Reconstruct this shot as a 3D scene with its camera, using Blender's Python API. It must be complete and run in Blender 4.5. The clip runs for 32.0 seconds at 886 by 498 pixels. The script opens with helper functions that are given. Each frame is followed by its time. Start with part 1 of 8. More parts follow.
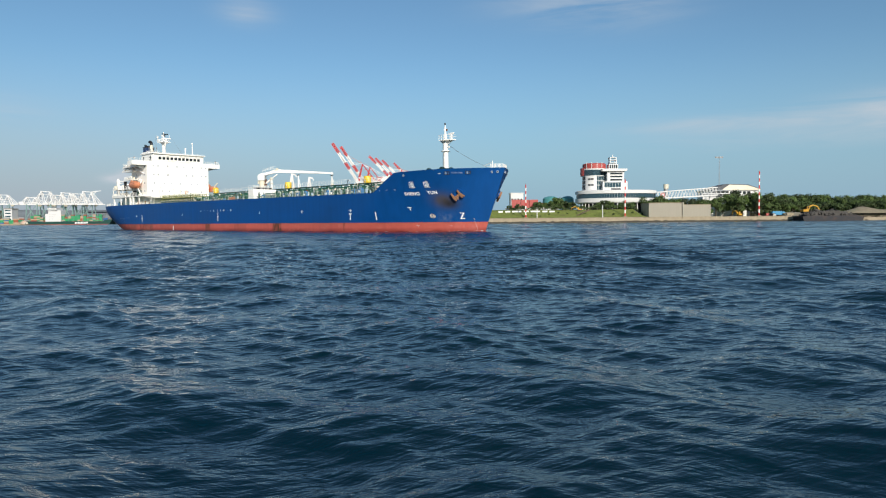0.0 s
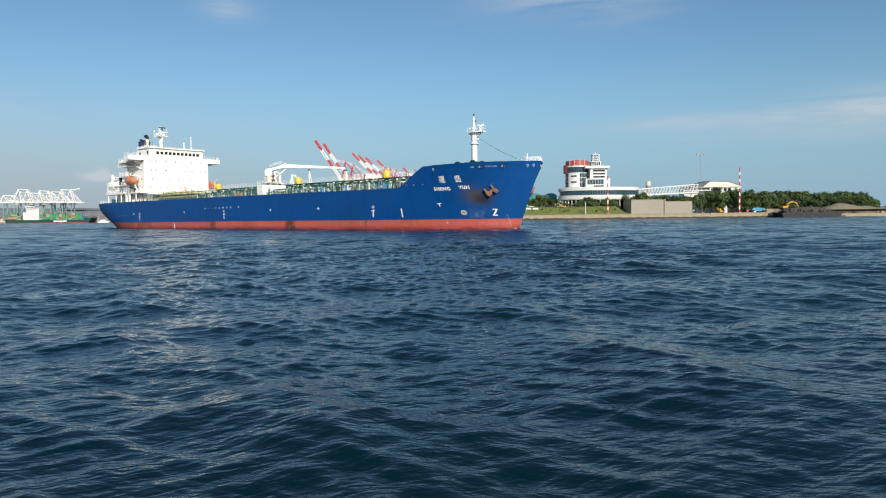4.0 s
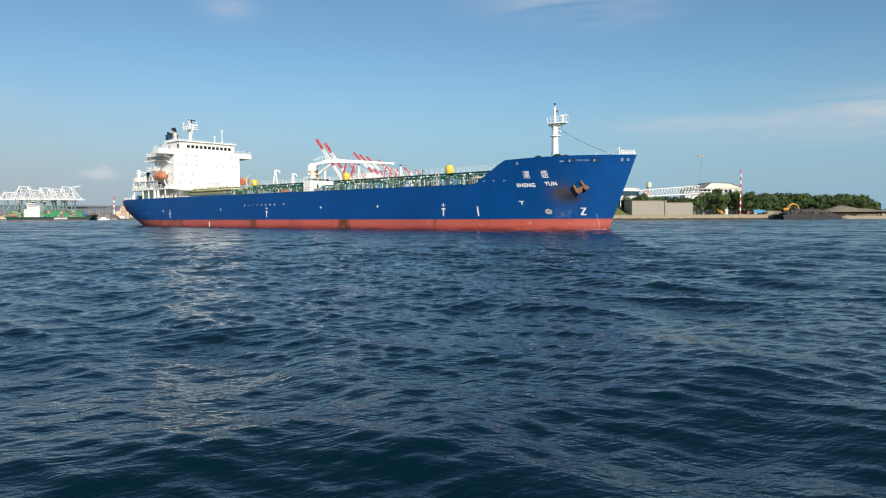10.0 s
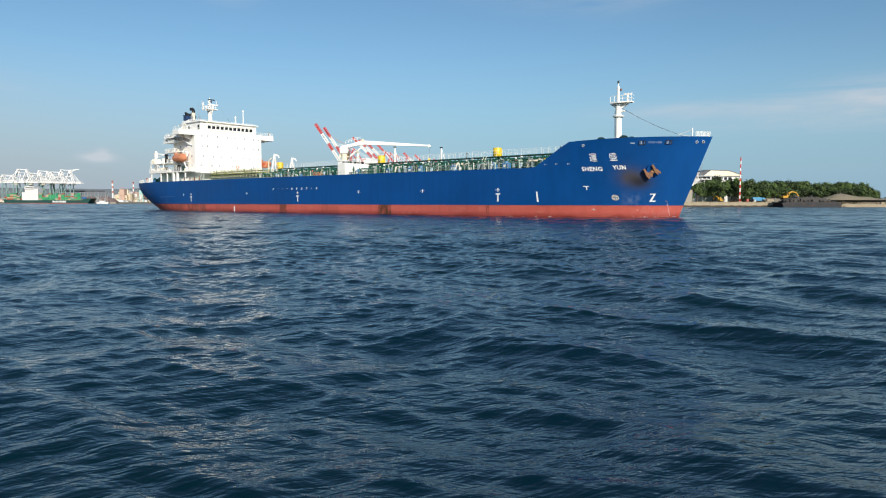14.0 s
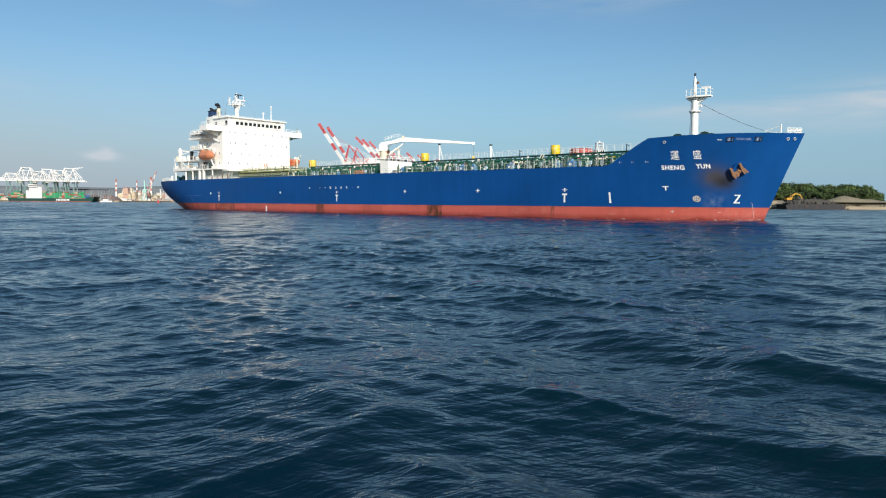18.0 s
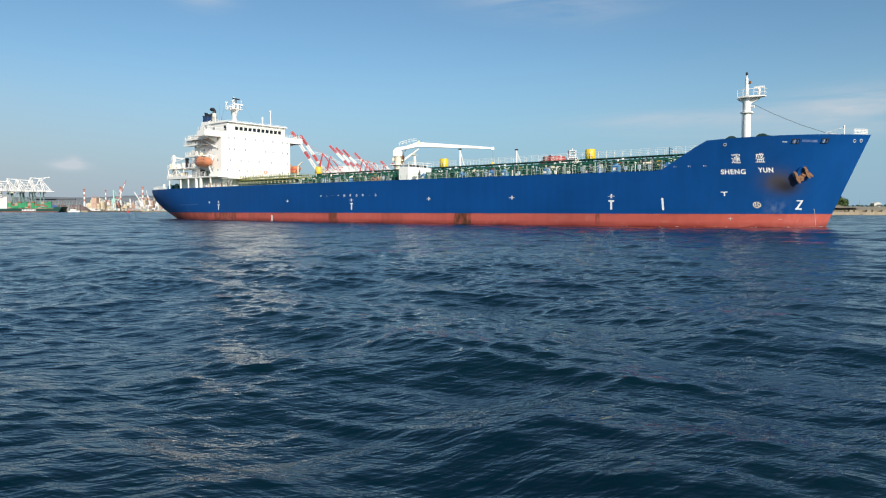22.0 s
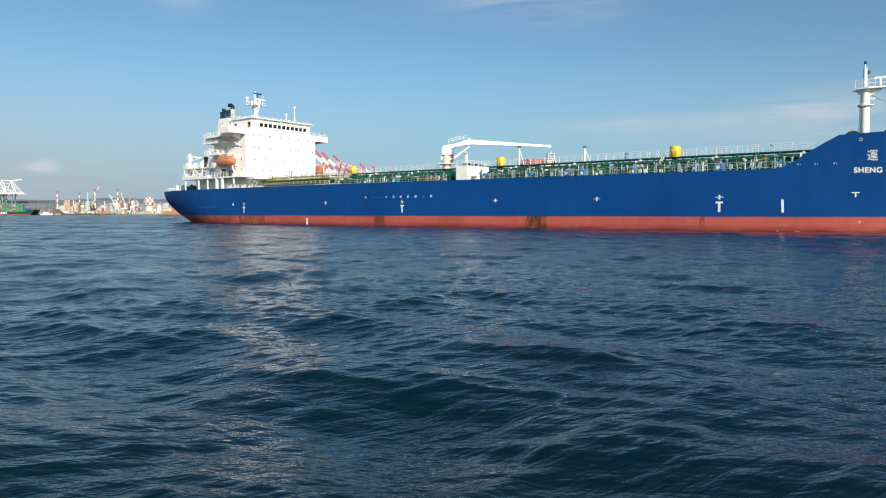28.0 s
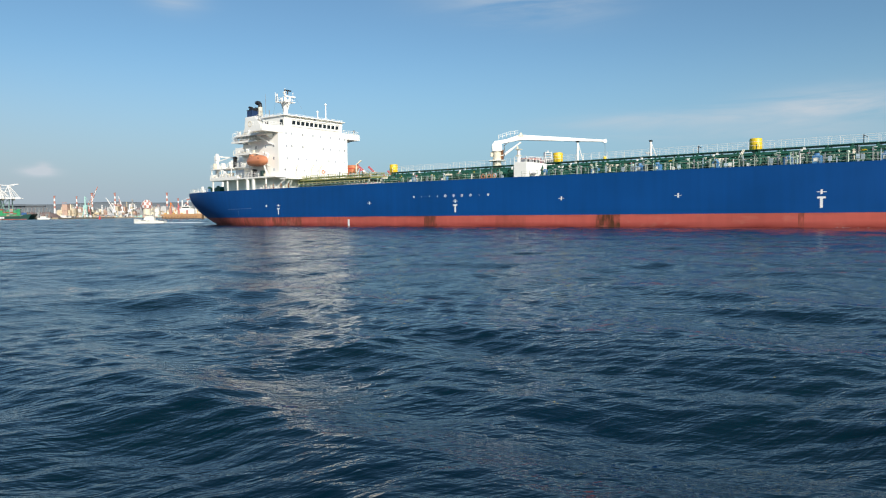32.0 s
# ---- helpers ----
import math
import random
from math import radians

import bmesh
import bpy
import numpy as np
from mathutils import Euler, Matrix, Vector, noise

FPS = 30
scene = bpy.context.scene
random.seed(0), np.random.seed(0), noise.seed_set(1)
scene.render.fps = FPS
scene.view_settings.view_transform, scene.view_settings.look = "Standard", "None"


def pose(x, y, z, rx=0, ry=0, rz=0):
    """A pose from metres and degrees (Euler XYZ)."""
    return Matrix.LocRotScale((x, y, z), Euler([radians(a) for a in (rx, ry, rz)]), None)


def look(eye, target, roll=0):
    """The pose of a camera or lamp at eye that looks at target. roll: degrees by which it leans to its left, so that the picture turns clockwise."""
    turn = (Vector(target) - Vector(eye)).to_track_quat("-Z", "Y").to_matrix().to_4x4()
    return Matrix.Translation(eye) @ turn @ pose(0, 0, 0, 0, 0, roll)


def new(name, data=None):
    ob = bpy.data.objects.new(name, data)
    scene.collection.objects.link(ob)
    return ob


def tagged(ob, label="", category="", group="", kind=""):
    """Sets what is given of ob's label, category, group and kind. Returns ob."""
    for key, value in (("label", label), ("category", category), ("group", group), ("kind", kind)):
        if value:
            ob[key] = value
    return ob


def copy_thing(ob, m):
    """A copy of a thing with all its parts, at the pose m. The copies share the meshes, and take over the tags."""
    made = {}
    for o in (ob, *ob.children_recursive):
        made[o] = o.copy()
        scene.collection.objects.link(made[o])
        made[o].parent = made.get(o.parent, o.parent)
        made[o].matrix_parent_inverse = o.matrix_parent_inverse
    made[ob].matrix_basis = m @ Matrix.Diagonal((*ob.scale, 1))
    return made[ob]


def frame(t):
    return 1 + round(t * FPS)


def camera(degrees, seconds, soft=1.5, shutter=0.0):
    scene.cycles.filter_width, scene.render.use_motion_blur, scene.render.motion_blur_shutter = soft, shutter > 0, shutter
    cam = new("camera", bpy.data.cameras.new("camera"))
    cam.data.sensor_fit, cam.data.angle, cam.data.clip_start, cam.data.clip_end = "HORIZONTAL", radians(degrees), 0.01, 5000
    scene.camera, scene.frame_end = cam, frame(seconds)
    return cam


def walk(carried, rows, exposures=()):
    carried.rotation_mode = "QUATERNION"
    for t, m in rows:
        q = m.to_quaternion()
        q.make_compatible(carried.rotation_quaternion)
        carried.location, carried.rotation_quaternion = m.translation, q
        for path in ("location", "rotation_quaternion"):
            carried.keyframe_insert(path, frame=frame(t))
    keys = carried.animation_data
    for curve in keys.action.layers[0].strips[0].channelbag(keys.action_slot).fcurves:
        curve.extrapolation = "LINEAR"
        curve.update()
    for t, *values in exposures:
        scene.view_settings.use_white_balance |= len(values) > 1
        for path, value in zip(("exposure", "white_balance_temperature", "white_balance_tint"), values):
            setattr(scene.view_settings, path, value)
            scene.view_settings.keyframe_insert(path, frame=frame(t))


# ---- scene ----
# Harbour fairway: a blue product tanker passes a low boat that lies still; +y is ahead of the first view, water is z = 0.
cam = camera(66.84, 32.0, soft=1.15)
EYE = 2.23
EXPOSURE = 0.0
# seconds, yaw, pitch, lean to the right
LOOKS = [
    (0.0, 0.00, -2.44, 0.50),
    (0.5, -0.22, -2.42, 0.55),
    (1.0, -0.39, -2.34, 0.68),
    (1.5, -0.50, -2.39, 0.91),
    (2.0, -0.51, -2.57, 1.06),
    (2.5, -0.81, -2.64, 0.85),
    (3.0, -1.24, -2.73, 0.76),
    (3.5, -1.33, -2.67, 0.65),
    (5.5, -1.65, -2.75, 0.88),
    (6.0, -1.64, -2.71, 0.98),
    (6.5, -1.50, -2.38, 0.99),
    (7.0, -1.47, -2.16, 0.54),
    (7.5, -1.35, -2.14, 0.42),
    (8.0, -1.18, -2.21, 0.34),
    (8.5, -0.88, -2.42, 0.40),
    (9.0, -0.72, -2.40, 0.42),
    (9.5, -0.97, -2.59, 0.31),
    (10.0, -1.33, -2.70, 0.27),
    (10.5, -1.27, -2.88, 0.25),
    (11.0, -1.33, -3.14, -0.10),
    (11.5, -1.43, -3.30, -0.12),
    (12.0, -1.51, -3.25, -0.02),
    (12.5, -1.61, -3.26, -0.02),
    (13.0, -1.61, -3.33, 0.05),
    (13.5, -1.50, -3.64, -0.07),
    (14.0, -1.40, -3.92, -0.09),
    (14.5, -1.37, -3.96, -0.17),
    (16.5, -1.12, -3.77, -0.10),
    (17.0, -1.11, -3.89, -0.35),
    (17.5, -1.05, -3.93, -0.33),
    (18.0, -1.16, -3.90, -0.39),
    (18.5, -1.31, -3.80, -0.15),
    (19.0, -1.27, -3.86, -0.18),
    (19.5, -1.27, -3.86, -0.55),
    (20.0, -1.39, -3.85, -0.43),
    (20.5, -1.88, -3.68, -0.28),
    (21.0, -2.15, -3.51, -0.26),
    (21.5, -3.02, -3.50, -0.32),
    (22.0, -3.33, -3.22, -0.04),
    (22.5, -3.72, -3.00, 0.04),
    (23.0, -4.30, -3.02, -0.03),
    (23.5, -4.55, -2.75, 0.15),
    (24.0, -4.64, -2.79, 0.14),
    (24.5, -4.60, -3.02, 0.04),
    (25.0, -4.66, -3.22, -0.05),
    (25.5, -4.77, -3.21, -0.13),
    (27.5, -5.00, -2.99, 0.03),
    (28.0, -5.09, -2.99, -0.02),
    (28.5, -5.15, -3.08, 0.09),
    (29.0, -5.04, -3.06, 0.31),
    (29.5, -5.10, -3.08, 0.22),
    (30.0, -5.05, -3.11, 0.26),
    (30.5, -5.29, -3.13, 0.38),
    (31.0, -5.27, -3.03, 0.49),
    (31.5, -5.28, -2.86, 0.59),
    (32.0, -5.27, -2.99, 0.61),
]
walk(cam, [(t, pose(0, 0, EYE, 90 + pitch, lean, yaw)) for t, yaw, pitch, lean in LOOKS], exposures=[(0.0, EXPOSURE - 0.07), (8.0, EXPOSURE - 0.04), (16.0, EXPOSURE), (32.0, EXPOSURE)])

# ---- light ----
SUN_AZ, SUN_EL = 164.0, 25.0     # degrees clockwise from +y, and above the horizon
sun = new("sun", bpy.data.lights.new("sun", "SUN"))
sun.data.energy, sun.data.angle, sun.data.color = 4.9, radians(0.6), (1.0, 0.93, 0.82)
toward = Vector((math.sin(radians(SUN_AZ)) * math.cos(radians(SUN_EL)), math.cos(radians(SUN_AZ)) * math.cos(radians(SUN_EL)), math.sin(radians(SUN_EL))))
sun.matrix_basis = look(toward * 900, (0, 0, 0))


def build_world():
    world = bpy.data.worlds.new("sky")
    scene.world = world
    world.use_nodes = True
    nt = world.node_tree
    nt.nodes.clear()
    N, L = nt.nodes.new, nt.links.new
    sky = N("ShaderNodeTexSky")
    sky.sky_type, sky.sun_disc = "NISHITA", False
    sky.sun_elevation, sky.sun_rotation = radians(SUN_EL), radians(SUN_AZ)
    sky.air_density, sky.dust_density, sky.ozone_density = 1.0, 0.6, 2.2
    geo = N("ShaderNodeTexCoord")
    sep = N("ShaderNodeSeparateXYZ")
    L(geo.outputs["Generated"], sep.inputs[0])
    # thin cirrus: stretched noise, thickest in two broad banks
    mapping = N("ShaderNodeMapping")
    mapping.inputs["Rotation"].default_value = (0.0, 0.03, 0.35)
    mapping.inputs["Scale"].default_value = (2.6, 3.4, 24.0)
    L(geo.outputs["Generated"], mapping.inputs[0])
    wisps = N("ShaderNodeTexNoise")
    wisps.inputs["Scale"].default_value, wisps.inputs["Detail"].default_value, wisps.inputs["Roughness"].default_value = 1.6, 7.0, 0.62
    wisps.inputs["Distortion"].default_value = 0.5
    L(mapping.outputs[0], wisps.inputs["Vector"])
    total = None
    for az, el, wide, high, much in ((35, 7.7, 0.11, 0.020, 1.15), (23, 7.3, 0.13, 0.013, 0.8), (30, 6.0, 0.20, 0.012, 0.55), (14, 17.0, 0.09, 0.028, 0.7), (-16, 16.7, 0.035, 0.018, 0.5),
                                     (-25.6, 3.4, 0.018, 0.0055, 2.6), (-25.3, 3.75, 0.008, 0.0055, 1.8), (-33, 8.0, 0.05, 0.018, 0.3), (8, 17.5, 0.08, 0.02, 0.3)):
        a, e = radians(az), radians(el)
        d = Vector((math.sin(a) * math.cos(e), math.cos(a) * math.cos(e), math.sin(e)))
        side = Vector((math.cos(a), -math.sin(a), 0.0))
        up = side.cross(d)
        terms = []
        for axis, size in ((side, wide), (up, high)):
            dot = N("ShaderNodeVectorMath")
            dot.operation = "DOT_PRODUCT"
            dot.inputs[1].default_value = tuple(axis / size)
            L(geo.outputs["Generated"], dot.inputs[0])
            off = N("ShaderNodeMath")
            off.operation = "SUBTRACT"
            off.inputs[1].default_value = d.dot(axis) / size
            L(dot.outputs["Value"], off.inputs[0])
            sq = N("ShaderNodeMath")
            sq.operation = "MULTIPLY"
            L(off.outputs[0], sq.inputs[0])
            L(off.outputs[0], sq.inputs[1])
            terms.append(sq)
        add = N("ShaderNodeMath")
        L(terms[0].outputs[0], add.inputs[0])
        L(terms[1].outputs[0], add.inputs[1])
        ex = N("ShaderNodeMath")
        ex.operation = "POWER"
        ex.inputs[0].default_value = math.exp(-1)
        L(add.outputs[0], ex.inputs[1])
        amount = N("ShaderNodeMath")
        amount.operation = "MULTIPLY"
        amount.inputs[1].default_value = much
        L(ex.outputs[0], amount.inputs[0])
        front = N("ShaderNodeMath")
        front.operation = "GREATER_THAN"
        front.inputs[1].default_value = 0.0
        L(sep.outputs["Y"], front.inputs[0])
        ahead = N("ShaderNodeMath")
        ahead.operation = "MULTIPLY"
        L(amount.outputs[0], ahead.inputs[0])
        L(front.outputs[0], ahead.inputs[1])
        if total:
            both = N("ShaderNodeMath")
            L(total.outputs[0], both.inputs[0])
            L(ahead.outputs[0], both.inputs[1])
            total = both
        else:
            total = ahead
    ramp = N("ShaderNodeMapRange")
    ramp.inputs["From Min"].default_value, ramp.inputs["From Max"].default_value = 0.32, 0.72
    L(wisps.outputs["Fac"], ramp.inputs["Value"])
    mask = N("ShaderNodeMath")
    mask.operation, mask.use_clamp = "MULTIPLY", True
    L(total.outputs[0], mask.inputs[0])
    L(ramp.outputs[0], mask.inputs[1])
    # low haze over the water
    haze = N("ShaderNodeMapRange")
    haze.inputs["From Min"].default_value, haze.inputs["From Max"].default_value = 0.0, 0.24
    haze.inputs["To Min"].default_value, haze.inputs["To Max"].default_value = 0.9, 0.0
    haze.interpolation_type = "SMOOTHSTEP"
    L(sep.outputs["Z"], haze.inputs["Value"])
    deep = N("ShaderNodeVectorMath")
    deep.operation = "MULTIPLY"
    deep.inputs[1].default_value = TINT
    L(sky.outputs[0], deep.inputs[0])
    across = N("ShaderNodeMapRange")
    across.inputs["From Min"].default_value, across.inputs["From Max"].default_value = -0.5, 0.1
    L(sep.outputs["X"], across.inputs["Value"])
    airs = N("ShaderNodeMix")
    airs.data_type = "RGBA"
    airs.inputs[6].default_value, airs.inputs[7].default_value = SMOKE, HAZE
    L(across.outputs[0], airs.inputs[0])
    hazy = N("ShaderNodeMix")
    hazy.data_type = "RGBA"
    L(airs.outputs[2], hazy.inputs[7])
    L(haze.outputs[0], hazy.inputs[0])
    L(deep.outputs[0], hazy.inputs[6])
    mix = N("ShaderNodeMix")
    mix.data_type = "RGBA"
    mix.inputs[7].default_value = CLOUD
    L(mask.outputs[0], mix.inputs[0])
    L(hazy.outputs[2], mix.inputs[6])
    back = N("ShaderNodeBackground")
    back.inputs["Strength"].default_value = SKY
    L(mix.outputs[2], back.inputs["Color"])
    out = N("ShaderNodeOutputWorld")
    L(back.outputs[0], out.inputs[0])


SKY = 0.12
TINT = (0.69, 0.87, 0.92)
HAZE, SMOKE = (2.35, 3.75, 5.0, 1), (3.15, 3.62, 4.4, 1)
CLOUD = (4.6, 5.15, 5.7, 1)
build_world()


# ---- mesh tools ----
class Shape:
    """Collects vertices and faces of one mesh."""

    def __init__(self):
        self.v, self.f = [], []

    def add(self, verts, faces):
        n = len(self.v)
        self.v += [tuple(p) for p in verts]
        self.f += [tuple(n + i for i in face) for face in faces]
        return self

    def box(self, x0, x1, y0, y1, z0, z1):
        return self.add([(x, y, z) for x in (x0, x1) for y in (y0, y1) for z in (z0, z1)],
                        [(0, 1, 3, 2), (4, 6, 7, 5), (0, 4, 5, 1), (2, 3, 7, 6), (0, 2, 6, 4), (1, 5, 7, 3)])

    def bar(self, p, q, w, h=None):
        """A square bar from p to q."""
        p, q, h = Vector(p), Vector(q), h or w
        d = (q - p).normalized()
        s = d.cross(Vector((0, 0, 1)) if abs(d.z) < 0.95 else Vector((1, 0, 0))).normalized()
        u = s.cross(d)
        ring = [s * a * w / 2 + u * b * h / 2 for a, b in ((-1, -1), (1, -1), (1, 1), (-1, 1))]
        return self.add([p + r for r in ring] + [q + r for r in ring],
                        [(0, 1, 2, 3), (7, 6, 5, 4), (0, 4, 5, 1), (1, 5, 6, 2), (2, 6, 7, 3), (3, 7, 4, 0)])

    def cyl(self, p, q, r, r2=None, seg=12):
        p, q, r2 = Vector(p), Vector(q), r if r2 is None else r2
        d = (q - p).normalized()
        s = d.cross(Vector((0, 0, 1)) if abs(d.z) < 0.95 else Vector((1, 0, 0))).normalized()
        u = s.cross(d)
        ring = [s * math.cos(2 * math.pi * i / seg) + u * math.sin(2 * math.pi * i / seg) for i in range(seg)]
        return self.add([p + a * r for a in ring] + [q + a * r2 for a in ring],
                        [tuple(range(seg)), tuple(range(2 * seg - 1, seg - 1, -1))] + [(i, i + seg, (i + 1) % seg + seg, (i + 1) % seg) for i in range(seg)])

    def tube(self, points, r, seg=8):
        for p, q in zip(points, points[1:]):
            self.cyl(p, q, r, seg=seg)
        return self

    def prism(self, outline, axis, a, b):
        """An outline of (u, v) pairs swept along x, y or z from a to b."""
        put = {"x": lambda u, v, w: (w, u, v), "y": lambda u, v, w: (u, w, v), "z": lambda u, v, w: (u, v, w)}[axis]
        n = len(outline)
        return self.add([put(u, v, a) for u, v in outline] + [put(u, v, b) for u, v in outline],
                        [tuple(range(n)), tuple(range(2 * n - 1, n - 1, -1))] + [(i, i + n, (i + 1) % n + n, (i + 1) % n) for i in range(n)])

    def lathe(self, profile, x=0.0, y=0.0, seg=24, squash=1.0, arc=None):
        """A profile of (radius, z) pairs turned about the upright through x, y."""
        n = len(profile)
        pts = [(x + r * math.cos(2 * math.pi * i / seg), y + squash * r * math.sin(2 * math.pi * i / seg), z) for i in range(seg) for r, z in profile]
        return self.add(pts, [(i * n + k, ((i + 1) % seg) * n + k, ((i + 1) % seg) * n + k + 1, i * n + k + 1) for i in range(seg) for k in range(n - 1)])

    def mesh(self, name, material, smooth=False, bevel=0.0):
        me = bpy.data.meshes.new(name)
        me.from_pydata(self.v, [], self.f)
        bm = bmesh.new()
        bm.from_mesh(me)
        bmesh.ops.recalc_face_normals(bm, faces=bm.faces)
        if bevel:
            bmesh.ops.remove_doubles(bm, verts=bm.verts, dist=1e-5)
            sharp = [e for e in bm.edges if len(e.link_faces) == 2 and e.calc_face_angle(0) > 0.6]
            bmesh.ops.bevel(bm, geom=sharp, offset=bevel, segments=2, profile=0.6, affect="EDGES")
        bm.to_mesh(me)
        bm.free()
        me.materials.append(material)
        if smooth:
            me.shade_smooth()
            me.set_sharp_from_angle(angle=radians(38))
        return me


def thing(name, label, category, m=None, group="", kind=""):
    ob = tagged(new(name), label, category, group, kind)
    if m:
        ob.matrix_basis = m
    return ob


def part(name, shape, material, parent, label="", smooth=False, bevel=0.0, at=None):
    """One mesh object under a thing or a part; shape may be a mesh that alike pieces share."""
    data = shape.mesh(name, material, smooth, bevel) if isinstance(shape, Shape) else shape
    ob = new(name, data)
    ob.parent = parent
    if at is not None:
        ob.matrix_basis = at if isinstance(at, Matrix) else Matrix.Translation(at)
    if label:
        tagged(ob, label)
    return ob


def single(name, shape, material, label, category, m=None, group="", kind="", smooth=False, bevel=0.0):
    """A thing that is one mesh."""
    ob = new(name, shape.mesh(name, material, smooth, bevel) if isinstance(shape, Shape) else shape)
    if m:
        ob.matrix_basis = m
    return tagged(ob, label, category, group, kind)


def bearing(az, el, y):
    """The place at distance y ahead, az degrees to the right and el degrees up from the eye."""
    return y * math.tan(radians(az)), y, EYE + y / math.cos(radians(az)) * math.tan(radians(el))


def bx(az, y):
    return y * math.tan(radians(az))


def bz(az, el, y):
    return bearing(az, el, y)[2]


# ---- materials ----
def material(name, colour, rough=0.5, metal=0.0, vary=0.12, scale=0.6, fine=12.0, bump=0.1, dirt=None, dirt_much=0.0, streak=1.0, per_object=0.0):
    """Paint, concrete, metal or plant: two scales of variation, optional dirt in streaks."""
    m = bpy.data.materials.new(name)
    m.use_nodes = True
    nt = m.node_tree
    N, L = nt.nodes.new, nt.links.new
    bsdf = nt.nodes["Principled BSDF"]
    bsdf.inputs["Metallic"].default_value = metal
    tc = N("ShaderNodeTexCoord")
    mp = N("ShaderNodeMapping")
    mp.inputs["Scale"].default_value = (1, 1, 1 / streak)
    L(tc.outputs["Object"], mp.inputs[0])
    big, small = N("ShaderNodeTexNoise"), N("ShaderNodeTexNoise")
    big.inputs["Scale"].default_value, big.inputs["Detail"].default_value = scale, 6.0
    small.inputs["Scale"].default_value, small.inputs["Detail"].default_value = fine, 4.0
    L(mp.outputs[0], big.inputs["Vector"])
    L(mp.outputs[0], small.inputs["Vector"])
    sum_ = N("ShaderNodeMath")
    L(big.outputs["Fac"], sum_.inputs[0])
    L(small.outputs["Fac"], sum_.inputs[1])
    spread = N("ShaderNodeMapRange")
    spread.inputs["From Min"].default_value, spread.inputs["From Max"].default_value = 0.6, 1.4
    spread.inputs["To Min"].default_value, spread.inputs["To Max"].default_value = 1 - vary, 1 + vary
    L(sum_.outputs[0], spread.inputs["Value"])
    shade = spread
    if per_object:
        info = N("ShaderNodeObjectInfo")
        rnd = N("ShaderNodeMapRange")
        rnd.inputs["To Min"].default_value, rnd.inputs["To Max"].default_value = 1 - per_object, 1 + per_object
        L(info.outputs["Random"], rnd.inputs["Value"])
        shade = N("ShaderNodeMath")
        shade.operation = "MULTIPLY"
        L(spread.outputs[0], shade.inputs[0])
        L(rnd.outputs[0], shade.inputs[1])
    mul = N("ShaderNodeVectorMath")
    mul.operation = "SCALE"
    mul.inputs[0].default_value = colour
    L(shade.outputs[0], mul.inputs["Scale"])
    top = mul.outputs[0]
    if dirt:
        patch = N("ShaderNodeMapRange")
        patch.inputs["From Min"].default_value, patch.inputs["From Max"].default_value = 0.5, 0.72
        patch.inputs["To Max"].default_value = dirt_much
        L(big.outputs["Fac"], patch.inputs["Value"])
        mix = N("ShaderNodeMix")
        mix.data_type = "RGBA"
        mix.inputs[7].default_value = (*dirt, 1)
        L(patch.outputs[0], mix.inputs[0])
        L(top, mix.inputs[6])
        top = mix.outputs[2]
    L(top, bsdf.inputs["Base Color"])
    r = N("ShaderNodeMapRange")
    r.inputs["To Min"].default_value, r.inputs["To Max"].default_value = max(0.03, rough - 0.12), min(1, rough + 0.12)
    L(big.outputs["Fac"], r.inputs["Value"])
    L(r.outputs[0], bsdf.inputs["Roughness"])
    if bump:
        b = N("ShaderNodeBump")
        b.inputs["Strength"].default_value, b.inputs["Distance"].default_value = bump, 0.05
        L(small.outputs["Fac"], b.inputs["Height"])
        L(b.outputs[0], bsdf.inputs["Normal"])
    return m


WHITE = material("white_paint", (0.92, 0.895, 0.84), 0.45, vary=0.05, scale=0.4, dirt=(0.62, 0.55, 0.44), dirt_much=0.16, streak=3)
CREAM = material("cream_paint", (0.72, 0.66, 0.52), 0.45, vary=0.06, dirt=(0.5, 0.36, 0.2), dirt_much=0.25, streak=3)
DARKGLASS = material("dark_glass", (0.02, 0.026, 0.03), 0.1, vary=0.3)
GREEN = material("deck_green", (0.015, 0.10, 0.065), 0.5, vary=0.25, dirt=(0.05, 0.05, 0.035), dirt_much=0.5)
OLIVE = material("olive_tarpaulin", (0.30, 0.30, 0.11), 0.8, vary=0.25, scale=1.2, dirt=(0.12, 0.15, 0.05), dirt_much=0.6)
DECKRED = material("deck_paint", (0.06, 0.12, 0.07), 0.7, vary=0.25, dirt=(0.16, 0.08, 0.05), dirt_much=0.5)
YELLOW = material("yellow_paint", (0.82, 0.55, 0.02), 0.4, vary=0.08, dirt=(0.5, 0.28, 0.02), dirt_much=0.3, streak=3)
ORANGE = material("lifeboat_orange", (0.60, 0.23, 0.115), 0.4, vary=0.1, dirt=(0.5, 0.2, 0.1), dirt_much=0.3)
RED = material("signal_red", (0.62, 0.035, 0.03), 0.5, vary=0.12)
BLACK = material("black_paint", (0.02, 0.02, 0.022), 0.5, vary=0.2)
NAVY = material("funnel_blue", (0.018, 0.045, 0.12), 0.45, vary=0.1)
BLUEGEAR = material("blue_machinery", (0.06, 0.2, 0.42), 0.5, vary=0.2)
RUST = material("rusty_steel", (0.2, 0.085, 0.035), 0.85, vary=0.4, scale=2.0, dirt=(0.07, 0.035, 0.02), dirt_much=0.7, bump=0.4)
CABLE = material("wire_rope", (0.12, 0.12, 0.12), 0.6)
PALEGREEN = material("pale_green_paint", (0.40, 0.47, 0.38), 0.5, vary=0.15, dirt=(0.3, 0.25, 0.15), dirt_much=0.4, per_object=0.4)
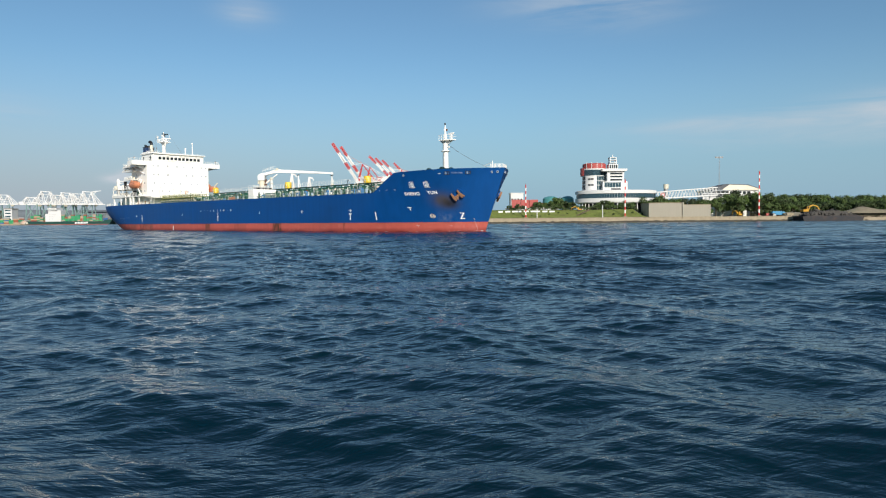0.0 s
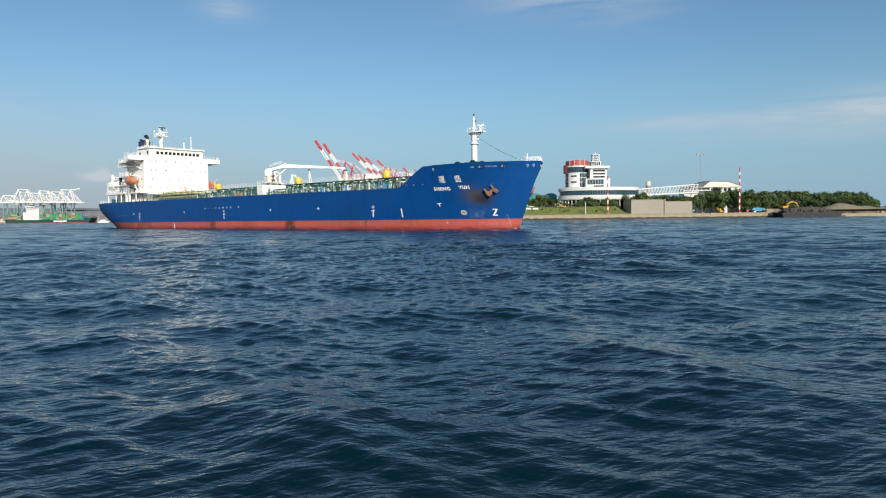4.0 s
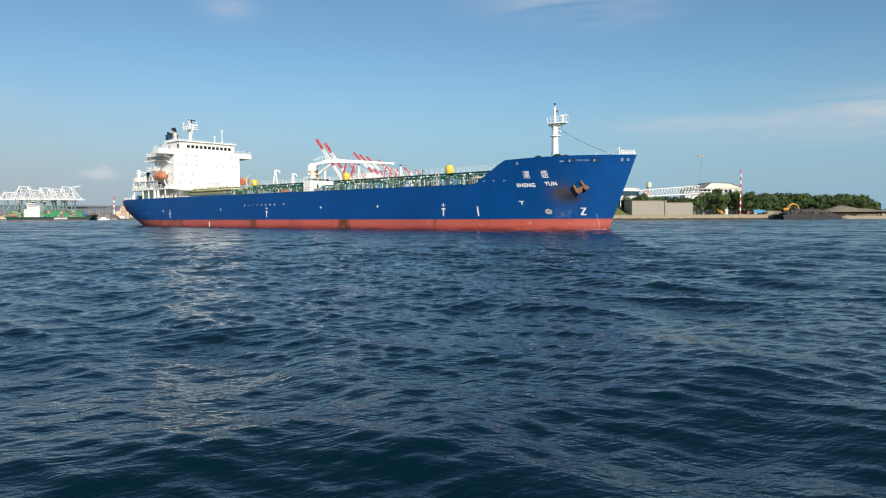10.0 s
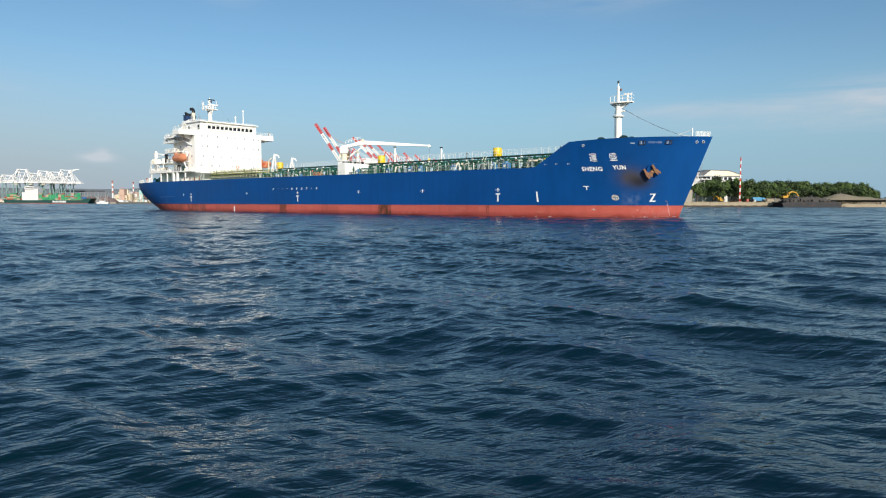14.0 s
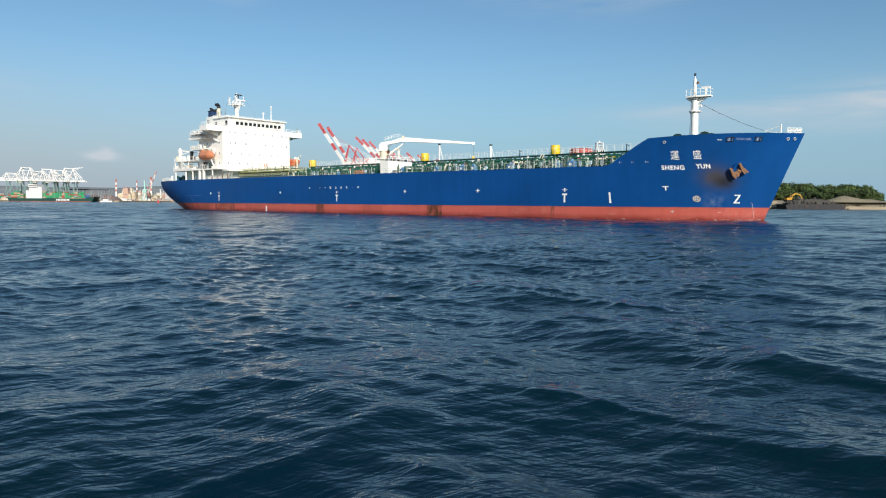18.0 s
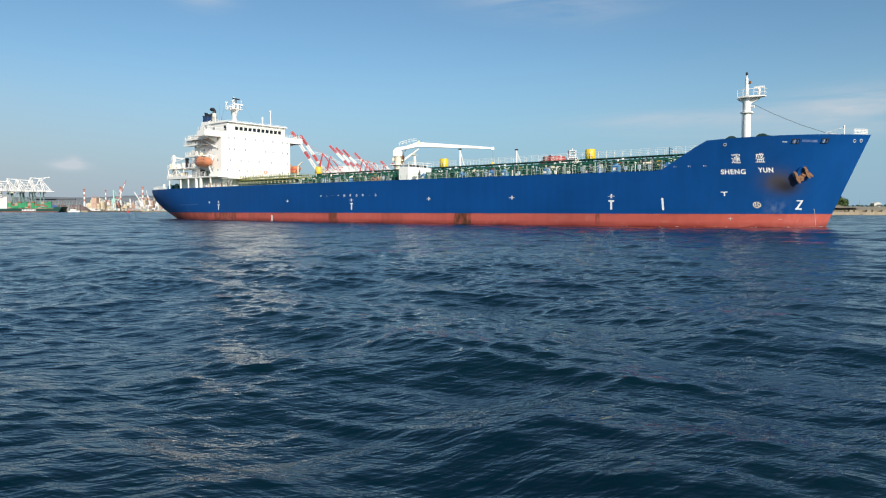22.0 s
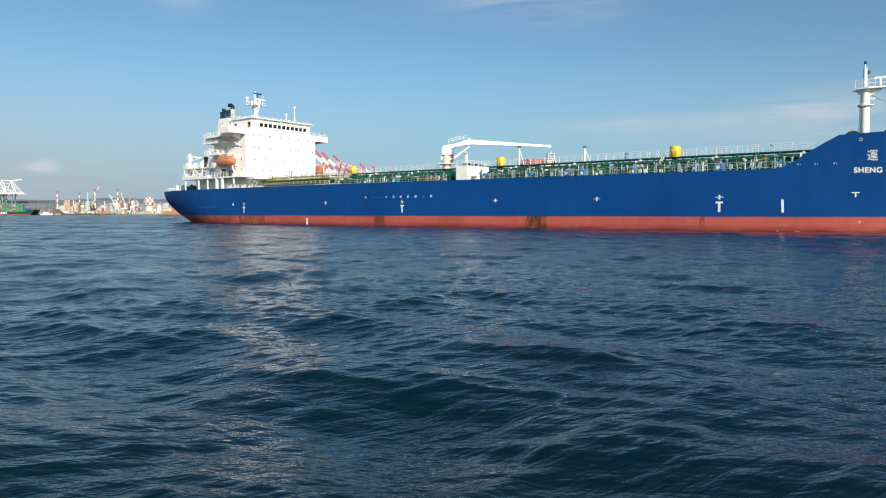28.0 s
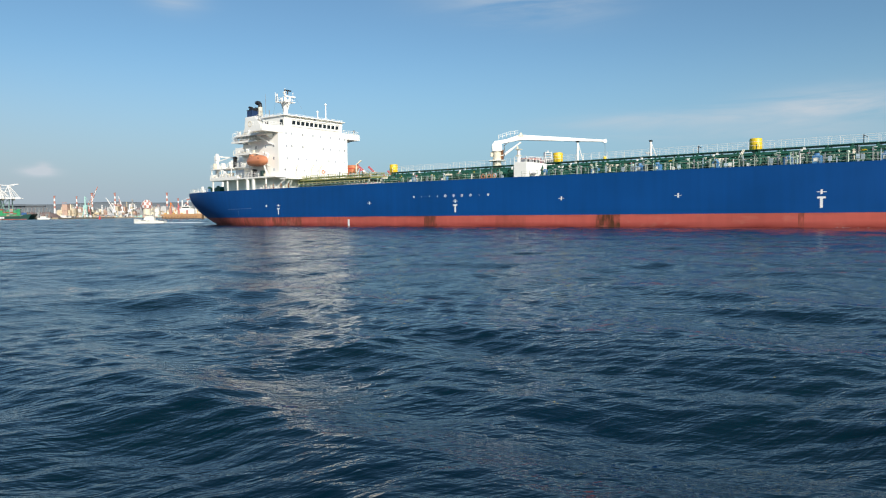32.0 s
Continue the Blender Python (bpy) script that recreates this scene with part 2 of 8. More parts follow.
STEEL = material("grey_steel", (0.3, 0.31, 0.32), 0.55, metal=0.2)


def hull_paint(name, colour, top):
    """Ship's side: plating, faint vertical streaks, scuffs, rust that has run from the hawse pipe, and the anchor's
    painted shadow.
    """
    m = bpy.data.materials.new(name)
    m.use_nodes = True
    nt = m.node_tree
    N, L = nt.nodes.new, nt.links.new
    bsdf = nt.nodes["Principled BSDF"]
    tc = N("ShaderNodeTexCoord")
    sep = N("ShaderNodeSeparateXYZ")
    L(tc.outputs["Object"], sep.inputs[0])

    def noise_(scale, stretch, detail=5.0):
        mp = N("ShaderNodeMapping")
        mp.inputs["Scale"].default_value = stretch
        L(tc.outputs["Object"], mp.inputs[0])
        n = N("ShaderNodeTexNoise")
        n.inputs["Scale"].default_value, n.inputs["Detail"].default_value = scale, detail
        L(mp.outputs[0], n.inputs["Vector"])
        return n

    def ramp(source, a, b, c, d):
        r = N("ShaderNodeMapRange")
        for key, value in zip(("From Min", "From Max", "To Min", "To Max"), (a, b, c, d)):
            r.inputs[key].default_value = value
        L(source, r.inputs["Value"])
        return r.outputs[0]

    def op(kind, a, b=0.0):
        n = N("ShaderNodeMath")
        n.operation = kind
        for i, q in enumerate((a, b)):
            if isinstance(q, (int, float)):
                n.inputs[i].default_value = q
            else:
                L(q, n.inputs[i])
        return n.outputs[0]

    broad = noise_(0.07, (1, 1, 1.6))
    streaks = noise_(0.9, (1, 1, 0.07))
    fine = noise_(5.0, (1, 1, 1))
    value = op("MULTIPLY", ramp(broad.outputs["Fac"], 0.3, 0.7, 0.86, 1.14), ramp(streaks.outputs["Fac"], 0.3, 0.7, 0.93, 1.07))
    base = N("ShaderNodeVectorMath")
    base.operation = "SCALE"
    base.inputs[0].default_value = colour
    L(value, base.inputs["Scale"])
    last = base.outputs[0]

    def tint(amount, rgb):
        nonlocal last
        mix = N("ShaderNodeMix")
        mix.data_type = "RGBA"
        mix.inputs[7].default_value = (*rgb, 1)
        L(amount, mix.inputs[0])
        L(last, mix.inputs[6])
        last = mix.outputs[2]

    def blot(x, z, wide, high):
        dx = op("DIVIDE", op("SUBTRACT", sep.outputs["X"], x), wide)
        dz = op("DIVIDE", op("SUBTRACT", sep.outputs["Z"], z), high)
        d = op("ADD", op("MULTIPLY", dx, dx), op("MULTIPLY", dz, dz))
        return op("POWER", math.exp(-1), d)

    if top:
        run = op("MULTIPLY", blot(81.2, 6.2, 1.7, 1.5), ramp(streaks.outputs["Fac"], 0.3, 0.6, 0.75, 1.0))
        tint(op("MULTIPLY", run, 0.85), (0.085, 0.062, 0.028))
        # the anchor's shadow, put into the colour below and aft of it
        tint(op("MULTIPLY", blot(82.0, 5.6, 1.2, 0.9), 0.9), (0.02, 0.02, 0.025))
        scuff = op("MULTIPLY", ramp(noise_(0.5, (0.25, 1, 2.0)).outputs["Fac"], 0.62, 0.75, 0.0, 0.35), ramp(sep.outputs["Z"], 1.9, 4.0, 1.0, 0.0))
        tint(scuff, (0.03, 0.07, 0.16))
        salt = op("MULTIPLY", blot(80.6, 2.7, 1.3, 1.0), ramp(noise_(1.6, (1, 1, 0.7)).outputs["Fac"], 0.42, 0.65, 0.0, 0.16))
        tint(salt, (0.45, 0.5, 0.55))
    else:
        wet = op("MULTIPLY", ramp(sep.outputs["Z"], 0.0, 0.85, 1.0, 0.0), ramp(noise_(0.35, (0.4, 1, 2)).outputs["Fac"], 0.35, 0.6, 0.45, 0.95))
        tint(wet, (0.16, 0.018, 0.014))
        edge = op("MULTIPLY", ramp(sep.outputs["Z"], 1.5, 1.9, 0.0, 1.0), ramp(noise_(0.6, (0.3, 1, 1)).outputs["Fac"], 0.45, 0.65, 0.0, 0.5))
        tint(edge, (0.12, 0.03, 0.03))
        salted = op("MULTIPLY", blot(83.0, 1.0, 2.2, 0.8), ramp(noise_(1.4, (1, 1, 0.6)).outputs["Fac"], 0.45, 0.65, 0.0, 0.10))
        tint(salted, (0.6, 0.5, 0.48))
        for x, wide, much in ((31.3, 2.0, 0.95), (-3.2, 1.5, 0.75), (57.5, 0.35, 0.8), (-44.0, 5.0, 0.65), (-30.0, 4.0, 0.3), (-55.0, 5.5, 0.5), (-68.0, 7.0, 0.45), (14.0, 3.0, 0.2)):
            near = op("GREATER_THAN", wide, op("ABSOLUTE", op("SUBTRACT", sep.outputs["X"], x)))
            grime = op("MULTIPLY", near, ramp(noise_(1.1, (1.3, 1, 0.35)).outputs["Fac"], 0.38, 0.58, 0.1, much))
            tint(grime, (0.075, 0.035, 0.015))
        tint(ramp(noise_(0.8, (0.5, 1, 1.2)).outputs["Fac"], 0.6, 0.75, 0.0, 0.35), (0.5, 0.2, 0.15))
    L(last, bsdf.inputs["Base Color"])
    bsdf.inputs["Specular IOR Level"].default_value = 0.3
    L(ramp(broad.outputs["Fac"], 0.3, 0.7, 0.4, 0.55), bsdf.inputs["Roughness"])
    plates = noise_(0.35, (1, 1, 1.2), 1.0)
    b = N("ShaderNodeBump")
    b.inputs["Strength"].default_value, b.inputs["Distance"].default_value = 0.25, 0.06
    L(op("ADD", plates.outputs["Fac"], op("MULTIPLY", fine.outputs["Fac"], 0.05)), b.inputs["Height"])
    L(b.outputs[0], bsdf.inputs["Normal"])
    return m


HULLBLUE = hull_paint("hull_blue", (0.001, 0.061, 0.236), True)
HULLRED = hull_paint("antifouling_red", (0.50, 0.11, 0.085), False)


def water_material():
    m = bpy.data.materials.new("sea_water")
    m.use_nodes = True
    nt = m.node_tree
    N, L = nt.nodes.new, nt.links.new
    bsdf = nt.nodes["Principled BSDF"]
    bsdf.inputs["IOR"].default_value = 1.333
    tc = N("ShaderNodeTexCoord")
    tones = N("ShaderNodeTexNoise")
    tones.inputs["Scale"].default_value, tones.inputs["Detail"].default_value = 0.12, 3.0
    L(tc.outputs["Object"], tones.inputs["Vector"])
    mix = N("ShaderNodeMix")
    mix.data_type = "RGBA"
    mix.inputs[6].default_value, mix.inputs[7].default_value = (0.0003, 0.0102, 0.0260, 1), (0.0006, 0.0132, 0.0130, 1)
    L(tones.outputs["Fac"], mix.inputs[0])
    L(mix.outputs[2], bsdf.inputs["Base Color"])
    # for ripples too small to mesh, roughness grows with distance from the camera's place
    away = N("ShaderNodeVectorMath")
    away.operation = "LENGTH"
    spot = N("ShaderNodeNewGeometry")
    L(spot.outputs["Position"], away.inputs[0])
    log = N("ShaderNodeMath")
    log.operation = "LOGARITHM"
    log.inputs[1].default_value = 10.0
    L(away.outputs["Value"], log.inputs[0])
    gust = N("ShaderNodeTexNoise")
    gust.inputs["Scale"].default_value, gust.inputs["Detail"].default_value = 0.02, 3.0
    gmap = N("ShaderNodeMapping")
    gmap.inputs["Scale"].default_value = (1, 3.0, 1)
    L(tc.outputs["Object"], gmap.inputs[0])
    L(gmap.outputs[0], gust.inputs["Vector"])
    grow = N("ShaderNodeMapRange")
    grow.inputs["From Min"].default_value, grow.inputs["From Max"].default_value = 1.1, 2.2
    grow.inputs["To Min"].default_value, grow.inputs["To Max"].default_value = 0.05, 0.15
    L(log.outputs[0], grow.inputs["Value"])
    patchy = N("ShaderNodeMapRange")
    patchy.inputs["From Min"].default_value, patchy.inputs["From Max"].default_value = 0.3, 0.7
    patchy.inputs["To Min"].default_value, patchy.inputs["To Max"].default_value = 0.8, 1.2
    L(gust.outputs["Fac"], patchy.inputs["Value"])
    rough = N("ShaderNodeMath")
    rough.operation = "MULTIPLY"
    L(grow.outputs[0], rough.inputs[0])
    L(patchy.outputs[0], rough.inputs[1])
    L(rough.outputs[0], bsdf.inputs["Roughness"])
    height = None
    # size of a ripple along its crest, how many times longer than wide, bearing of the crest, share
    for scale, thin, turn, much in ((0.3, 3.2, -0.22, 0.16), (0.8, 3.4, 0.30, 0.20), (0.9, 3.4, -0.30, 0.16), (1.9, 3.6, 0.35, 0.22), (2.1, 3.4, -0.35, 0.17), (4.5, 3.4, 0.40, 0.07), (5.0, 3.0, -0.35, 0.045), (11.0, 2.6, 0.2, 0.015)):
        mp = N("ShaderNodeMapping")
        mp.vector_type = "TEXTURE"
        mp.inputs["Scale"].default_value, mp.inputs["Rotation"].default_value = (1, 1 / thin, 1), (0, 0, turn)
        L(tc.outputs["Object"], mp.inputs[0])
        n = N("ShaderNodeTexNoise")
        n.inputs["Scale"].default_value, n.inputs["Detail"].default_value, n.inputs["Distortion"].default_value = scale, 2.0, 0.3
        L(mp.outputs[0], n.inputs["Vector"])
        s = N("ShaderNodeMath")
        s.operation = "MULTIPLY"
        s.inputs[1].default_value = much
        L(n.outputs["Fac"], s.inputs[0])
        if height:
            add = N("ShaderNodeMath")
            L(height, add.inputs[0])
            L(s.outputs[0], add.inputs[1])
            height = add.outputs[0]
        else:
            height = s.outputs[0]
    b = N("ShaderNodeBump")
    b.inputs["Strength"].default_value, b.inputs["Distance"].default_value = 1.0, 0.24
    L(height, b.inputs["Height"])
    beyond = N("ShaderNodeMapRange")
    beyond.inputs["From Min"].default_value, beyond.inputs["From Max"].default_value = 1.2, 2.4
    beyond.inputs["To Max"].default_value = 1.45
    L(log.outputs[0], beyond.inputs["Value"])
    # the short waves that the far mesh leaves out, eased with distance from the camera
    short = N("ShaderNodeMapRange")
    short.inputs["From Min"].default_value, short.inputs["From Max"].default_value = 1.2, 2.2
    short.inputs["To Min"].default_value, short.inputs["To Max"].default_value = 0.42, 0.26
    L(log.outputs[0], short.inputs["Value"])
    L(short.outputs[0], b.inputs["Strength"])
    # chop too far from the camera to be meshed: tilts across and along the crests
    tilt = b.outputs[0]
    for scale, thin, turn, across, along in CHOP:
        mp = N("ShaderNodeMapping")
        mp.vector_type = "TEXTURE"
        mp.inputs["Scale"].default_value, mp.inputs["Rotation"].default_value = (1, 1 / thin, 1), (0, 0, turn)
        L(tc.outputs["Object"], mp.inputs[0])
        n = N("ShaderNodeTexNoise")
        n.inputs["Scale"].default_value, n.inputs["Detail"].default_value, n.inputs["Roughness"].default_value = scale, 5.0, 0.62
        L(mp.outputs[0], n.inputs["Vector"])
        centre = N("ShaderNodeVectorMath")
        centre.operation = "SUBTRACT"
        # 0.535 leans the mean slope to the camera, so far water mirrors higher sky
        centre.inputs[1].default_value = (0.5, 0.535, 0.5)
        L(n.outputs["Color"], centre.inputs[0])
        lean = N("ShaderNodeVectorMath")
        lean.operation = "MULTIPLY"
        lean.inputs[1].default_value = (along, across, 0.0)
        L(centre.outputs[0], lean.inputs[0])
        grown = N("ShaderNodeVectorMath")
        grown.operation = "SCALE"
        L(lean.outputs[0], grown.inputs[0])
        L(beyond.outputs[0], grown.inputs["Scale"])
        add = N("ShaderNodeVectorMath")
        L(tilt, add.inputs[0])
        L(grown.outputs[0], add.inputs[1])
        tilt = add.outputs[0]
    unit = N("ShaderNodeVectorMath")
    unit.operation = "NORMALIZE"
    L(tilt, unit.inputs[0])
    L(unit.outputs[0], bsdf.inputs["Normal"])
    return m


# size, how many times longer than wide, bearing, tilt across the crest, tilt along it
CHOP = ((0.45, 2.6, 0.12, 0.85, 0.15), (0.09, 3.2, -0.1, 0.8, 0.08))
WATER = water_material()


# ---- water ----
SWELL = 1.0                      # one number for the sea's roughness
WAVES = ((11.0, 0.018, 5, -24, 20), (6.5, 0.046, 7, -38, 25), (4.0, 0.058, 9, -42, 30), (2.5, 0.052, 12, -38, 34), (1.6, 0.042, 16, -34, 38), (1.05, 0.042, 20, -32, 36),
         (0.72, 0.055, 24, -30, 36), (0.48, 0.072, 26, -28, 34), (0.34, 0.084, 28, -28, 34))


def build_water():
    """One sheet to the horizon: a fan of rows, fine where the boat lies as the waves run in, raised into wind waves."""
    near = np.concatenate([np.arange(-14.0, 1.0, 0.3), np.arange(1.0, 60.0, 0.085), 60 + np.cumsum(0.085 * 1.0155 ** np.arange(0, 60))])
    mid = near[-1] * 1.0036 ** np.arange(1, 330)
    far = mid[-1] * 1.0066 ** np.arange(1, 820)
    ys = np.concatenate([near, mid, far[far < 4900]])
    # columns stand closer in the middle of the fan
    grid = np.linspace(-0.82, 0.82, 2001)
    crowd = np.cumsum(1 + 1.9 * np.exp(-(grid / 0.36) ** 4))
    middle = np.interp(np.linspace(crowd[0], crowd[-1], 620), crowd, grid)
    cols = np.concatenate([-np.linspace(1, 0, 24, endpoint=False) ** 2 * 3.2 - 0.82, middle, 0.82 + np.linspace(0, 1, 25)[1:] ** 2 * 3.2])
    reach = np.where(ys < 36, 10 + 0.8 * np.maximum(ys, 0), 38.8 + (ys - 36))
    X = reach[:, None] * cols[None, :]
    Y = np.repeat(ys[:, None], len(cols), 1)
    row_step, col_step = np.gradient(ys)[:, None], reach[:, None] * np.gradient(cols)[None, :]
    rng = np.random.RandomState(7)
    Z, DX, DY = np.zeros_like(X), np.zeros_like(X), np.zeros_like(X)
    # wave length, slope, number of wave trains, bearing of the main trains and of the crossing ones
    for length, slope, count, main, cross in WAVES:
        for i in range(count):
            lam = length * rng.uniform(0.8, 1.25)
            th = radians(-90 + (cross if i % 3 == 1 else main) + rng.normal(0, 14))
            k, ph = 2 * math.pi / lam, rng.uniform(0, 6.28)
            amp = SWELL * slope / k / math.sqrt(count / 2) * rng.uniform(0.5, 1.4)
            fade = np.clip((lam * 0.5 - row_step) / (lam * 0.2), 0, 1) * np.clip((lam * 0.4 / max(abs(math.cos(th)), 0.25) - col_step) / (lam * 0.3), 0, 1)
            if length > 0.9:
                low = 0.34 if length > 2 else 0.6
                fade = fade * (low + (1 - low) * np.clip((120 - ys[:, None]) / 80, 0, 1))
            if not fade.any():
                continue
            last = int(np.nonzero(fade.any(1))[0].max()) + 1
            arg = k * (X[:last] * math.cos(th) + Y[:last] * math.sin(th)) + ph
            run = 0.95 * fade[:last] * amp * np.cos(arg)
            Z[:last] += fade[:last] * amp * np.sin(arg)
            DX[:last] += math.cos(th) * run
            DY[:last] += math.sin(th) * run
    r, c = X.shape
    co = np.stack([X + DX, Y + DY, Z], -1).reshape(-1, 3)
    i = np.arange(r * c).reshape(r, c)
    faces = np.stack([i[:-1, :-1], i[:-1, 1:], i[1:, 1:], i[1:, :-1]], -1).reshape(-1, 4)
    # the rest of the sheet, beside and behind the boat
    n0 = len(co)
    co = np.concatenate([co, np.array([(-20000, -4900, 0), (20000, -4900, 0), (20000, ys[0], 0), (-20000, ys[0], 0)])])
    me = bpy.data.meshes.new("water")
    behind = (n0, n0 + 1, n0 + 2) + tuple(i[0, ::-1]) + (n0 + 3,)
    polys = faces.tolist() + [behind, (n0 + 3,) + tuple(i[:, 0]), (n0 + 2,) + tuple(i[::-1, -1])]
    me.from_pydata(co.tolist(), [], polys)
    me.materials.append(WATER)
    me.shade_smooth()
    ob = new("water", me)
    return tagged(ob, "dark blue choppy harbour water with small wind waves", "water", kind="structure")


water = build_water()


# ---- the tanker ----
HALF = 14.3                      # half the beam
HEADING = -43.265                # of the bow, from +x


def top_edge(x):
    """Height of the ship's side."""
    if x < -66:
        return 8.3 + 0.03 * (-66 - x) / 24
    if x < 67.4:
        return 8.3 - 0.25 * max(0, (x + 20) / 87.4)
    if x < 73.3:
        return 8.05 + (x - 67.4) / 5.9 * 3.8
    return 11.85 + (x - 73.3) / 16.7 * 0.75


def stem_x(z):
    return 85.6 + 5.1 * z / 12.6


def aft_x(z):
    return -90.0 + 4.2 * max(0.0, 1 - z / 8.0) ** 1.85


def half_breadth(x, z):
    """Half the ship's width at x and height z."""
    d = stem_x(z) - x
    length, power = 28 - 0.72 * z, 2.12 + 0.03 * z
    b = HALF * (1 - max(0.0, 1 - d / length) ** power) if d > 0 else 0.0
    xa, xm = aft_x(z), -40 - 2.0 * max(z, 0)
    if x < xm:
        end = 9.6 - 5.6 * max(0.0, 1 - z / 8.3) ** 1.85
        s = min(1.0, (xm - x) / (xm - xa))
        b = min(b, end + (HALF - end) * (1 - s ** 2.8))
    return b


tanker = thing("tanker", "blue-hulled product tanker with a red waterline and white superstructure", "ship")
LEVEL = 1.88                     # top of the red paint


def hull_skin(low, high):
    """Both sides and the transom between two heights, given as functions of x."""
    us = sorted({0.0, 1.0, *[i / 70 for i in range(71)], *[0.8 + i / 150 for i in range(31)], (67.4 + 90) / 180, (73.3 + 90) / 180, *[i / 300 for i in range(20)]})
    ks = [i / 8 for i in range(9)]
    s = Shape()
    grid = {}
    for side in (-1, 1):
        for i, u in enumerate(us):
            guess = -90 + 180 * u
            for k, w in enumerate(ks):
                z = low(guess) + w * (high(guess) - low(guess))
                x = aft_x(z) + u * (stem_x(z) - aft_x(z))
                z = low(x) + w * (high(x) - low(x))
                x = aft_x(z) + u * (stem_x(z) - aft_x(z))
                grid[side, i, k] = len(s.v)
                s.v.append((x, side * half_breadth(x, z), z))
        for i in range(len(us) - 1):
            for k in range(len(ks) - 1):
                s.f.append((grid[side, i, k], grid[side, i + 1, k], grid[side, i + 1, k + 1], grid[side, i, k + 1]))
    for k in range(len(ks) - 1):
        s.f.append((grid[-1, 0, k], grid[1, 0, k], grid[1, 0, k + 1], grid[-1, 0, k + 1]))
    return s


def welded(shape, name, mat):
    me = shape.mesh(name, mat)
    bm = bmesh.new()
    bm.from_mesh(me)
    bmesh.ops.remove_doubles(bm, verts=bm.verts, dist=0.002)
    bmesh.ops.recalc_face_normals(bm, faces=bm.faces)
    bm.to_mesh(me)
    bm.free()
    me.shade_smooth()
    me.set_sharp_from_angle(angle=radians(35))
    return me


part("upper_hull", welded(hull_skin(lambda x: LEVEL, top_edge), "upper_hull", HULLBLUE), HULLBLUE, tanker, "royal blue painted steel side with scuffs")
part("boot_topping", welded(hull_skin(lambda x: -2.5, lambda x: LEVEL), "boot_topping", HULLRED), HULLRED, tanker, "red antifouling with rusty scraped patches")


def plate(xs, z, inset, thick=0.15):
    s = Shape()
    out = [(x, -(half_breadth(x, z(x)) - inset)) for x in xs] + [(x, half_breadth(x, z(x)) - inset) for x in reversed(xs)]
    n = len(out)
    s.add([(x, y, z(x)) for x, y in out] + [(x, y, z(x) - thick) for x, y in out],
          [tuple(range(n)), tuple(range(2 * n - 1, n - 1, -1))] + [(i, (i + 1) % n, (i + 1) % n + n, i + n) for i in range(n)])
    return s


part("main_deck", plate([-89.6 + i * 3.15 for i in range(51)], lambda x: 7.95, 0.06), DECKRED, tanker, "dark green painted steel deck")
part("forecastle_deck", plate([73.2 + i * 0.74 for i in range(21)], lambda x: 10.9, 0.45), DECKRED, tanker, "raised forecastle deck")
part("forecastle_bulkhead", Shape().box(73.1, 73.3, -12.0, 12.0, 7.95, 10.9), WHITE, tanker)


def on_side(x, z, proud=0.03):
    """A point on the starboard side, a little proud of the plating, and its outward direction."""
    e = 0.25
    p = Vector((x, -half_breadth(x, z), z))
    tx = Vector((x + e, -half_breadth(x + e, z), z)) - Vector((x - e, -half_breadth(x - e, z), z))
    tz = Vector((x, -half_breadth(x, z + e), z + e)) - Vector((x, -half_breadth(x, z - e), z - e))
    n = tx.cross(tz).normalized()
    return p + n * proud, n


MARK = material("mark_white", (0.84, 0.84, 0.83), 0.5, vary=0.06, scale=2.0, dirt=(0.55, 0.58, 0.62), dirt_much=0.15)


FADED = material("mark_faded", (0.16, 0.24, 0.42), 0.5, vary=0.3, scale=2.0)
WORN = material("mark_worn", (0.5, 0.42, 0.42), 0.6, vary=0.3, scale=3.0)


def decal(name, pieces, label="", mat=None):
    """Paint marks on the starboard side: rectangles (x0, x1, z0, z1) that follow the plating."""
    s = Shape()
    for x0, x1, z0, z1 in pieces:
        nx, nz = max(1, int((x1 - x0) / 0.6)), max(1, int((z1 - z0) / 0.6))
        pts = [on_side(x0 + (x1 - x0) * i / nx, z0 + (z1 - z0) * j / nz, 0.025)[0] for i in range(nx + 1) for j in range(nz + 1)]
        s.add(pts, [(i * (nz + 1) + j, (i + 1) * (nz + 1) + j, (i + 1) * (nz + 1) + j + 1, i * (nz + 1) + j + 1) for i in range(nx) for j in range(nz)])
    return part(name, s, mat or MARK, tanker, label)


def disc_ring(cx, cz, r0, r1, seg=20):
    s = Shape()
    pts = []
    for i in range(seg):
        a = 2 * math.pi * i / seg
        for r in (r0, r1):
            pts.append(on_side(cx + r * math.cos(a), cz + r * math.sin(a), 0.03)[0])
    return s.add(pts, [(2 * i, 2 * i + 1, (2 * i + 3) % (2 * seg), (2 * i + 2) % (2 * seg)) for i in range(seg)])


# tug marks: a T under a small cross
for x in (59.75, 2.5, -46.7):
    decal("tug_mark", [(x - 0.48, x + 0.48, 3.66, 3.92), (x - 0.16, x + 0.16, 2.5, 3.66)], "white letter T tug mark")
    decal("frame_mark", [(x - 0.55, x + 0.55, 4.46, 4.54), (x - 0.12, x + 0.12, 4.2, 4.8)])
for x in (41.9, 23.5, -18.6):
    decal("frame_mark", [(x - 0.55, x + 0.5, 4.47, 4.54), (x - 0.12, x + 0.12, 4.2, 4.82)], "small white cross on the side")
decal("frame_mark", [(-51.2, -50.7, 4.2, 4.7)])
decal("frame_mark", [(74.75, 75.55, 4.85, 4.97), (75.08, 75.24, 4.35, 4.85)])
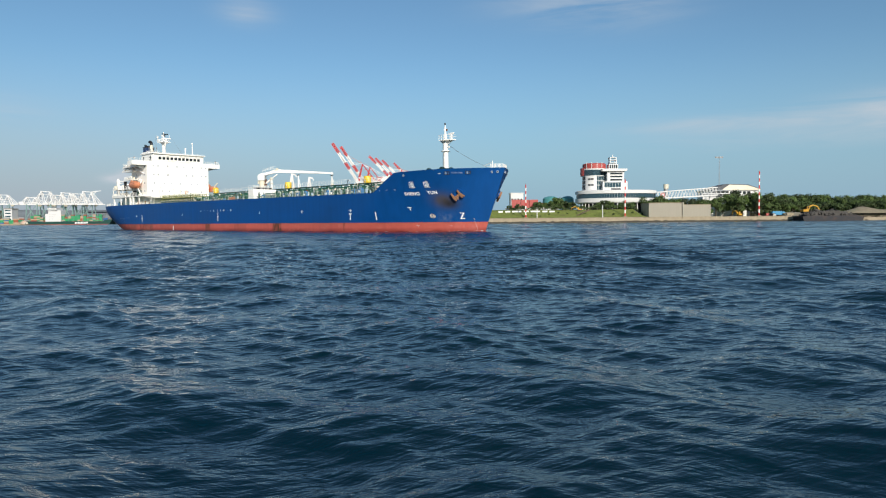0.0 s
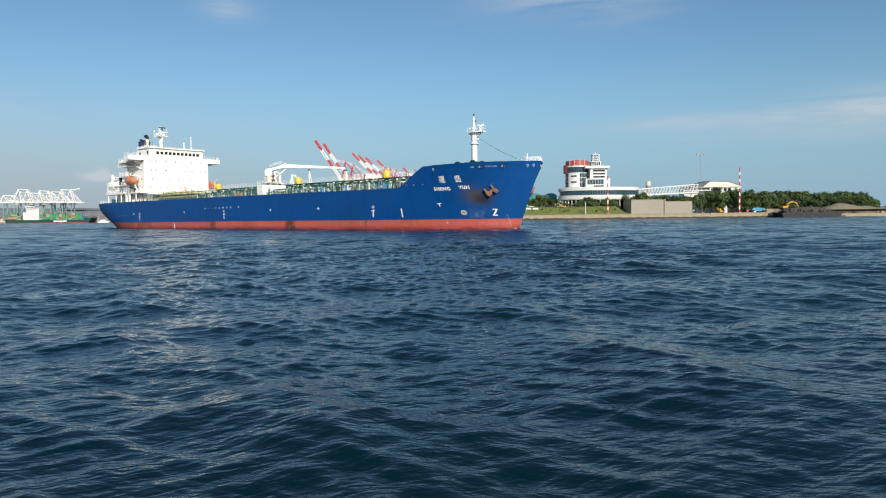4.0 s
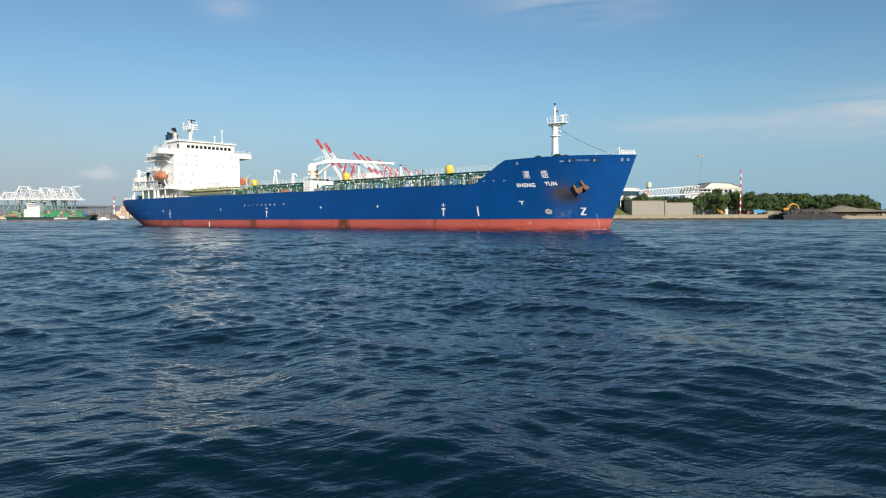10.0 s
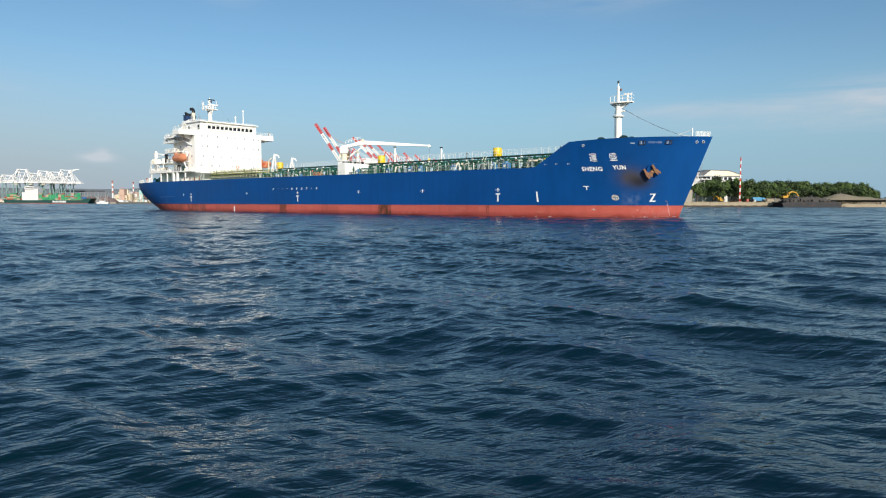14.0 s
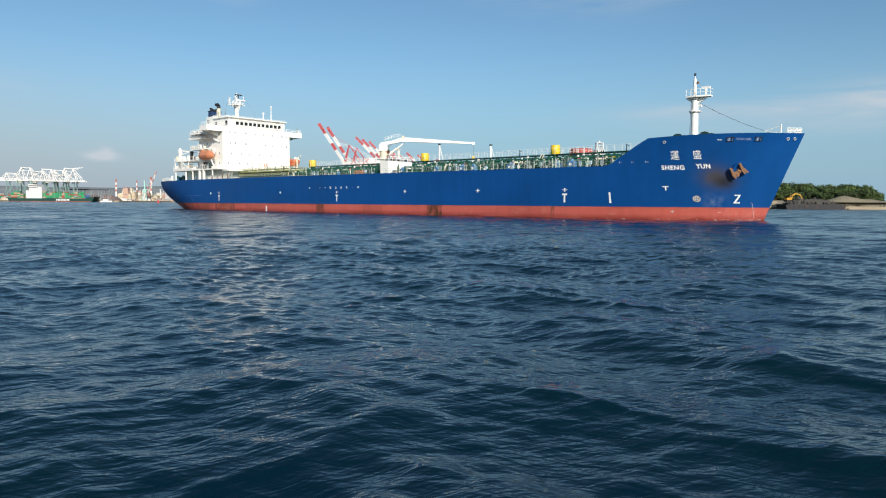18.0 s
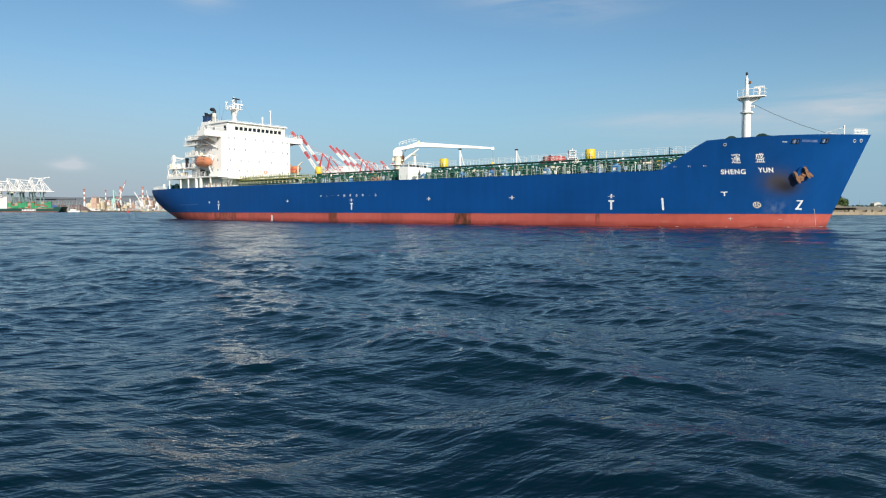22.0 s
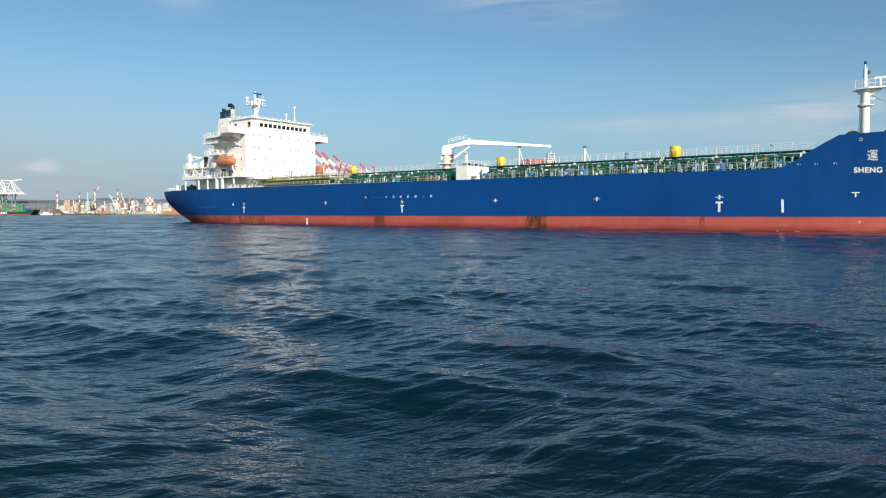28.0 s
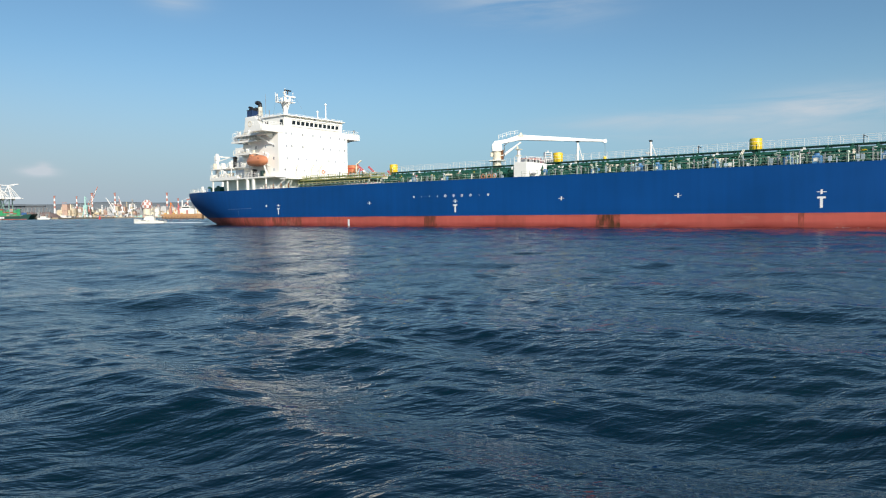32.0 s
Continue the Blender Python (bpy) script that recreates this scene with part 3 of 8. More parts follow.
decal("draught_scale", [(67.27, 67.55, 2.42, 4.12)], "white vertical scale bar")
decal("draught_scale", [(-24.75, -24.2, 0.05, 1.35)])
decal("draught_scale", [(-62.25, -62.12, 2.2, 3.5)], "", FADED)
decal("draught_scale", [(84.56, 84.6, 0.3, 2.6), (84.42, 84.56, 2.54, 2.6), (84.47, 84.56, 1.9, 1.95), (84.47, 84.56, 1.0, 1.05)], "", WORN)
for i in range(9):
    decal("lettering_bar", [(-66.5 + i * 1.15, -65.95 + i * 1.15, 3.75 + 0.02 * i, 3.9 + 0.02 * i)], "", FADED)
for i, x in enumerate((-7.0, -4.2, -2.8, -0.1, 2.0, 4.1, 6.1, 8.2, 9.6, 11.0)):
    x = -7.05 + i * 1.845
    r = (0.2, 0.07, 0.07, 0.13, 0.23, 0.23, 0.23, 0.23, 0.07, 0.22)[i]
    part("scupper_ring", disc_ring(x, 5.45, r * 0.5 if r > 0.15 else 0.0, r), MARK, tanker, "white ring painted round a hull opening")
def slanted(name, quads, label, mat=None):
    s = Shape()
    for quad in quads:
        s.add([on_side(x, z, 0.03)[0] for x, z in quad], [(0, 1, 2, 3)])
    return part(name, s, mat or MARK, tanker, label)


# thruster mark and bulb mark near the stem
thr = part("thruster_mark", disc_ring(78.6, 3.15, 0.34, 0.44, 24), CREAM, tanker, "pale yellow ring with a cross, bow thruster mark")
slanted("thruster_cross", [((78.6 + 0.3 * c0, 3.15 + 0.3 * s0), (78.6 + 0.3 * c1, 3.15 + 0.3 * s1), (78.6 + 0.06 * c1, 3.15 + 0.06 * s1), (78.6 + 0.06 * c0, 3.15 + 0.06 * s0))
                           for c0, s0, c1, s1 in [(math.cos(a - 0.42), math.sin(a - 0.42), math.cos(a + 0.42), math.sin(a + 0.42)) for a in (0.25 * math.pi, 0.75 * math.pi, 1.25 * math.pi, 1.75 * math.pi)]], "pale yellow blades of the thruster mark", CREAM)
decal("frame_mark", [(75.2, 75.75, 1.2, 1.26), (75.42, 75.52, 1.0, 1.4)], "", WORN)
decal("frame_mark", [(80.7, 81.1, 1.12, 1.18)], "", WORN)


slanted("bulb_mark", [((82.85, 3.78), (83.5, 3.78), (83.47, 3.64), (82.82, 3.64)), ((83.26, 3.64), (83.47, 3.64), (82.9, 2.68), (82.66, 2.68)),
                      ((82.6, 2.68), (83.3, 2.68), (83.27, 2.5), (82.57, 2.5))], "white bulbous bow mark")


# painted name, laid on the plating
def lettering(name, text, x0, x1, z0, z1, label, spread=1.0, bold=0.018):
    curve = bpy.data.curves.new(name, "FONT")
    curve.body, curve.space_character, curve.offset = text, spread, bold
    ob = new(name, curve)
    me = bpy.data.meshes.new_from_object(ob.evaluated_get(bpy.context.evaluated_depsgraph_get()))
    bpy.data.objects.remove(ob)
    if not len(me.vertices):
        return None
    co = np.zeros(len(me.vertices) * 3)
    me.vertices.foreach_get("co", co)
    co = co.reshape(-1, 3)
    lo, hi = co.min(0), co.max(0)
    out = []
    for p in co:
        x, z = x0 + (p[0] - lo[0]) / (hi[0] - lo[0]) * (x1 - x0), z0 + (p[1] - lo[1]) / (hi[1] - lo[1]) * (z1 - z0)
        out += on_side(x, z, 0.05)[0][:]
    me.vertices.foreach_set("co", out)
    me.materials.append(MARK)
    ob = new(name, me)
    ob.parent = tanker
    return tagged(ob, label)


lettering("ship_name", "SHENG", 75.05, 77.85, 7.3, 7.96, "white painted ship's name on the bow", 1.12, 0.03)
lettering("ship_name", "YUN", 79.2, 80.8, 7.5, 8.16, "white painted ship's name on the bow", 1.12, 0.03)


def strokes(name, x, z, size, lines, label):
    """A brushed character from strokes (u0, v0, u1, v1, thickness) in a unit square."""
    s = Shape()
    for u0, v0, u1, v1, w in lines:
        d = Vector((u1 - u0, v1 - v0)).normalized() * (w / 2)
        n = Vector((-d.y, d.x))
        ends = [(u0 - d.x * 0.6 + n.x, v0 - d.y * 0.6 + n.y), (u1 + d.x * 0.6 + n.x, v1 + d.y * 0.6 + n.y), (u1 + d.x * 0.6 - n.x, v1 + d.y * 0.6 - n.y), (u0 - d.x * 0.6 - n.x, v0 - d.y * 0.6 - n.y)]
        s.add([on_side(x + u * size * 0.92, z + v * size, 0.05)[0] for u, v in ends], [(0, 1, 2, 3)])
    return part(name, s, MARK, tanker, label)


H, T = 0.085, 0.1
if not lettering("ship_name", "\u904b", 76.4, 77.45, 8.74, 9.95, "white painted character of the ship's name", bold=0.0):
    strokes("ship_name", 75.3, 8.75, 1.75, [(0.1, 0.9, 0.2, 0.8, T), (0.02, 0.66, 0.22, 0.66, H), (0.22, 0.66, 0.1, 0.3, T), (0.02, 0.12, 0.3, 0.1, T), (0.12, 0.22, 0.3, 0.08, T), (0.28, 0.07, 1.0, 0.02, T),
            (0.34, 0.95, 0.98, 0.95, H), (0.34, 0.95, 0.32, 0.8, H), (0.98, 0.95, 0.96, 0.82, H), (0.4, 0.81, 0.92, 0.81, H), (0.42, 0.68, 0.9, 0.68, H), (0.42, 0.5, 0.9, 0.5, H),
            (0.42, 0.36, 0.9, 0.36, H), (0.42, 0.68, 0.42, 0.36, H), (0.9, 0.68, 0.9, 0.36, H), (0.32, 0.23, 1.0, 0.23, H), (0.66, 0.9, 0.66, 0.08, T)], "white painted character of the ship's name")
    strokes("ship_name", 78.7, 8.9, 1.75, [(0.12, 0.84, 0.9, 0.84, T), (0.2, 0.84, 0.06, 0.4, T), (0.22, 0.64, 0.46, 0.64, H), (0.46, 0.64, 0.42, 0.44, T), (0.5, 0.98, 0.66, 0.52, T), (0.66, 0.52, 0.88, 0.42, T),
            (0.84, 0.7, 0.6, 0.46, H), (0.72, 0.98, 0.82, 0.9, H), (0.18, 0.36, 0.84, 0.36, H), (0.18, 0.36, 0.18, 0.08, T), (0.4, 0.36, 0.4, 0.08, H), (0.62, 0.36, 0.62, 0.08, H), (0.84, 0.36, 0.84, 0.08, T),
            (0.02, 0.05, 1.0, 0.05, T)], "white painted character of the ship's name")
else:
    lettering("ship_name", "\u76db", 79.08, 80.05, 8.84, 10.05, "white painted character of the ship's name", bold=0.0)


# anchors in their pockets
ANCHOR = material("anchor_rust", (0.30, 0.155, 0.085), 0.85, vary=0.4, scale=2.0, dirt=(0.12, 0.06, 0.035), dirt_much=0.7, bump=0.4)


def build_anchor(side):
    p, n = on_side(83.6, 7.3, 0.0)
    if side > 0:
        p, n = Vector((p.x, -p.y, p.z)), Vector((n.x, -n.y, n.z))
    along = Vector((0, 0, 1)).cross(n).normalized()
    up = n.cross(along)
    to = Matrix((along, up, n)).transposed().to_4x4()
    to.translation = p
    pocket = Shape().cyl((0.1, 0.35, -0.8), (0.1, 0.35, 0.28), 1.05, 0.95, 18)
    part("anchor_pocket", pocket, HULLBLUE, tanker, "blue hawse bolster round the anchor", smooth=True, at=to)
    a = Shape().cyl((0.25, 0.55, -0.3), (-0.1, -0.1, 0.6), 0.2, 0.24, 10)
    for u, v in ((-0.78, -0.3), (0.42, 0.42)):
        a.prism([(u - 0.72, v + 0.66), (u - 0.46, v + 0.84), (u + 0.42, v - 0.26), (u + 0.62, v - 0.78), (u + 0.36, v - 0.74), (u - 0.1, v - 0.36)], "z", 0.3, 0.75)
    a.bar((-0.7, -0.5, 0.45), (0.5, 0.25, 0.45), 0.36, 0.4)
    a.prism([(0.45, 0.35), (0.75, 0.5), (1.4, 0.02), (1.32, -0.2), (0.7, 0.05)], "z", 0.4, 0.7)
    a.box(-0.3, 0.15, -0.75, -0.25, 0.3, 0.7)
    part("anchor", a, ANCHOR, tanker, "rusty brown stockless anchor", smooth=False, bevel=0.05, at=to if side < 0 else to @ Matrix.Diagonal((-1, 1, 1, 1)))


build_anchor(-1)
build_anchor(1)

# fairleads in the bulwark of the bow
LEADPAINT = material("fairlead_paint", (0.05, 0.14, 0.34), 0.5, vary=0.3, dirt=(0.2, 0.1, 0.05), dirt_much=0.4)
LEADWEAR = material("rope_worn_paint", (0.05, 0.12, 0.30), 0.6, vary=0.4, scale=1.2, dirt=(0.25, 0.25, 0.36), dirt_much=0.6)
PALERIM = material("pale_rim_paint", (0.42, 0.47, 0.55), 0.5, vary=0.3, scale=3.0)


def side_frame(x, z, side):
    """Axes on the plating: along, up and out."""
    p, n = on_side(x, z, 0.0)
    p, n = Vector((p.x, -side * p.y, p.z)), Vector((n.x, -side * n.y, n.z))
    along = Vector((0, 0, 1)).cross(n).normalized()
    to = Matrix((along, n.cross(along), n)).transposed().to_4x4()
    to.translation = p
    return to


for side in (-1, 1):
    # the highlight at the openings is painted in as pale rims
    for x, z, r in ((75.8, 11.2, 0.22), (89.1, 11.75, 0.26), (89.72, 11.8, 0.26)):
        f = part("fairlead", Shape().lathe([(0.55 * r, -0.02), (0.6 * r, 0.08), (0.92 * r, 0.08), (r, -0.02)], seg=14), PALERIM if r > 0.2 else LEADPAINT, tanker, "round mooring fairlead with a pale rim", smooth=True, at=side_frame(x, z, side))
        # black disc put in for the shade inside the hole
        part("opening", Shape().cyl((0, 0, 0.0), (0, 0, 0.03), 0.57 * r, seg=14), BLACK, f)
    for x, z in ((83.45, 11.5), (86.3, 11.62)):
        f = part("roller_fairlead", Shape().box(-0.55, 0.55, 0.24, 0.32, -0.02, 0.08).box(-0.55, 0.55, -0.32, -0.24, -0.02, 0.08).box(-0.55, -0.45, -0.24, 0.24, -0.02, 0.08).box(0.45, 0.55, -0.24, 0.24, -0.02, 0.08), BLACK, tanker, "square roller fairlead in a dark frame", at=side_frame(x, z, side))
        part("opening", Shape().box(-0.45, 0.45, -0.24, 0.24, 0.0, 0.03), LEADPAINT, f)
        for u in (-0.16, 0.2):
            part("roller", Shape().cyl((u, -0.24, 0.04), (u, 0.24, 0.04), 0.08, seg=10), PALERIM if u < 0 else BLACK, f, smooth=True)


decal("rope_wear", [(84.1, 85.6, 11.42, 11.72)], "pale strip worn by mooring ropes", LEADWEAR)
decal("rope_wear", [(82.1, 82.6, 11.36, 11.5)], "", PALERIM)


def railing(name, points, height=1.05, parent=tanker, gap=1.6, rails=3, mat=WHITE, r=0.028, label="white tubular guard rail"):
    pts = [Vector(p) for p in points]
    rail = None
    for k in reversed(range(rails)):
        h = Vector((0, 0, height * (k + 1) / rails))
        s = Shape()
        for a, b in zip(pts, pts[1:]):
            s.bar(a + h, b + h, 2 * r)
        bar = part(name if rail is None else "rail_bar", s, mat, parent if rail is None or parent is not tanker else rail, label if rail is None else "")
        rail = rail or bar
    post = Shape().bar((0, 0, 0), (0, 0, height), 2.4 * r).mesh("stanchion", mat)
    for a, b in zip(pts, pts[1:]):
        n = max(1, round((b - a).length / gap))
        for i in range(n):
            new_post = new("stanchion", post)
            new_post.parent = parent if parent is not tanker else rail
            if parent is tanker:
                new_post.parent = rail
            new_post.matrix_basis = Matrix.Translation(a + (b - a) * (i / n))
    return rail


# ---- foremast and bow gear ----
mast = part("foremast", Shape().cyl((74.7, 0, 10.9), (74.6, 0, 19.5), 0.62, 0.5, 18), WHITE, tanker, "white tubular foremast with a radar platform", smooth=True)
part("platform", Shape().prism([(73.5, -0.9), (75.1, -1.1), (77.2, -0.5), (77.2, 0.5), (75.1, 1.1), (73.5, 0.9)], "z", 19.25, 19.45), WHITE, mast)
part("bracket", Shape().prism([(75.0, 18.2), (76.8, 19.25), (75.0, 19.25)], "y", -0.12, 0.12).prism([(74.2, 18.5), (73.0, 19.25), (74.2, 19.25)], "y", -0.12, 0.12), WHITE, mast)
part("lower_collar", Shape().lathe([(0.5, 16.8), (0.95, 17.0), (0.95, 17.15), (0.5, 17.2)], 74.65, 0, 14), WHITE, mast, smooth=True)
part("topmast", Shape().cyl((74.55, 0, 19.4), (74.5, 0, 22.2), 0.3, 0.22, 12).cyl((74.5, 0, 22.2), (74.5, 0, 22.9), 0.1, 0.08, 8), WHITE, mast, smooth=True)
part("masthead_light", Shape().cyl((74.5, 0, 22.7), (74.5, 0, 23.1), 0.18, 0.16, 10), BLACK, mast, "black masthead light")
part("navigation_light", Shape().cyl((75.0, 0, 21.4), (75.0, 0, 21.75), 0.16, 0.16, 10).bar((74.5, 0, 21.4), (75.1, 0, 21.4), 0.08), RUST, mast)
part("radar_scanner", Shape().cyl((76.3, 0, 19.45), (76.3, 0, 20.6), 0.2, 0.18, 10).box(75.6, 77.0, -0.14, 0.14, 20.6, 20.85), WHITE, mast, "white radar scanner bar")
part("horn", Shape().cyl((74.9, 0, 18.0), (75.7, 0, 17.9), 0.08, 0.22, 10), WHITE, mast)
railing("platform_rail", [(73.5, -0.9, 19.45), (75.1, -1.1, 19.45), (77.2, -0.5, 19.45), (77.2, 0.5, 19.45)], 1.0, mast, 0.8, 2, label="thin rail round the mast platform")
ladder = Shape()
for y in (-0.22, 0.22):
    ladder.bar((73.95, y, 11), (74.05, y, 19.3), 0.05)
for i in range(26):
    ladder.bar((73.97, -0.22, 11.2 + i * 0.31), (73.97, 0.22, 11.2 + i * 0.31), 0.035)
part("ladder", ladder, WHITE, mast)
part("forestay", Shape().tube([(75.3, 0, 18.4), (78.5, 0, 16.5), (82.0, 0, 14.7), (86.0, 0, 13.0)], 0.035, 6), CABLE, tanker, "thin wire stay down to the bow")
jack = part("jackstaff", Shape().cyl((87.5, 0, 10.9), (87.5, 0, 14.2), 0.11, 0.09, 8), WHITE, tanker, "white jackstaff at the bow")
part("jackstaff_brace", Shape().bar((87.5, 0, 13.9), (85.2, 0, 13.3), 0.07).bar((87.4, 0, 12.9), (85.2, 0, 13.3), 0.07), WHITE, jack)
railing("bow_rail", [(89.1, -half_breadth(89.1, 12.5) + 0.1, 12.5), (90.3, 0, 12.6), (89.1, half_breadth(89.1, 12.5) - 0.1, 12.5)], 0.8, tanker, 0.3, 4, r=0.026)
DARKGEAR = material("dark_green_gear", (0.02, 0.05, 0.045), 0.5, vary=0.3)
for x, y in ((73.8, -3.0), (78.2, -3.6), (78.2, 3.6), (73.8, 3.5)):
    w = part("windlass", Shape().cyl((x, y - 1.3, 12.25), (x, y + 1.3, 12.25), 0.85, 0.85, 16).cyl((x, y - 1.5, 12.25), (x, y - 1.3, 12.25), 1.05, 1.05, 16).cyl((x, y + 1.3, 12.25), (x, y + 1.5, 12.25), 1.05, 1.05, 16), DARKGEAR, tanker, "dark mooring winch on the forecastle", smooth=True)
    part("winch_bed", Shape().box(x - 0.8, x + 0.8, y - 1.5, y + 1.5, 10.9, 11.6), GREEN, w)

# ---- cargo deck ----
RACK = 11.35
rack = part("pipe_rack", Shape().box(-24, 69.8, -1.5, 1.5, RACK - 0.1, RACK), GREEN, tanker, "dark green catwalk over the cargo pipes")
leg = Shape()
for y in (-1.4, 1.4):
    leg.bar((0, y, 7.95), (0, y, RACK - 0.16), 0.3)
leg.bar((0, -3.4, RACK - 1.0), (0, 1.6, RACK - 1.0), 0.2)
leg.bar((0, -3.3, 7.95), (0, -3.3, RACK - 0.5), 0.24)
leg_mesh, white_leg = leg.mesh("trestle", GREEN), leg.mesh("trestle", WHITE)
for i in range(32):
    x = -22.5 + i * 3.0
    part("trestle", white_leg if i % 4 == 2 else leg_mesh, None, rack, at=(x, 0, 0))
for y, z, r, x0, x1 in ((-3.2, RACK - 0.98, 0.17, -23, 69), (-2.4, RACK - 0.95, 0.15, -23, 69), (-1.6, RACK - 0.62, 0.13, -23, 69), (-3.9, 9.4, 0.25, -20, 66), (-4.6, 9.0, 0.22, -10, 60), (2.2, 9.6, 0.3, -20, 66), (0.0, 9.3, 0.3, -22, 68), (-0.9, 10.2, 0.24, -22, 68), (-5.6, 8.7, 0.18, 18, 66), (-6.4, 9.7, 0.16, 17, 66), (-7.4, 9.1, 0.2, 17, 64), (-8.6, 8.8, 0.14, 20, 62), (-2.0, 9.9, 0.2, 17, 67), (-4.2, 10.3, 0.15, 17, 66), (-6.8, 9.4, 0.2, -22, 10), (-5.2, 10.0, 0.16, -22, 10), (-8.4, 9.0, 0.2, -20, 10)):
    pipe = part("cargo_pipe", Shape().cyl((x0, y, z), (x1, y, z), r, seg=10), GREEN, tanker, "long green cargo pipe", smooth=True)
    ring = Shape().cyl((0, 0, 0), (0.14, 0, 0), r * 1.5, seg=10).mesh("flange", GREEN)
    for k in range(int((x1 - x0) / 8)):
        part("flange", ring, None, pipe, at=(x0 + 3 + 8 * k, y, z))
railing("catwalk_rail", [(-24, -1.45, RACK), (69, -1.45, RACK)], 1.15, tanker, 1.5, 2, r=0.017, label="thin pale rail along the catwalk")
railing("catwalk_rail", [(-24, 1.45, RACK), (69, 1.45, RACK)], 1.15, tanker, 1.5, 2, r=0.017, label="thin pale rail along the catwalk")
railing("deck_rail", [(-46, -HALF + 0.35, 7.95), (12, -HALF + 0.35, 7.95)], 1.15, tanker, 1.5, 3, mat=PALEGREEN, r=0.016, label="pale green guard rail along the deck edge")
railing("deck_rail", [(16, -HALF + 0.35, 7.95), (58, -HALF + 0.35, 7.95), (66.5, -13.2, 7.95)], 1.15, tanker, 1.5, 3, mat=PALEGREEN, r=0.016, label="pale green guard rail along the deck edge")
railing("deck_rail", [(-46, HALF - 0.35, 7.95), (58, HALF - 0.35, 7.95), (66.5, 13.2, 7.95)], 1.15, tanker, 1.8, 2, mat=PALEGREEN, r=0.016, label="pale green guard rail along the deck edge")

support = Shape().bar((0, 0, 7.95), (0, 0, RACK - 1.05), 0.15).box(-0.14, 0.14, -0.14, 0.14, 7.95, 8.1).box(-0.16, 0.16, -0.1, 0.1, RACK - 1.2, RACK - 1.05)
support_meshes = [support.mesh("pipe_support", m) for m in (PALEGREEN, WHITE, PALEGREEN, CREAM)]
rs = random.Random(31)
for i in range(66):
    x = 16.5 + i * 0.77 + rs.uniform(-0.2, 0.2)
    part("pipe_support", support_meshes[rs.randrange(4)], None, rack, at=(x, rs.choice((-3.3, -4.0, -5.2)), 0))
for x in (33.2, 52.6, 64.4, 24.5):
    part("rack_column", Shape().bar((x, -3.6, 7.95), (x, -3.6, RACK - 0.8), 0.42), WHITE, rack, "stout white column under the catwalk")

rnd = random.Random(11)
vent = Shape().cyl((0, 0, 0), (0, 0, 1.7), 0.09, seg=8).lathe([(0.08, 1.55), (0.21, 1.6), (0.21, 1.8), (0.08, 1.9)], seg=10)
vents = [vent.mesh("tank_vent", m) for m in (GREEN, DARKGEAR, STEEL, GREEN, PALEGREEN)]
post = Shape().bar((0, 0, 0), (0, 0, 2.6), 0.1).box(-0.1, 0.1, -0.1, 0.1, 1.9, 2.3)
posts = [post.mesh("deck_standpipe", m) for m in (GREEN, PALEGREEN, DARKGEAR, STEEL, GREEN)]
for i in range(300):
    x = rnd.uniform(16, 67) if i % 3 else rnd.uniform(-22, 11)
    y = rnd.choice((-11.5, -10.3, -9.2, -8.0, -6.5, -5.2, 5.0)) + rnd.uniform(-0.5, 0.5)
    s = rnd.uniform(0.55, 0.95)
    to = pose(x, y, 7.95) @ Matrix.Diagonal((1, 1, s, 1))
    if i % 2:
        part("tank_vent", vents[(i // 2) % 5], None, tanker, "small mushroom vent on the cargo deck" if i < 6 else "", at=to)
    else:
        part("standpipe", posts[(i // 2) % 5], None, tanker, "upright deck pipe" if i < 6 else "", at=to)
for x, y in ((34.5, -9.8), (37.2, -9.8), (58.5, -10.2), (55.0, -9.4), (66.0, -8.5), (17.8, -9.2), (45.5, -9.4), (26.5, -8.4), (-4, -9), (-12, -9)):
    g = part("hydraulic_unit", Shape().box(x - 0.6, x + 0.6, y - 0.5, y + 0.5, 8.0, 9.3), BLUEGEAR, tanker, "blue hydraulic pump unit", bevel=0.08)
    part("unit_dome", Shape().cyl((x, y, 9.3), (x, y, 9.6), 0.4, 0.3, 12), BLUEGEAR, g)
    part("unit_plate", Shape().box(x - 0.3, x + 0.3, y - 0.54, y - 0.5, 8.6, 9.0), WHITE, g)
hatch = Shape().cyl((0, 0, 0), (0, 0, 0.9), 0.7, seg=14).cyl((0, 0, 0.9), (0, 0, 1.05), 0.82, 0.75, 14)
hatch_mesh, cream_hatch = hatch.mesh("tank_hatch", GREEN), hatch.mesh("tank_hatch", CREAM)
for i in range(18):
    part("tank_hatch", hatch_mesh if i % 4 else cream_hatch, None, tanker, at=(-20 + i * 4.9, -7.2 + (i % 3) * 0.7, 7.95))
for i in range(14):
    x = -20 + i * 6.4
    part("valve_wheel", Shape().cyl((x, -5.0, 9.3), (x, -5.0, 10.1), 0.06, seg=6).lathe([(0.3, 10.05), (0.38, 10.1), (0.3, 10.15)], x, -5.0, 12), (RED, YELLOW, CREAM, GREEN)[i % 4], tanker, "valve hand wheel")
for x0, x1, y in ((-22, 10, -7.8), (18, 40, -8.8), (42, 66, -8.6)):
    part("hose_line", Shape().tube([(x0, y, 8.5), ((x0 + x1) / 2, y + 0.4, 8.7), (x1, y, 8.5)], 0.16), GREEN, tanker)
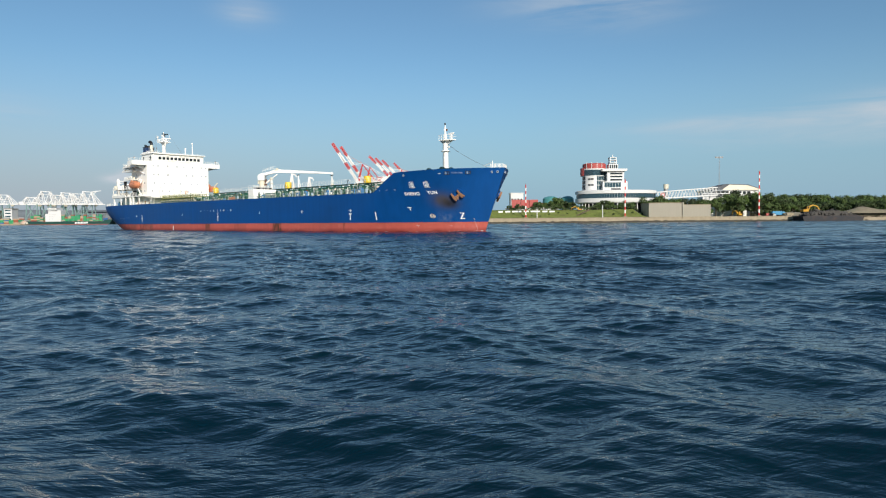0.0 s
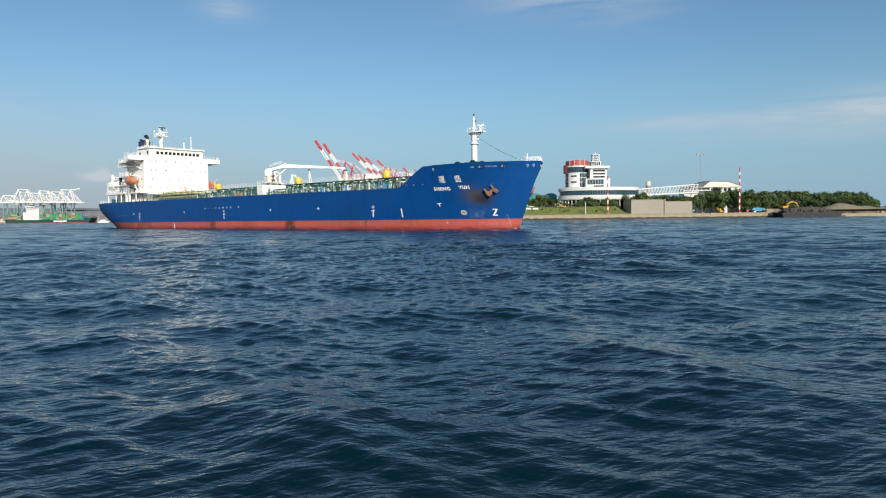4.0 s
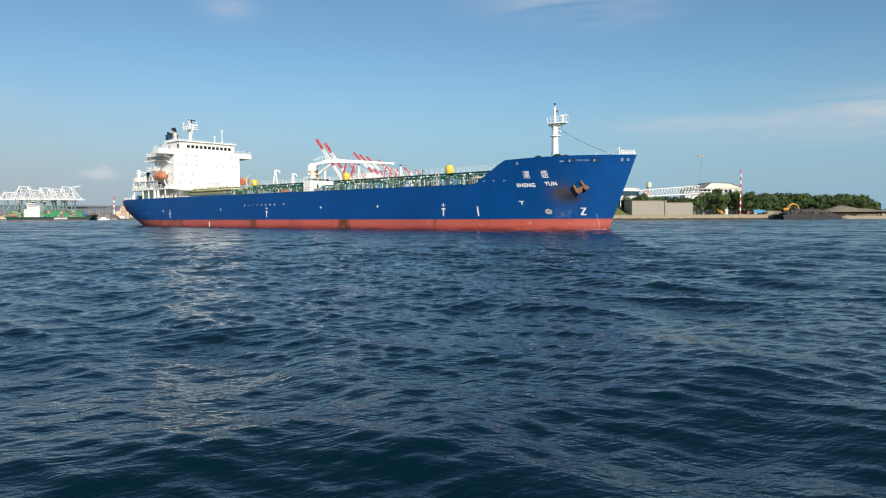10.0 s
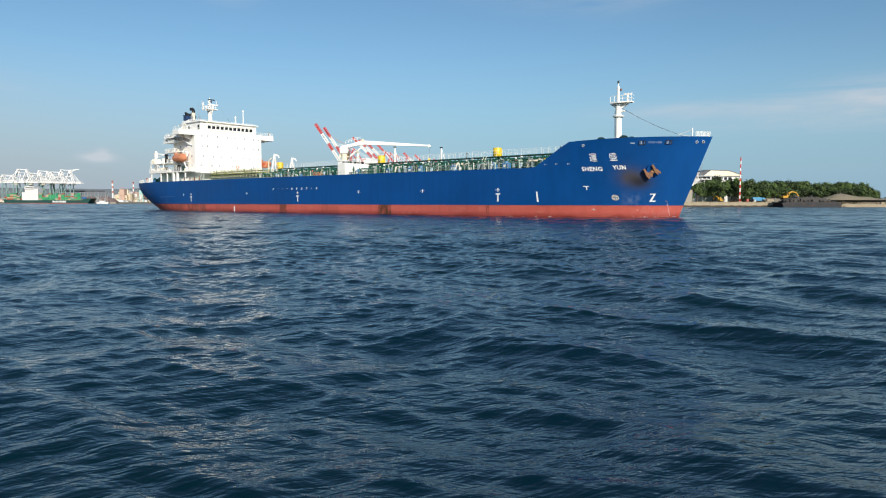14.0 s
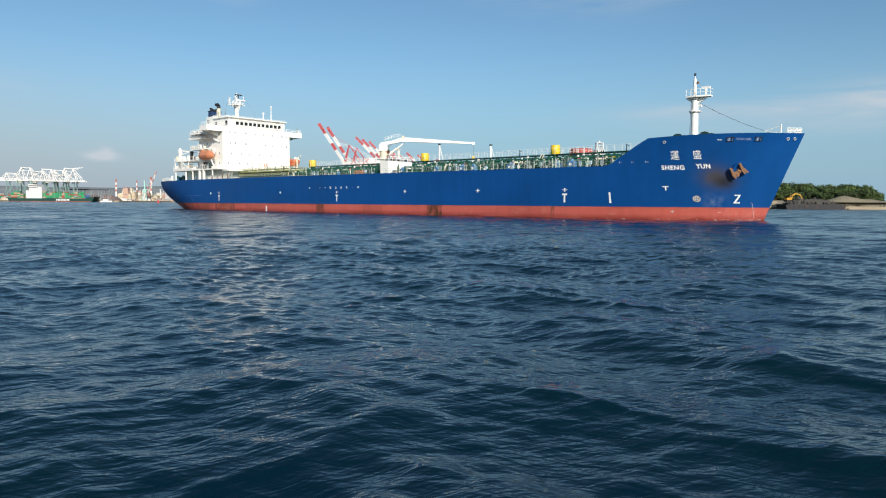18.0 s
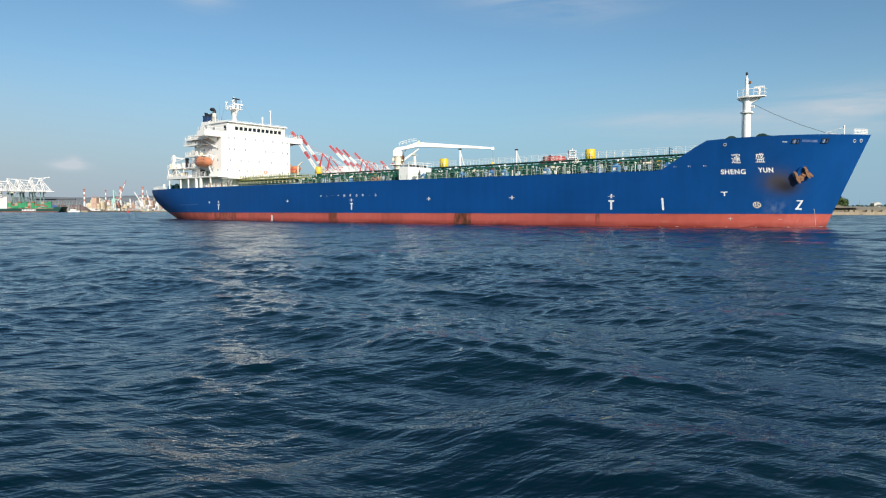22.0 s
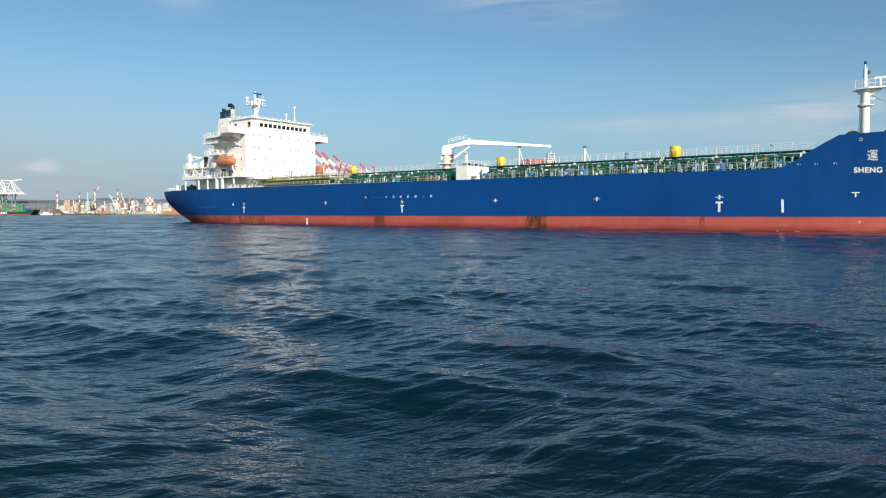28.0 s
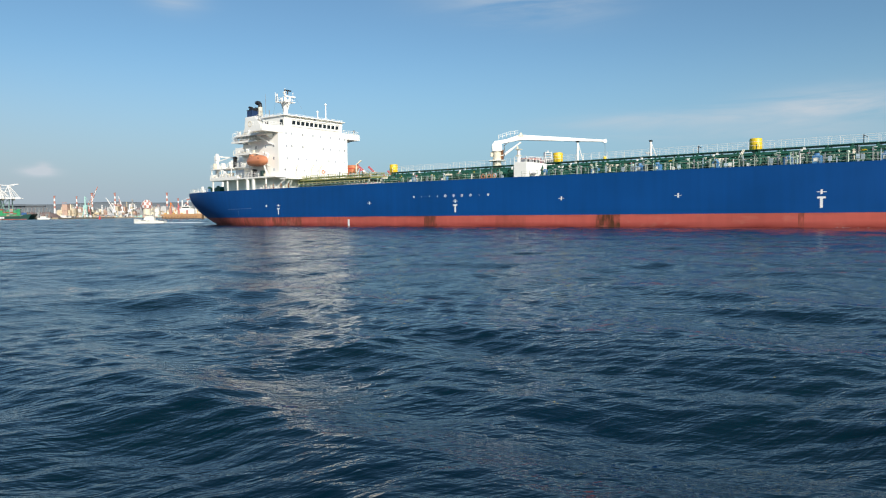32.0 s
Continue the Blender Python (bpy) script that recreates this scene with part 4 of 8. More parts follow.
for i in range(16):
    x = -20 + i * 5.5
    if 11 < x < 17:
        continue
    part("cross_pipe", Shape().tube([(x, -9.6, 8.6), (x, -9.2, 9.6), (x, -4, 9.9), (x, 2.2, 9.9)], 0.17), GREEN if i % 3 else CREAM, tanker, "cross-over cargo pipe", smooth=True)

thin = Shape().bar((0, 0, 0), (0, 0, 1.9), 0.1).bar((0, 0, 1.2), (0.5, 0, 1.2), 0.08)
box_ = Shape().box(-0.2, 0.2, -0.15, 0.15, 0.6, 1.2).bar((0, 0, 0), (0, 0, 0.7), 0.12)
PALEBLUE = material("pale_blue_paint", (0.42, 0.52, 0.6), 0.5, vary=0.2, per_object=0.3)
fit_meshes = [(n_, sh.mesh(n_, m)) for n_, sh in (("sounding_pipe", thin), ("junction_box", box_)) for m in (WHITE, PALEGREEN, PALEBLUE, GREEN, STEEL)]
for i in range(64):
    x = rnd.uniform(28, 67) if i % 4 else rnd.uniform(-20, 11)
    n_, me = fit_meshes[rnd.randrange(6) if i % 5 else 7]
    part(n_, me, None, tanker, at=pose(x, rnd.uniform(-12.8, -9.0), 7.95) @ Matrix.Diagonal((1, 1, rnd.uniform(0.6, 1.15), 1)))
for x in (69.1, 71.0, 73.0):
    decal("scupper_mark", [(x, x + 0.12, 8.38, 8.6), (x + 0.3, x + 0.36, 8.38, 8.58)], "", PALERIM)

# yellow drums on the catwalk
for x in (-25.0, 15.2, 48.7):
    d = part("foam_monitor_housing", Shape().lathe([(0.0, RACK), (0.86, RACK), (0.9, RACK + 0.1), (0.9, RACK + 1.55), (0.8, RACK + 1.75), (0.0, RACK + 1.82)], x, 0, 20), YELLOW, tanker, "yellow drum-shaped monitor housing on the catwalk", smooth=True)
    part("stand", Shape().cyl((x, 0, 7.95), (x, 0, RACK), 0.5, seg=12), GREEN, d)
    for k in (-0.32, 0.33):
        part("panel_line", Shape().box(x + k - 0.03, x + k + 0.03, -0.93, -0.88, RACK + 0.1, RACK + 0.9), GREEN, d)

# deck crane: pedestal, jib swung to port over the manifold
crane = part("crane_pedestal", Shape().cyl((2.0, 0, 7.95), (2.0, 0, 14.4), 0.88, 0.8, 20), CREAM, tanker, "white hose handling crane pedestal", smooth=True)
part("crane_head", Shape().prism([(-0.95, 14.2), (0.95, 14.2), (0.95, 15.3), (0.3, 16.0), (-0.7, 15.9), (-1.0, 15.4)], "y", -0.95, 0.95), WHITE, crane, bevel=0.1, at=pose(2.0, 0, 0, 0, 0, 36.5))
swing = pose(2.0, 0, 0, 0, 0, 36.5)
jib = Shape()
sections = [(-0.6, 15.75, 0.7, 0.5), (2.0, 16.2, 0.72, 0.5), (4.0, 16.75, 1.0, 0.5), (5.2, 16.8, 0.95, 0.5), (13.0, 16.38, 0.68, 0.42), (20.6, 15.98, 0.36, 0.3)]
for (a, za, ha, wa), (b, zb, hb, wb) in zip(sections, sections[1:]):
    jib.add([(a, -wa, za - ha / 2), (a, wa, za - ha / 2), (a, wa, za + ha / 2), (a, -wa, za + ha / 2), (b, -wb, zb - hb / 2), (b, wb, zb - hb / 2), (b, wb, zb + hb / 2), (b, -wb, zb + hb / 2)],
            [(0, 1, 2, 3), (7, 6, 5, 4), (0, 4, 5, 1), (1, 5, 6, 2), (2, 6, 7, 3), (3, 7, 4, 0)])
part("jib", jib, WHITE, crane, "long white tapering jib", at=swing)
part("jib_tip", Shape().cyl((20.8, -0.3, 15.9), (20.8, 0.3, 15.9), 0.36, seg=14), WHITE, crane, at=swing)
part("luffing_cylinder", Shape().cyl((0.9, 0, 13.2), (4.6, 0, 15.9), 0.17, seg=10).cyl((0.9, 0, 13.2), (2.9, 0, 14.66), 0.26, seg=10), WHITE, crane, "hydraulic luffing ram", at=swing)
part("crane_winch", Shape().cyl((4.6, -0.4, 17.45), (4.6, 0.4, 17.45), 0.26, seg=12).box(4.1, 5.1, -0.6, 0.6, 17.0, 17.25), CREAM, crane, at=swing)
part("crane_motor", Shape().box(-1.25, -0.8, -0.4, 0.3, 13.2, 14.1), CREAM, crane, "cream crane machinery", bevel=0.08, at=swing)
part("crane_motor", Shape().box(0.75, 1.35, -0.45, 0.4, 12.6, 13.3).box(0.8, 1.3, -0.3, 0.5, 13.6, 14.5), RUST, crane, "brown hydraulic motors", bevel=0.06, at=swing)
part("crane_platform", Shape().box(-1.5, 1.5, -1.5, 1.5, 12.35, 12.45), WHITE, crane, at=swing)
part("hydraulic_hose", Shape().tube([(1.1, -0.9, 12.5), (1.5, -0.9, 13.8), (1.3, -0.8, 15.2), (2.2, -0.6, 15.9)], 0.07, 6), CABLE, crane, at=swing)
part("hoist_wire", Shape().bar((20.8, 0, 15.5), (20.8, 0, 13.0), 0.05), CABLE, crane, at=swing)
part("hook_block", Shape().box(20.5, 21.1, -0.25, 0.25, 12.3, 13.0), YELLOW, crane, "yellow hook block", bevel=0.08, at=swing)
railing("crane_rail", [(2.4, 0.0, 16.5), (4.2, 1.4, 17.2), (5.4, 2.3, 17.3)], 0.8, crane, 0.7, 2, label="thin rail on the crane")
restpost = part("jib_rest", Shape().cyl((6.9, 0, 7.95), (6.9, 0, 14.2), 0.34, 0.3, 12), WHITE, tanker, "white post with lamps beside the crane", smooth=True)
part("ladder_hoops", Shape().box(6.5, 7.3, -0.4, 0.4, 13.0, 13.15).box(6.4, 7.4, -0.5, 0.5, 14.2, 14.35).box(6.55, 6.7, -0.2, 0.2, 14.35, 14.9), CREAM, restpost)
for x, y, top in ((18.7, 0.9, 14.8), (31.5, 2.5, 14.1)):
    p = part("deck_mast", Shape().cyl((x, y, 7.95), (x, y, top), 0.24, 0.16, 10), WHITE, tanker, "slim white lamp post on the deck", smooth=True)
    part("flood_light", Shape().box(x - 0.25, x + 0.25, y - 0.2, y + 0.2, top, top + 0.25), BLACK, p)
    part("brace", Shape().bar((x + 0.1, y, top - 0.3), (x + 1.1, y, RACK), 0.12), WHITE, p)
for x in (39.9, 62.5):
    p = part("catwalk_lamp", Shape().bar((x, 1.0, RACK), (x, 1.0, RACK + 1.35), 0.11).bar((x - 0.05, 1.0, RACK + 1.3), (x + 0.5, 1.0, RACK + 0.95), 0.09), BLACK, tanker, "dark lamp bracket on the catwalk")
part("access_stair", Shape().bar((46.2, -3.2, 7.95), (47.6, -2.0, RACK), 0.12).bar((46.2, -4.0, 7.95), (47.6, -2.8, RACK), 0.12), CREAM, tanker, "pale inclined ladder up to the catwalk")

# white deckhouse amidships
dh = part("deckhouse", Shape().box(12.5, 15.1, -10.8, -3.9, 7.95, 10.95), WHITE, tanker, "white deckhouse with vents", bevel=0.06)
for y in (-9.6, -6.4, -5.2):
    part("vent_cowl", Shape().lathe([(0.2, 8.1), (0.22, 8.7), (0.5, 8.8), (0.5, 9.0), (0.1, 9.1)], 15.7, y, 12), STEEL, dh, smooth=True)
for k in range(6):
    part("roof_vent", Shape().box(13.2, 14.2, -9.9 + k * 0.95, -9.3 + k * 0.95, 10.95, 11.5), BLACK if k % 2 else STEEL, dh)
railing("deckhouse_rail", [(12.6, -10.7, 10.95), (15.0, -10.7, 10.95), (15.0, -4.0, 10.95)], 0.95, dh, 1.1, 2)

# aft cargo deck: canvas-covered stores ahead of the house
platform = part("covered_platform", Shape().box(-48, -25, -7.4, 4.9, 9.8, 10.0), GREEN, tanker, "olive green covered pipe platform")
for i in range(14):
    x0 = -48 + i * 1.65
    part("cover", Shape().prism([(-6.9, 9.9), (-6.9, 10.1 + 0.1 * (i % 2)), (-5.0, 10.35 + 0.12 * (i % 3)), (3.0, 10.4 + 0.1 * (i % 3)), (5.0, 10.2), (5.0, 9.9)], "x", x0, x0 + 1.45), OLIVE, platform, bevel=0.05)
for y, z, rad, m in ((-7.7, 9.1, 0.13, GREEN), (-7.9, 9.55, 0.11, OLIVE), (-7.6, 10.15, 0.10, OLIVE), (-7.0, 10.62, 0.12, OLIVE), (-5.6, 10.85, 0.11, GREEN), (-3.4, 10.95, 0.12, OLIVE)):
    part("platform_pipe", Shape().cyl((-47.6, y, z), (-24.6, y, z), rad, seg=8), m, platform, "long thin pipe over the platform", smooth=True)
for i in range(20):
    x = -47.4 + i * 1.19
    part("pipe_stanchion", Shape().bar((x, -7.4, 9.9), (x, -7.4, 11.0 + 0.25 * (i % 3)), 0.09).box(x - 0.12, x + 0.12, -7.5, -7.3, 10.5, 10.75), (OLIVE, CREAM, GREEN)[i % 3], platform)
railing("platform_rail", [(-48.0, -7.55, 9.95), (-25.0, -7.55, 9.95), (-25.0, 4.9, 9.95)], 1.25, platform, 0.75, 4, mat=OLIVE, r=0.035, label="olive painted rail of the pipe platform")
plat_leg = Shape().bar((0, 0, 7.95), (0, 0, 9.9), 0.18).mesh("platform_leg", CREAM)
for i in range(16):
    for y in (-7.3, 4.8):
        part("platform_leg", plat_leg, None, tanker, at=(-47.8 + i * 1.5, y, 0))
for x, m in ((-10, YELLOW), (-14, RED), (-3.5, RED), (0.2, YELLOW), (-18, YELLOW), (-7, WHITE)):
    part("valve_body", Shape().cyl((x, -6.0, 9.45), (x + 1.2, -6.0, 9.45), 0.34, seg=12).cyl((x + 0.6, -6, 9.45), (x + 0.6, -6, 10.1), 0.12, seg=8), m, tanker, "painted manifold valve", smooth=True)
mani = Shape()
for x in (-16, -12, -8, -4, 0):
    mani.cyl((x, -11.0, 9.3), (x, -3, 9.3), 0.3, seg=10)
    mani.cyl((x, -11.2, 9.3), (x, -11.0, 9.3), 0.48, seg=10)
part("cargo_manifold", mani, GREEN, tanker, "row of green manifold pipe ends", smooth=True)
for x in (8.2, 9.4, 10.4):
    part("lifebuoy", Shape().lathe([(0.28, -0.07), (0.42, -0.07), (0.42, 0.07), (0.28, 0.07), (0.28, -0.07)], seg=16), ORANGE, tanker, "orange ring lifebuoy on the rail", smooth=True, at=pose(x, -13.8, 8.6, 90, 0, 0))

# ---- accommodation ----
house = part("deckhouse_block", Shape().box(-62.0, -50.7, -10.7, 11.0, 11.0, 22.4), WHITE, tanker, "white five-storey accommodation block", bevel=0.08)
part("lower_house", Shape().box(-74.0, -49.5, -9.6, 9.6, 7.95, 11.0), WHITE, tanker, "white lower house behind the columns")
wheel = part("wheelhouse", Shape().prism([(-51.6, 22.4), (-50.75, 22.4), (-50.65, 23.2), (-50.5, 24.6), (-50.6, 25.3), (-58.5, 25.3), (-58.5, 22.4)], "y", -9.0, 9.2), WHITE, tanker, "white wheelhouse with a band of dark windows", bevel=0.04)
part("wheelhouse_roof", Shape().box(-58.8, -50.2, -9.4, 9.6, 25.3, 25.62), WHITE, wheel, bevel=0.05)
pane = Shape().prism([(-50.645, 23.5), (-50.58, 23.5), (-50.47, 24.36), (-50.54, 24.36)], "y", -0.46, 0.46).mesh("window", DARKGLASS)
for i in range(11):
    part("window", pane, None, wheel, at=(0, -6.25 + i * 1.36, 0))
part("window_frame", Shape().box(-50.62, -50.5, -7.0, 8.1, 23.08, 23.18).box(-50.52, -50.36, -7.0, 8.1, 24.64, 24.74), WHITE, wheel)
for i in range(14):
    part("eave_bracket", Shape().prism([(-50.62, 24.75), (-50.62, 25.3), (-49.95, 25.3)], "y", -8.6 + i * 1.34, -8.45 + i * 1.34), WHITE, wheel)
part("eave", Shape().box(-50.25, -49.85, -9.4, 9.6, 25.32, 25.5), WHITE, wheel, bevel=0.04)
side_pane = Shape().box(-0.5, 0.5, -0.03, 0.03, 23.25, 24.5).mesh("window", DARKGLASS)
for x in (-51.6, -57.0):
    part("window", side_pane, None, wheel, at=(x, -9.02, 0))
part("bridge_deck", Shape().box(-62.6, -50.9, -11.6, 11.6, 22.2, 22.4), WHITE, tanker, "white bridge deck overhanging the block")
for side in (-1, 1):
    y0, y1 = (9.2, 15.3) if side > 0 else (-15.3, -9.0)
    w = part("bridge_wing", Shape().box(-54.6, -50.6, y0, y1, 21.35, 21.8).box(-50.75, -50.6, y0, y1, 21.8, 22.85).box(-54.6, -54.45, y0, y1, 21.8, 22.75)
             .box(-54.45, -51.15, y1 - 0.15 if side > 0 else y0, y1 if side > 0 else y0 + 0.15, 21.8, 22.75), WHITE, tanker, "white open bridge wing")
    tip = y1 if side > 0 else y0
    part("wing_bracket", Shape().prism([(9.4 * side, 19.6), (9.4 * side, 21.55), (14.2 * side, 21.55), (14.2 * side, 21.35)], "x", -53.0, -52.8), WHITE, w)
    railing("wing_rail", [(-51.1, 9.4 * side, 22.75), (-51.1, tip, 22.75), (-54.5, tip, 22.75)], 0.9, w, 0.8, 2)
    part("searchlight", Shape().cyl((-51.6, tip - side * 1.0, 22.75), (-51.6, tip - side * 1.0, 23.7), 0.1, seg=8).cyl((-51.9, tip - side * 1.0, 23.8), (-51.4, tip - side * 1.0, 23.8), 0.25, seg=10), STEEL, w)
PORT = material("porthole_glass", (0.34, 0.36, 0.40), 0.2, vary=0.3, per_object=0.45)
square = Shape().box(-0.06, 0.03, -0.19, 0.19, -0.26, 0.26).mesh("porthole", PORT)
frame_sq = Shape().box(-0.05, 0.015, -0.26, 0.26, -0.33, 0.33).mesh("porthole_frame", WHITE)
ROWS4 = ((21.3, (-8.5, -6.9, -3.6, -0.4, 2.0, 5.2, 8.3, 10.0)), (18.4, (-8.4, -6.9, -3.6, 2.8, 5.2, 8.3, 10.0)), (15.5, (-8.2, -5.0, -2.6, 0.6, 4.6, 6.8, 10.0)), (12.9, (-9.0, -5.6, -3.2, 3.4, 1.0, 8.2)))
for z, ys in ROWS4:
    for y in ys:
        w = part("window", square, None, house, at=(-50.68, y, z))
        part("window_frame", frame_sq, None, w)
side_sq = Shape().box(-0.22, 0.22, -0.05, 0.06, -0.28, 0.28).mesh("porthole", PORT)
for z in (12.9, 15.5, 18.4, 21.2):
    for x in (-52.5, -55.5, -59.0):
        part("window", side_sq, None, house, at=(x, -10.7, z))
part("life_ring", Shape().lathe([(0.3, -0.07), (0.5, -0.07), (0.5, 0.07), (0.3, 0.07), (0.3, -0.07)], seg=16), ORANGE, house, "orange lifebuoy on the front wall", smooth=True, at=pose(-50.6, 2.6, 12.8, 0, 90, 0))

# side decks stepping aft
decks = ((21.2, -63.8, -52.0, -13.2), (19.9, -66.0, -57.0, -12.6), (17.0, -65.5, -58.0, -12.4), (14.0, -66.5, -54.0, -11.8))
for z, x0, x1, y in decks:
    for side in (-1, 1):
        a, b = sorted((y * -side if side > 0 else y, (10.6 if side > 0 else -10.6)))
        d = part("side_deck", Shape().box(x0, x1, a, b, z - 0.12, z), WHITE, tanker, "white open side deck with rails")
        edge = b if side > 0 else a
        part("edge_plate", Shape().box(x0, x1, edge - 0.04, edge + 0.04, z - 0.3, z + 0.12), WHITE, d)
        for k in range(4):
            xx = x0 + 0.6 + k * 1.9
            part("deck_locker", Shape().box(xx, xx + (0.7, 1.1, 0.5, 0.9)[k], edge + side * -0.9, edge + side * -0.4, z, z + (0.9, 0.55, 1.2, 0.7)[k]), (WHITE, CREAM)[k % 2], d, bevel=0.04)
        railing("deck_rail", [(x1, edge, z), (x0, edge, z)], 1.05, d, 1.2, 3)
for z in (21.2, 19.9, 17.0, 14.0):
    d = part("aft_deck", Shape().box(-66.5, -62.0, -12.0, 12.0, z - 0.14, z), WHITE, tanker, "white deck behind the block")
    railing("deck_rail", [(-66.4, -11.9, z), (-66.4, 11.9, z)], 1.05, d, 1.3, 3)
adeck = part("boat_deck", Shape().box(-75.5, -49.6, -12.6, 12.6, 11.0, 11.35), WHITE, tanker, "white boat deck carried on columns", bevel=0.03)
railing("deck_rail", [(-56.0, -12.5, 11.35), (-75.4, -12.5, 11.35), (-75.4, 12.5, 11.35)], 1.15, adeck, 1.3, 3)
part("deck_bulwark", Shape().box(-75.5, -64.0, -12.62, -12.5, 11.35, 11.8), WHITE, adeck)
column = Shape().bar((0, 0, 7.95), (0, 0, 11.0), 0.55).mesh("column", WHITE)
thin_column = Shape().bar((0, 0, 7.95), (0, 0, 11.0), 0.28).mesh("column", WHITE)
for x in (-74.6, -68.5, -60.5, -58.2, -64.5, -53.5):
    for y in (-12.3, 12.3):
        part("column", column if x in (-60.5, -58.2) else thin_column, None, adeck, at=(x, y, 0))
front_low = part("front_platform", Shape().box(-49.6, -46.5, -11.5, 11.5, 10.55, 10.75), WHITE, tanker, "white platform before the house")
railing("deck_rail", [(-46.6, -11.4, 10.75), (-46.6, 11.4, 10.75)], 1.05, front_low, 1.2, 3)
for y in (-7.6, -3.0, -0.5):
    part("stores_davit", Shape().bar((-48.5, y, 10.75), (-48.5, y, 13.0), 0.14).bar((-48.5, y, 13.0), (-47.6, y, 14.1), 0.12), CREAM, tanker, "slim cream davit before the house")
part("outer_stair", Shape().bar((-48.8, -10.8, 8.0), (-46.8, -10.8, 10.6), 0.15).bar((-48.8, -10.0, 8.0), (-46.8, -10.0, 10.6), 0.15), WHITE, tanker)


# lifeboat orange lightened as the sun would, painted on the boat's upper parts
LITORANGE = material("sunlit_orange", (0.62, 0.26, 0.13), 0.5, vary=0.12)


def build_lifeboat(side):
    m = pose(-56.3, -12.5 if side < 0 else 12.5, 14.95)
    boat = Shape()
    n, rings = 14, 15
    pts = []
    for i in range(rings):
        u = -1 + 2 * i / (rings - 1)
        w = max(0.02, (1 - abs(u) ** 2.6)) ** 0.6
        for k in range(n):
            a = 2 * math.pi * k / n
            zz = math.sin(a)
            pts.append((3.75 * u, 1.25 * w * math.cos(a), (1.3 if zz > 0 else 1.2) * zz * (0.35 + 0.65 * w)))
    boat.add(pts, [(i * n + k, i * n + (k + 1) % n, (i + 1) * n + (k + 1) % n, (i + 1) * n + k) for i in range(rings - 1) for k in range(n)] + [tuple(range(n)), tuple(range((rings - 1) * n, rings * n))])
    b = part("lifeboat", boat, ORANGE, tanker, "orange enclosed lifeboat in its davits", smooth=True, at=m)
    part("fender_strip", Shape().box(-2.2, 2.2, -1.27, -1.2, -0.1, 0.02), ORANGE, b)
    part("hatch", Shape().box(-0.5, 0.5, -0.98, -0.8, 0.35, 0.85), LITORANGE, b, bevel=0.04)
    part("canopy", Shape().prism([(-2.9, 0.9), (-2.3, 1.28), (1.4, 1.32), (2.2, 1.1), (2.8, 0.7)], "y", -0.5, 0.5), LITORANGE, b, bevel=0.12)
    part("steering_cupola", Shape().box(-2.5, -1.6, -0.4, 0.4, 1.2, 1.6), LITORANGE, b, bevel=0.1)
    for k in range(5):
        part("window", Shape().box(-1.9 + k * 0.85, -1.55 + k * 0.85, -1.06, -0.99, 0.42, 0.66), DARKGLASS, b)
    part("hanging_fall", Shape().bar((-2.9, 0, 0.9), (-2.9, 0.3, 2.0), 0.08).bar((2.5, 0, 0.9), (2.5, 0.3, 2.0), 0.08), CABLE, b)
    for x in (-59.0, -54.0):
        y = -11.3 if side < 0 else 11.3
        part("boat_davit", Shape().bar((x, y, 11.3), (x, y * 1.09, 13.6), 0.32).bar((x, y * 1.09, 13.6), (x, y * 0.98, 16.6), 0.3).bar((x, y * 0.98, 16.6), (x, y * 1.12, 16.9), 0.26), WHITE, tanker, "white curved boat davit")
    part("cradle", Shape().bar((-59, y, 13.5), (-54, y, 13.5), 0.22), WHITE, b, at=m.inverted())


build_lifeboat(-1)
build_lifeboat(1)
rescue = part("rescue_boat", Shape().prism([(-2.4, 0.5), (-1.8, -0.9), (1.6, -0.9), (2.6, 0.5), (1.9, 1.1), (-1.9, 1.1)], "y", -0.95, 0.95), ORANGE, tanker, "orange lifeboat on the far side of the house", bevel=0.3, at=pose(-51.6, 12.7, 13.9, 0, 0, 0))
part("fender_strip", Shape().box(-2.2, 2.2, -0.99, -0.93, 0.1, 0.3), RED, rescue)
part("rescue_davit", Shape().bar((-49.0, 12.4, 10.75), (-49.0, 12.4, 15.0), 0.3).bar((-49.0, 12.4, 15.0), (-47.6, 12.8, 16.0), 0.25), CREAM, tanker, "davit of the rescue boat")
for x in (-63.5, -65.0):
    part("life_raft", Shape().cyl((x, -11.4, 14.5), (x + 1.2, -11.4, 14.5), 0.42, seg=12), WHITE, tanker, "white life raft canister", smooth=True)
part("brace_strut", Shape().bar((-56.5, -12.9, 21.1), (-52.5, -10.7, 18.6), 0.22), WHITE, tanker)
part("brace_strut", Shape().bar((-62.5, -12.9, 21.0), (-61.0, -10.7, 19.0), 0.2), WHITE, tanker)

for x, z0, z1, w, m in ((-60.4, 11.35, 12.6, 0.8, STEEL), (-58.6, 11.35, 13.2, 0.5, BLACK), (-57.2, 11.35, 12.2, 1.0, STEEL), (-55.6, 11.35, 12.8, 0.6, DARKGEAR), (-54.4, 11.35, 12.0, 0.7, CREAM), (-66.2, 13.95, 16.6, 0.45, BLACK), (-63.8, 14.0, 15.2, 0.7, STEEL)):
    part("deck_gear", Shape().box(x - w / 2, x + w / 2, -12.0, -11.2, z0, z1).cyl((x, -12.1, z1 - 0.3), (x, -11.1, z1 - 0.3), 0.25, seg=10), m, tanker, "davit winch and gear on the boat deck", bevel=0.05)

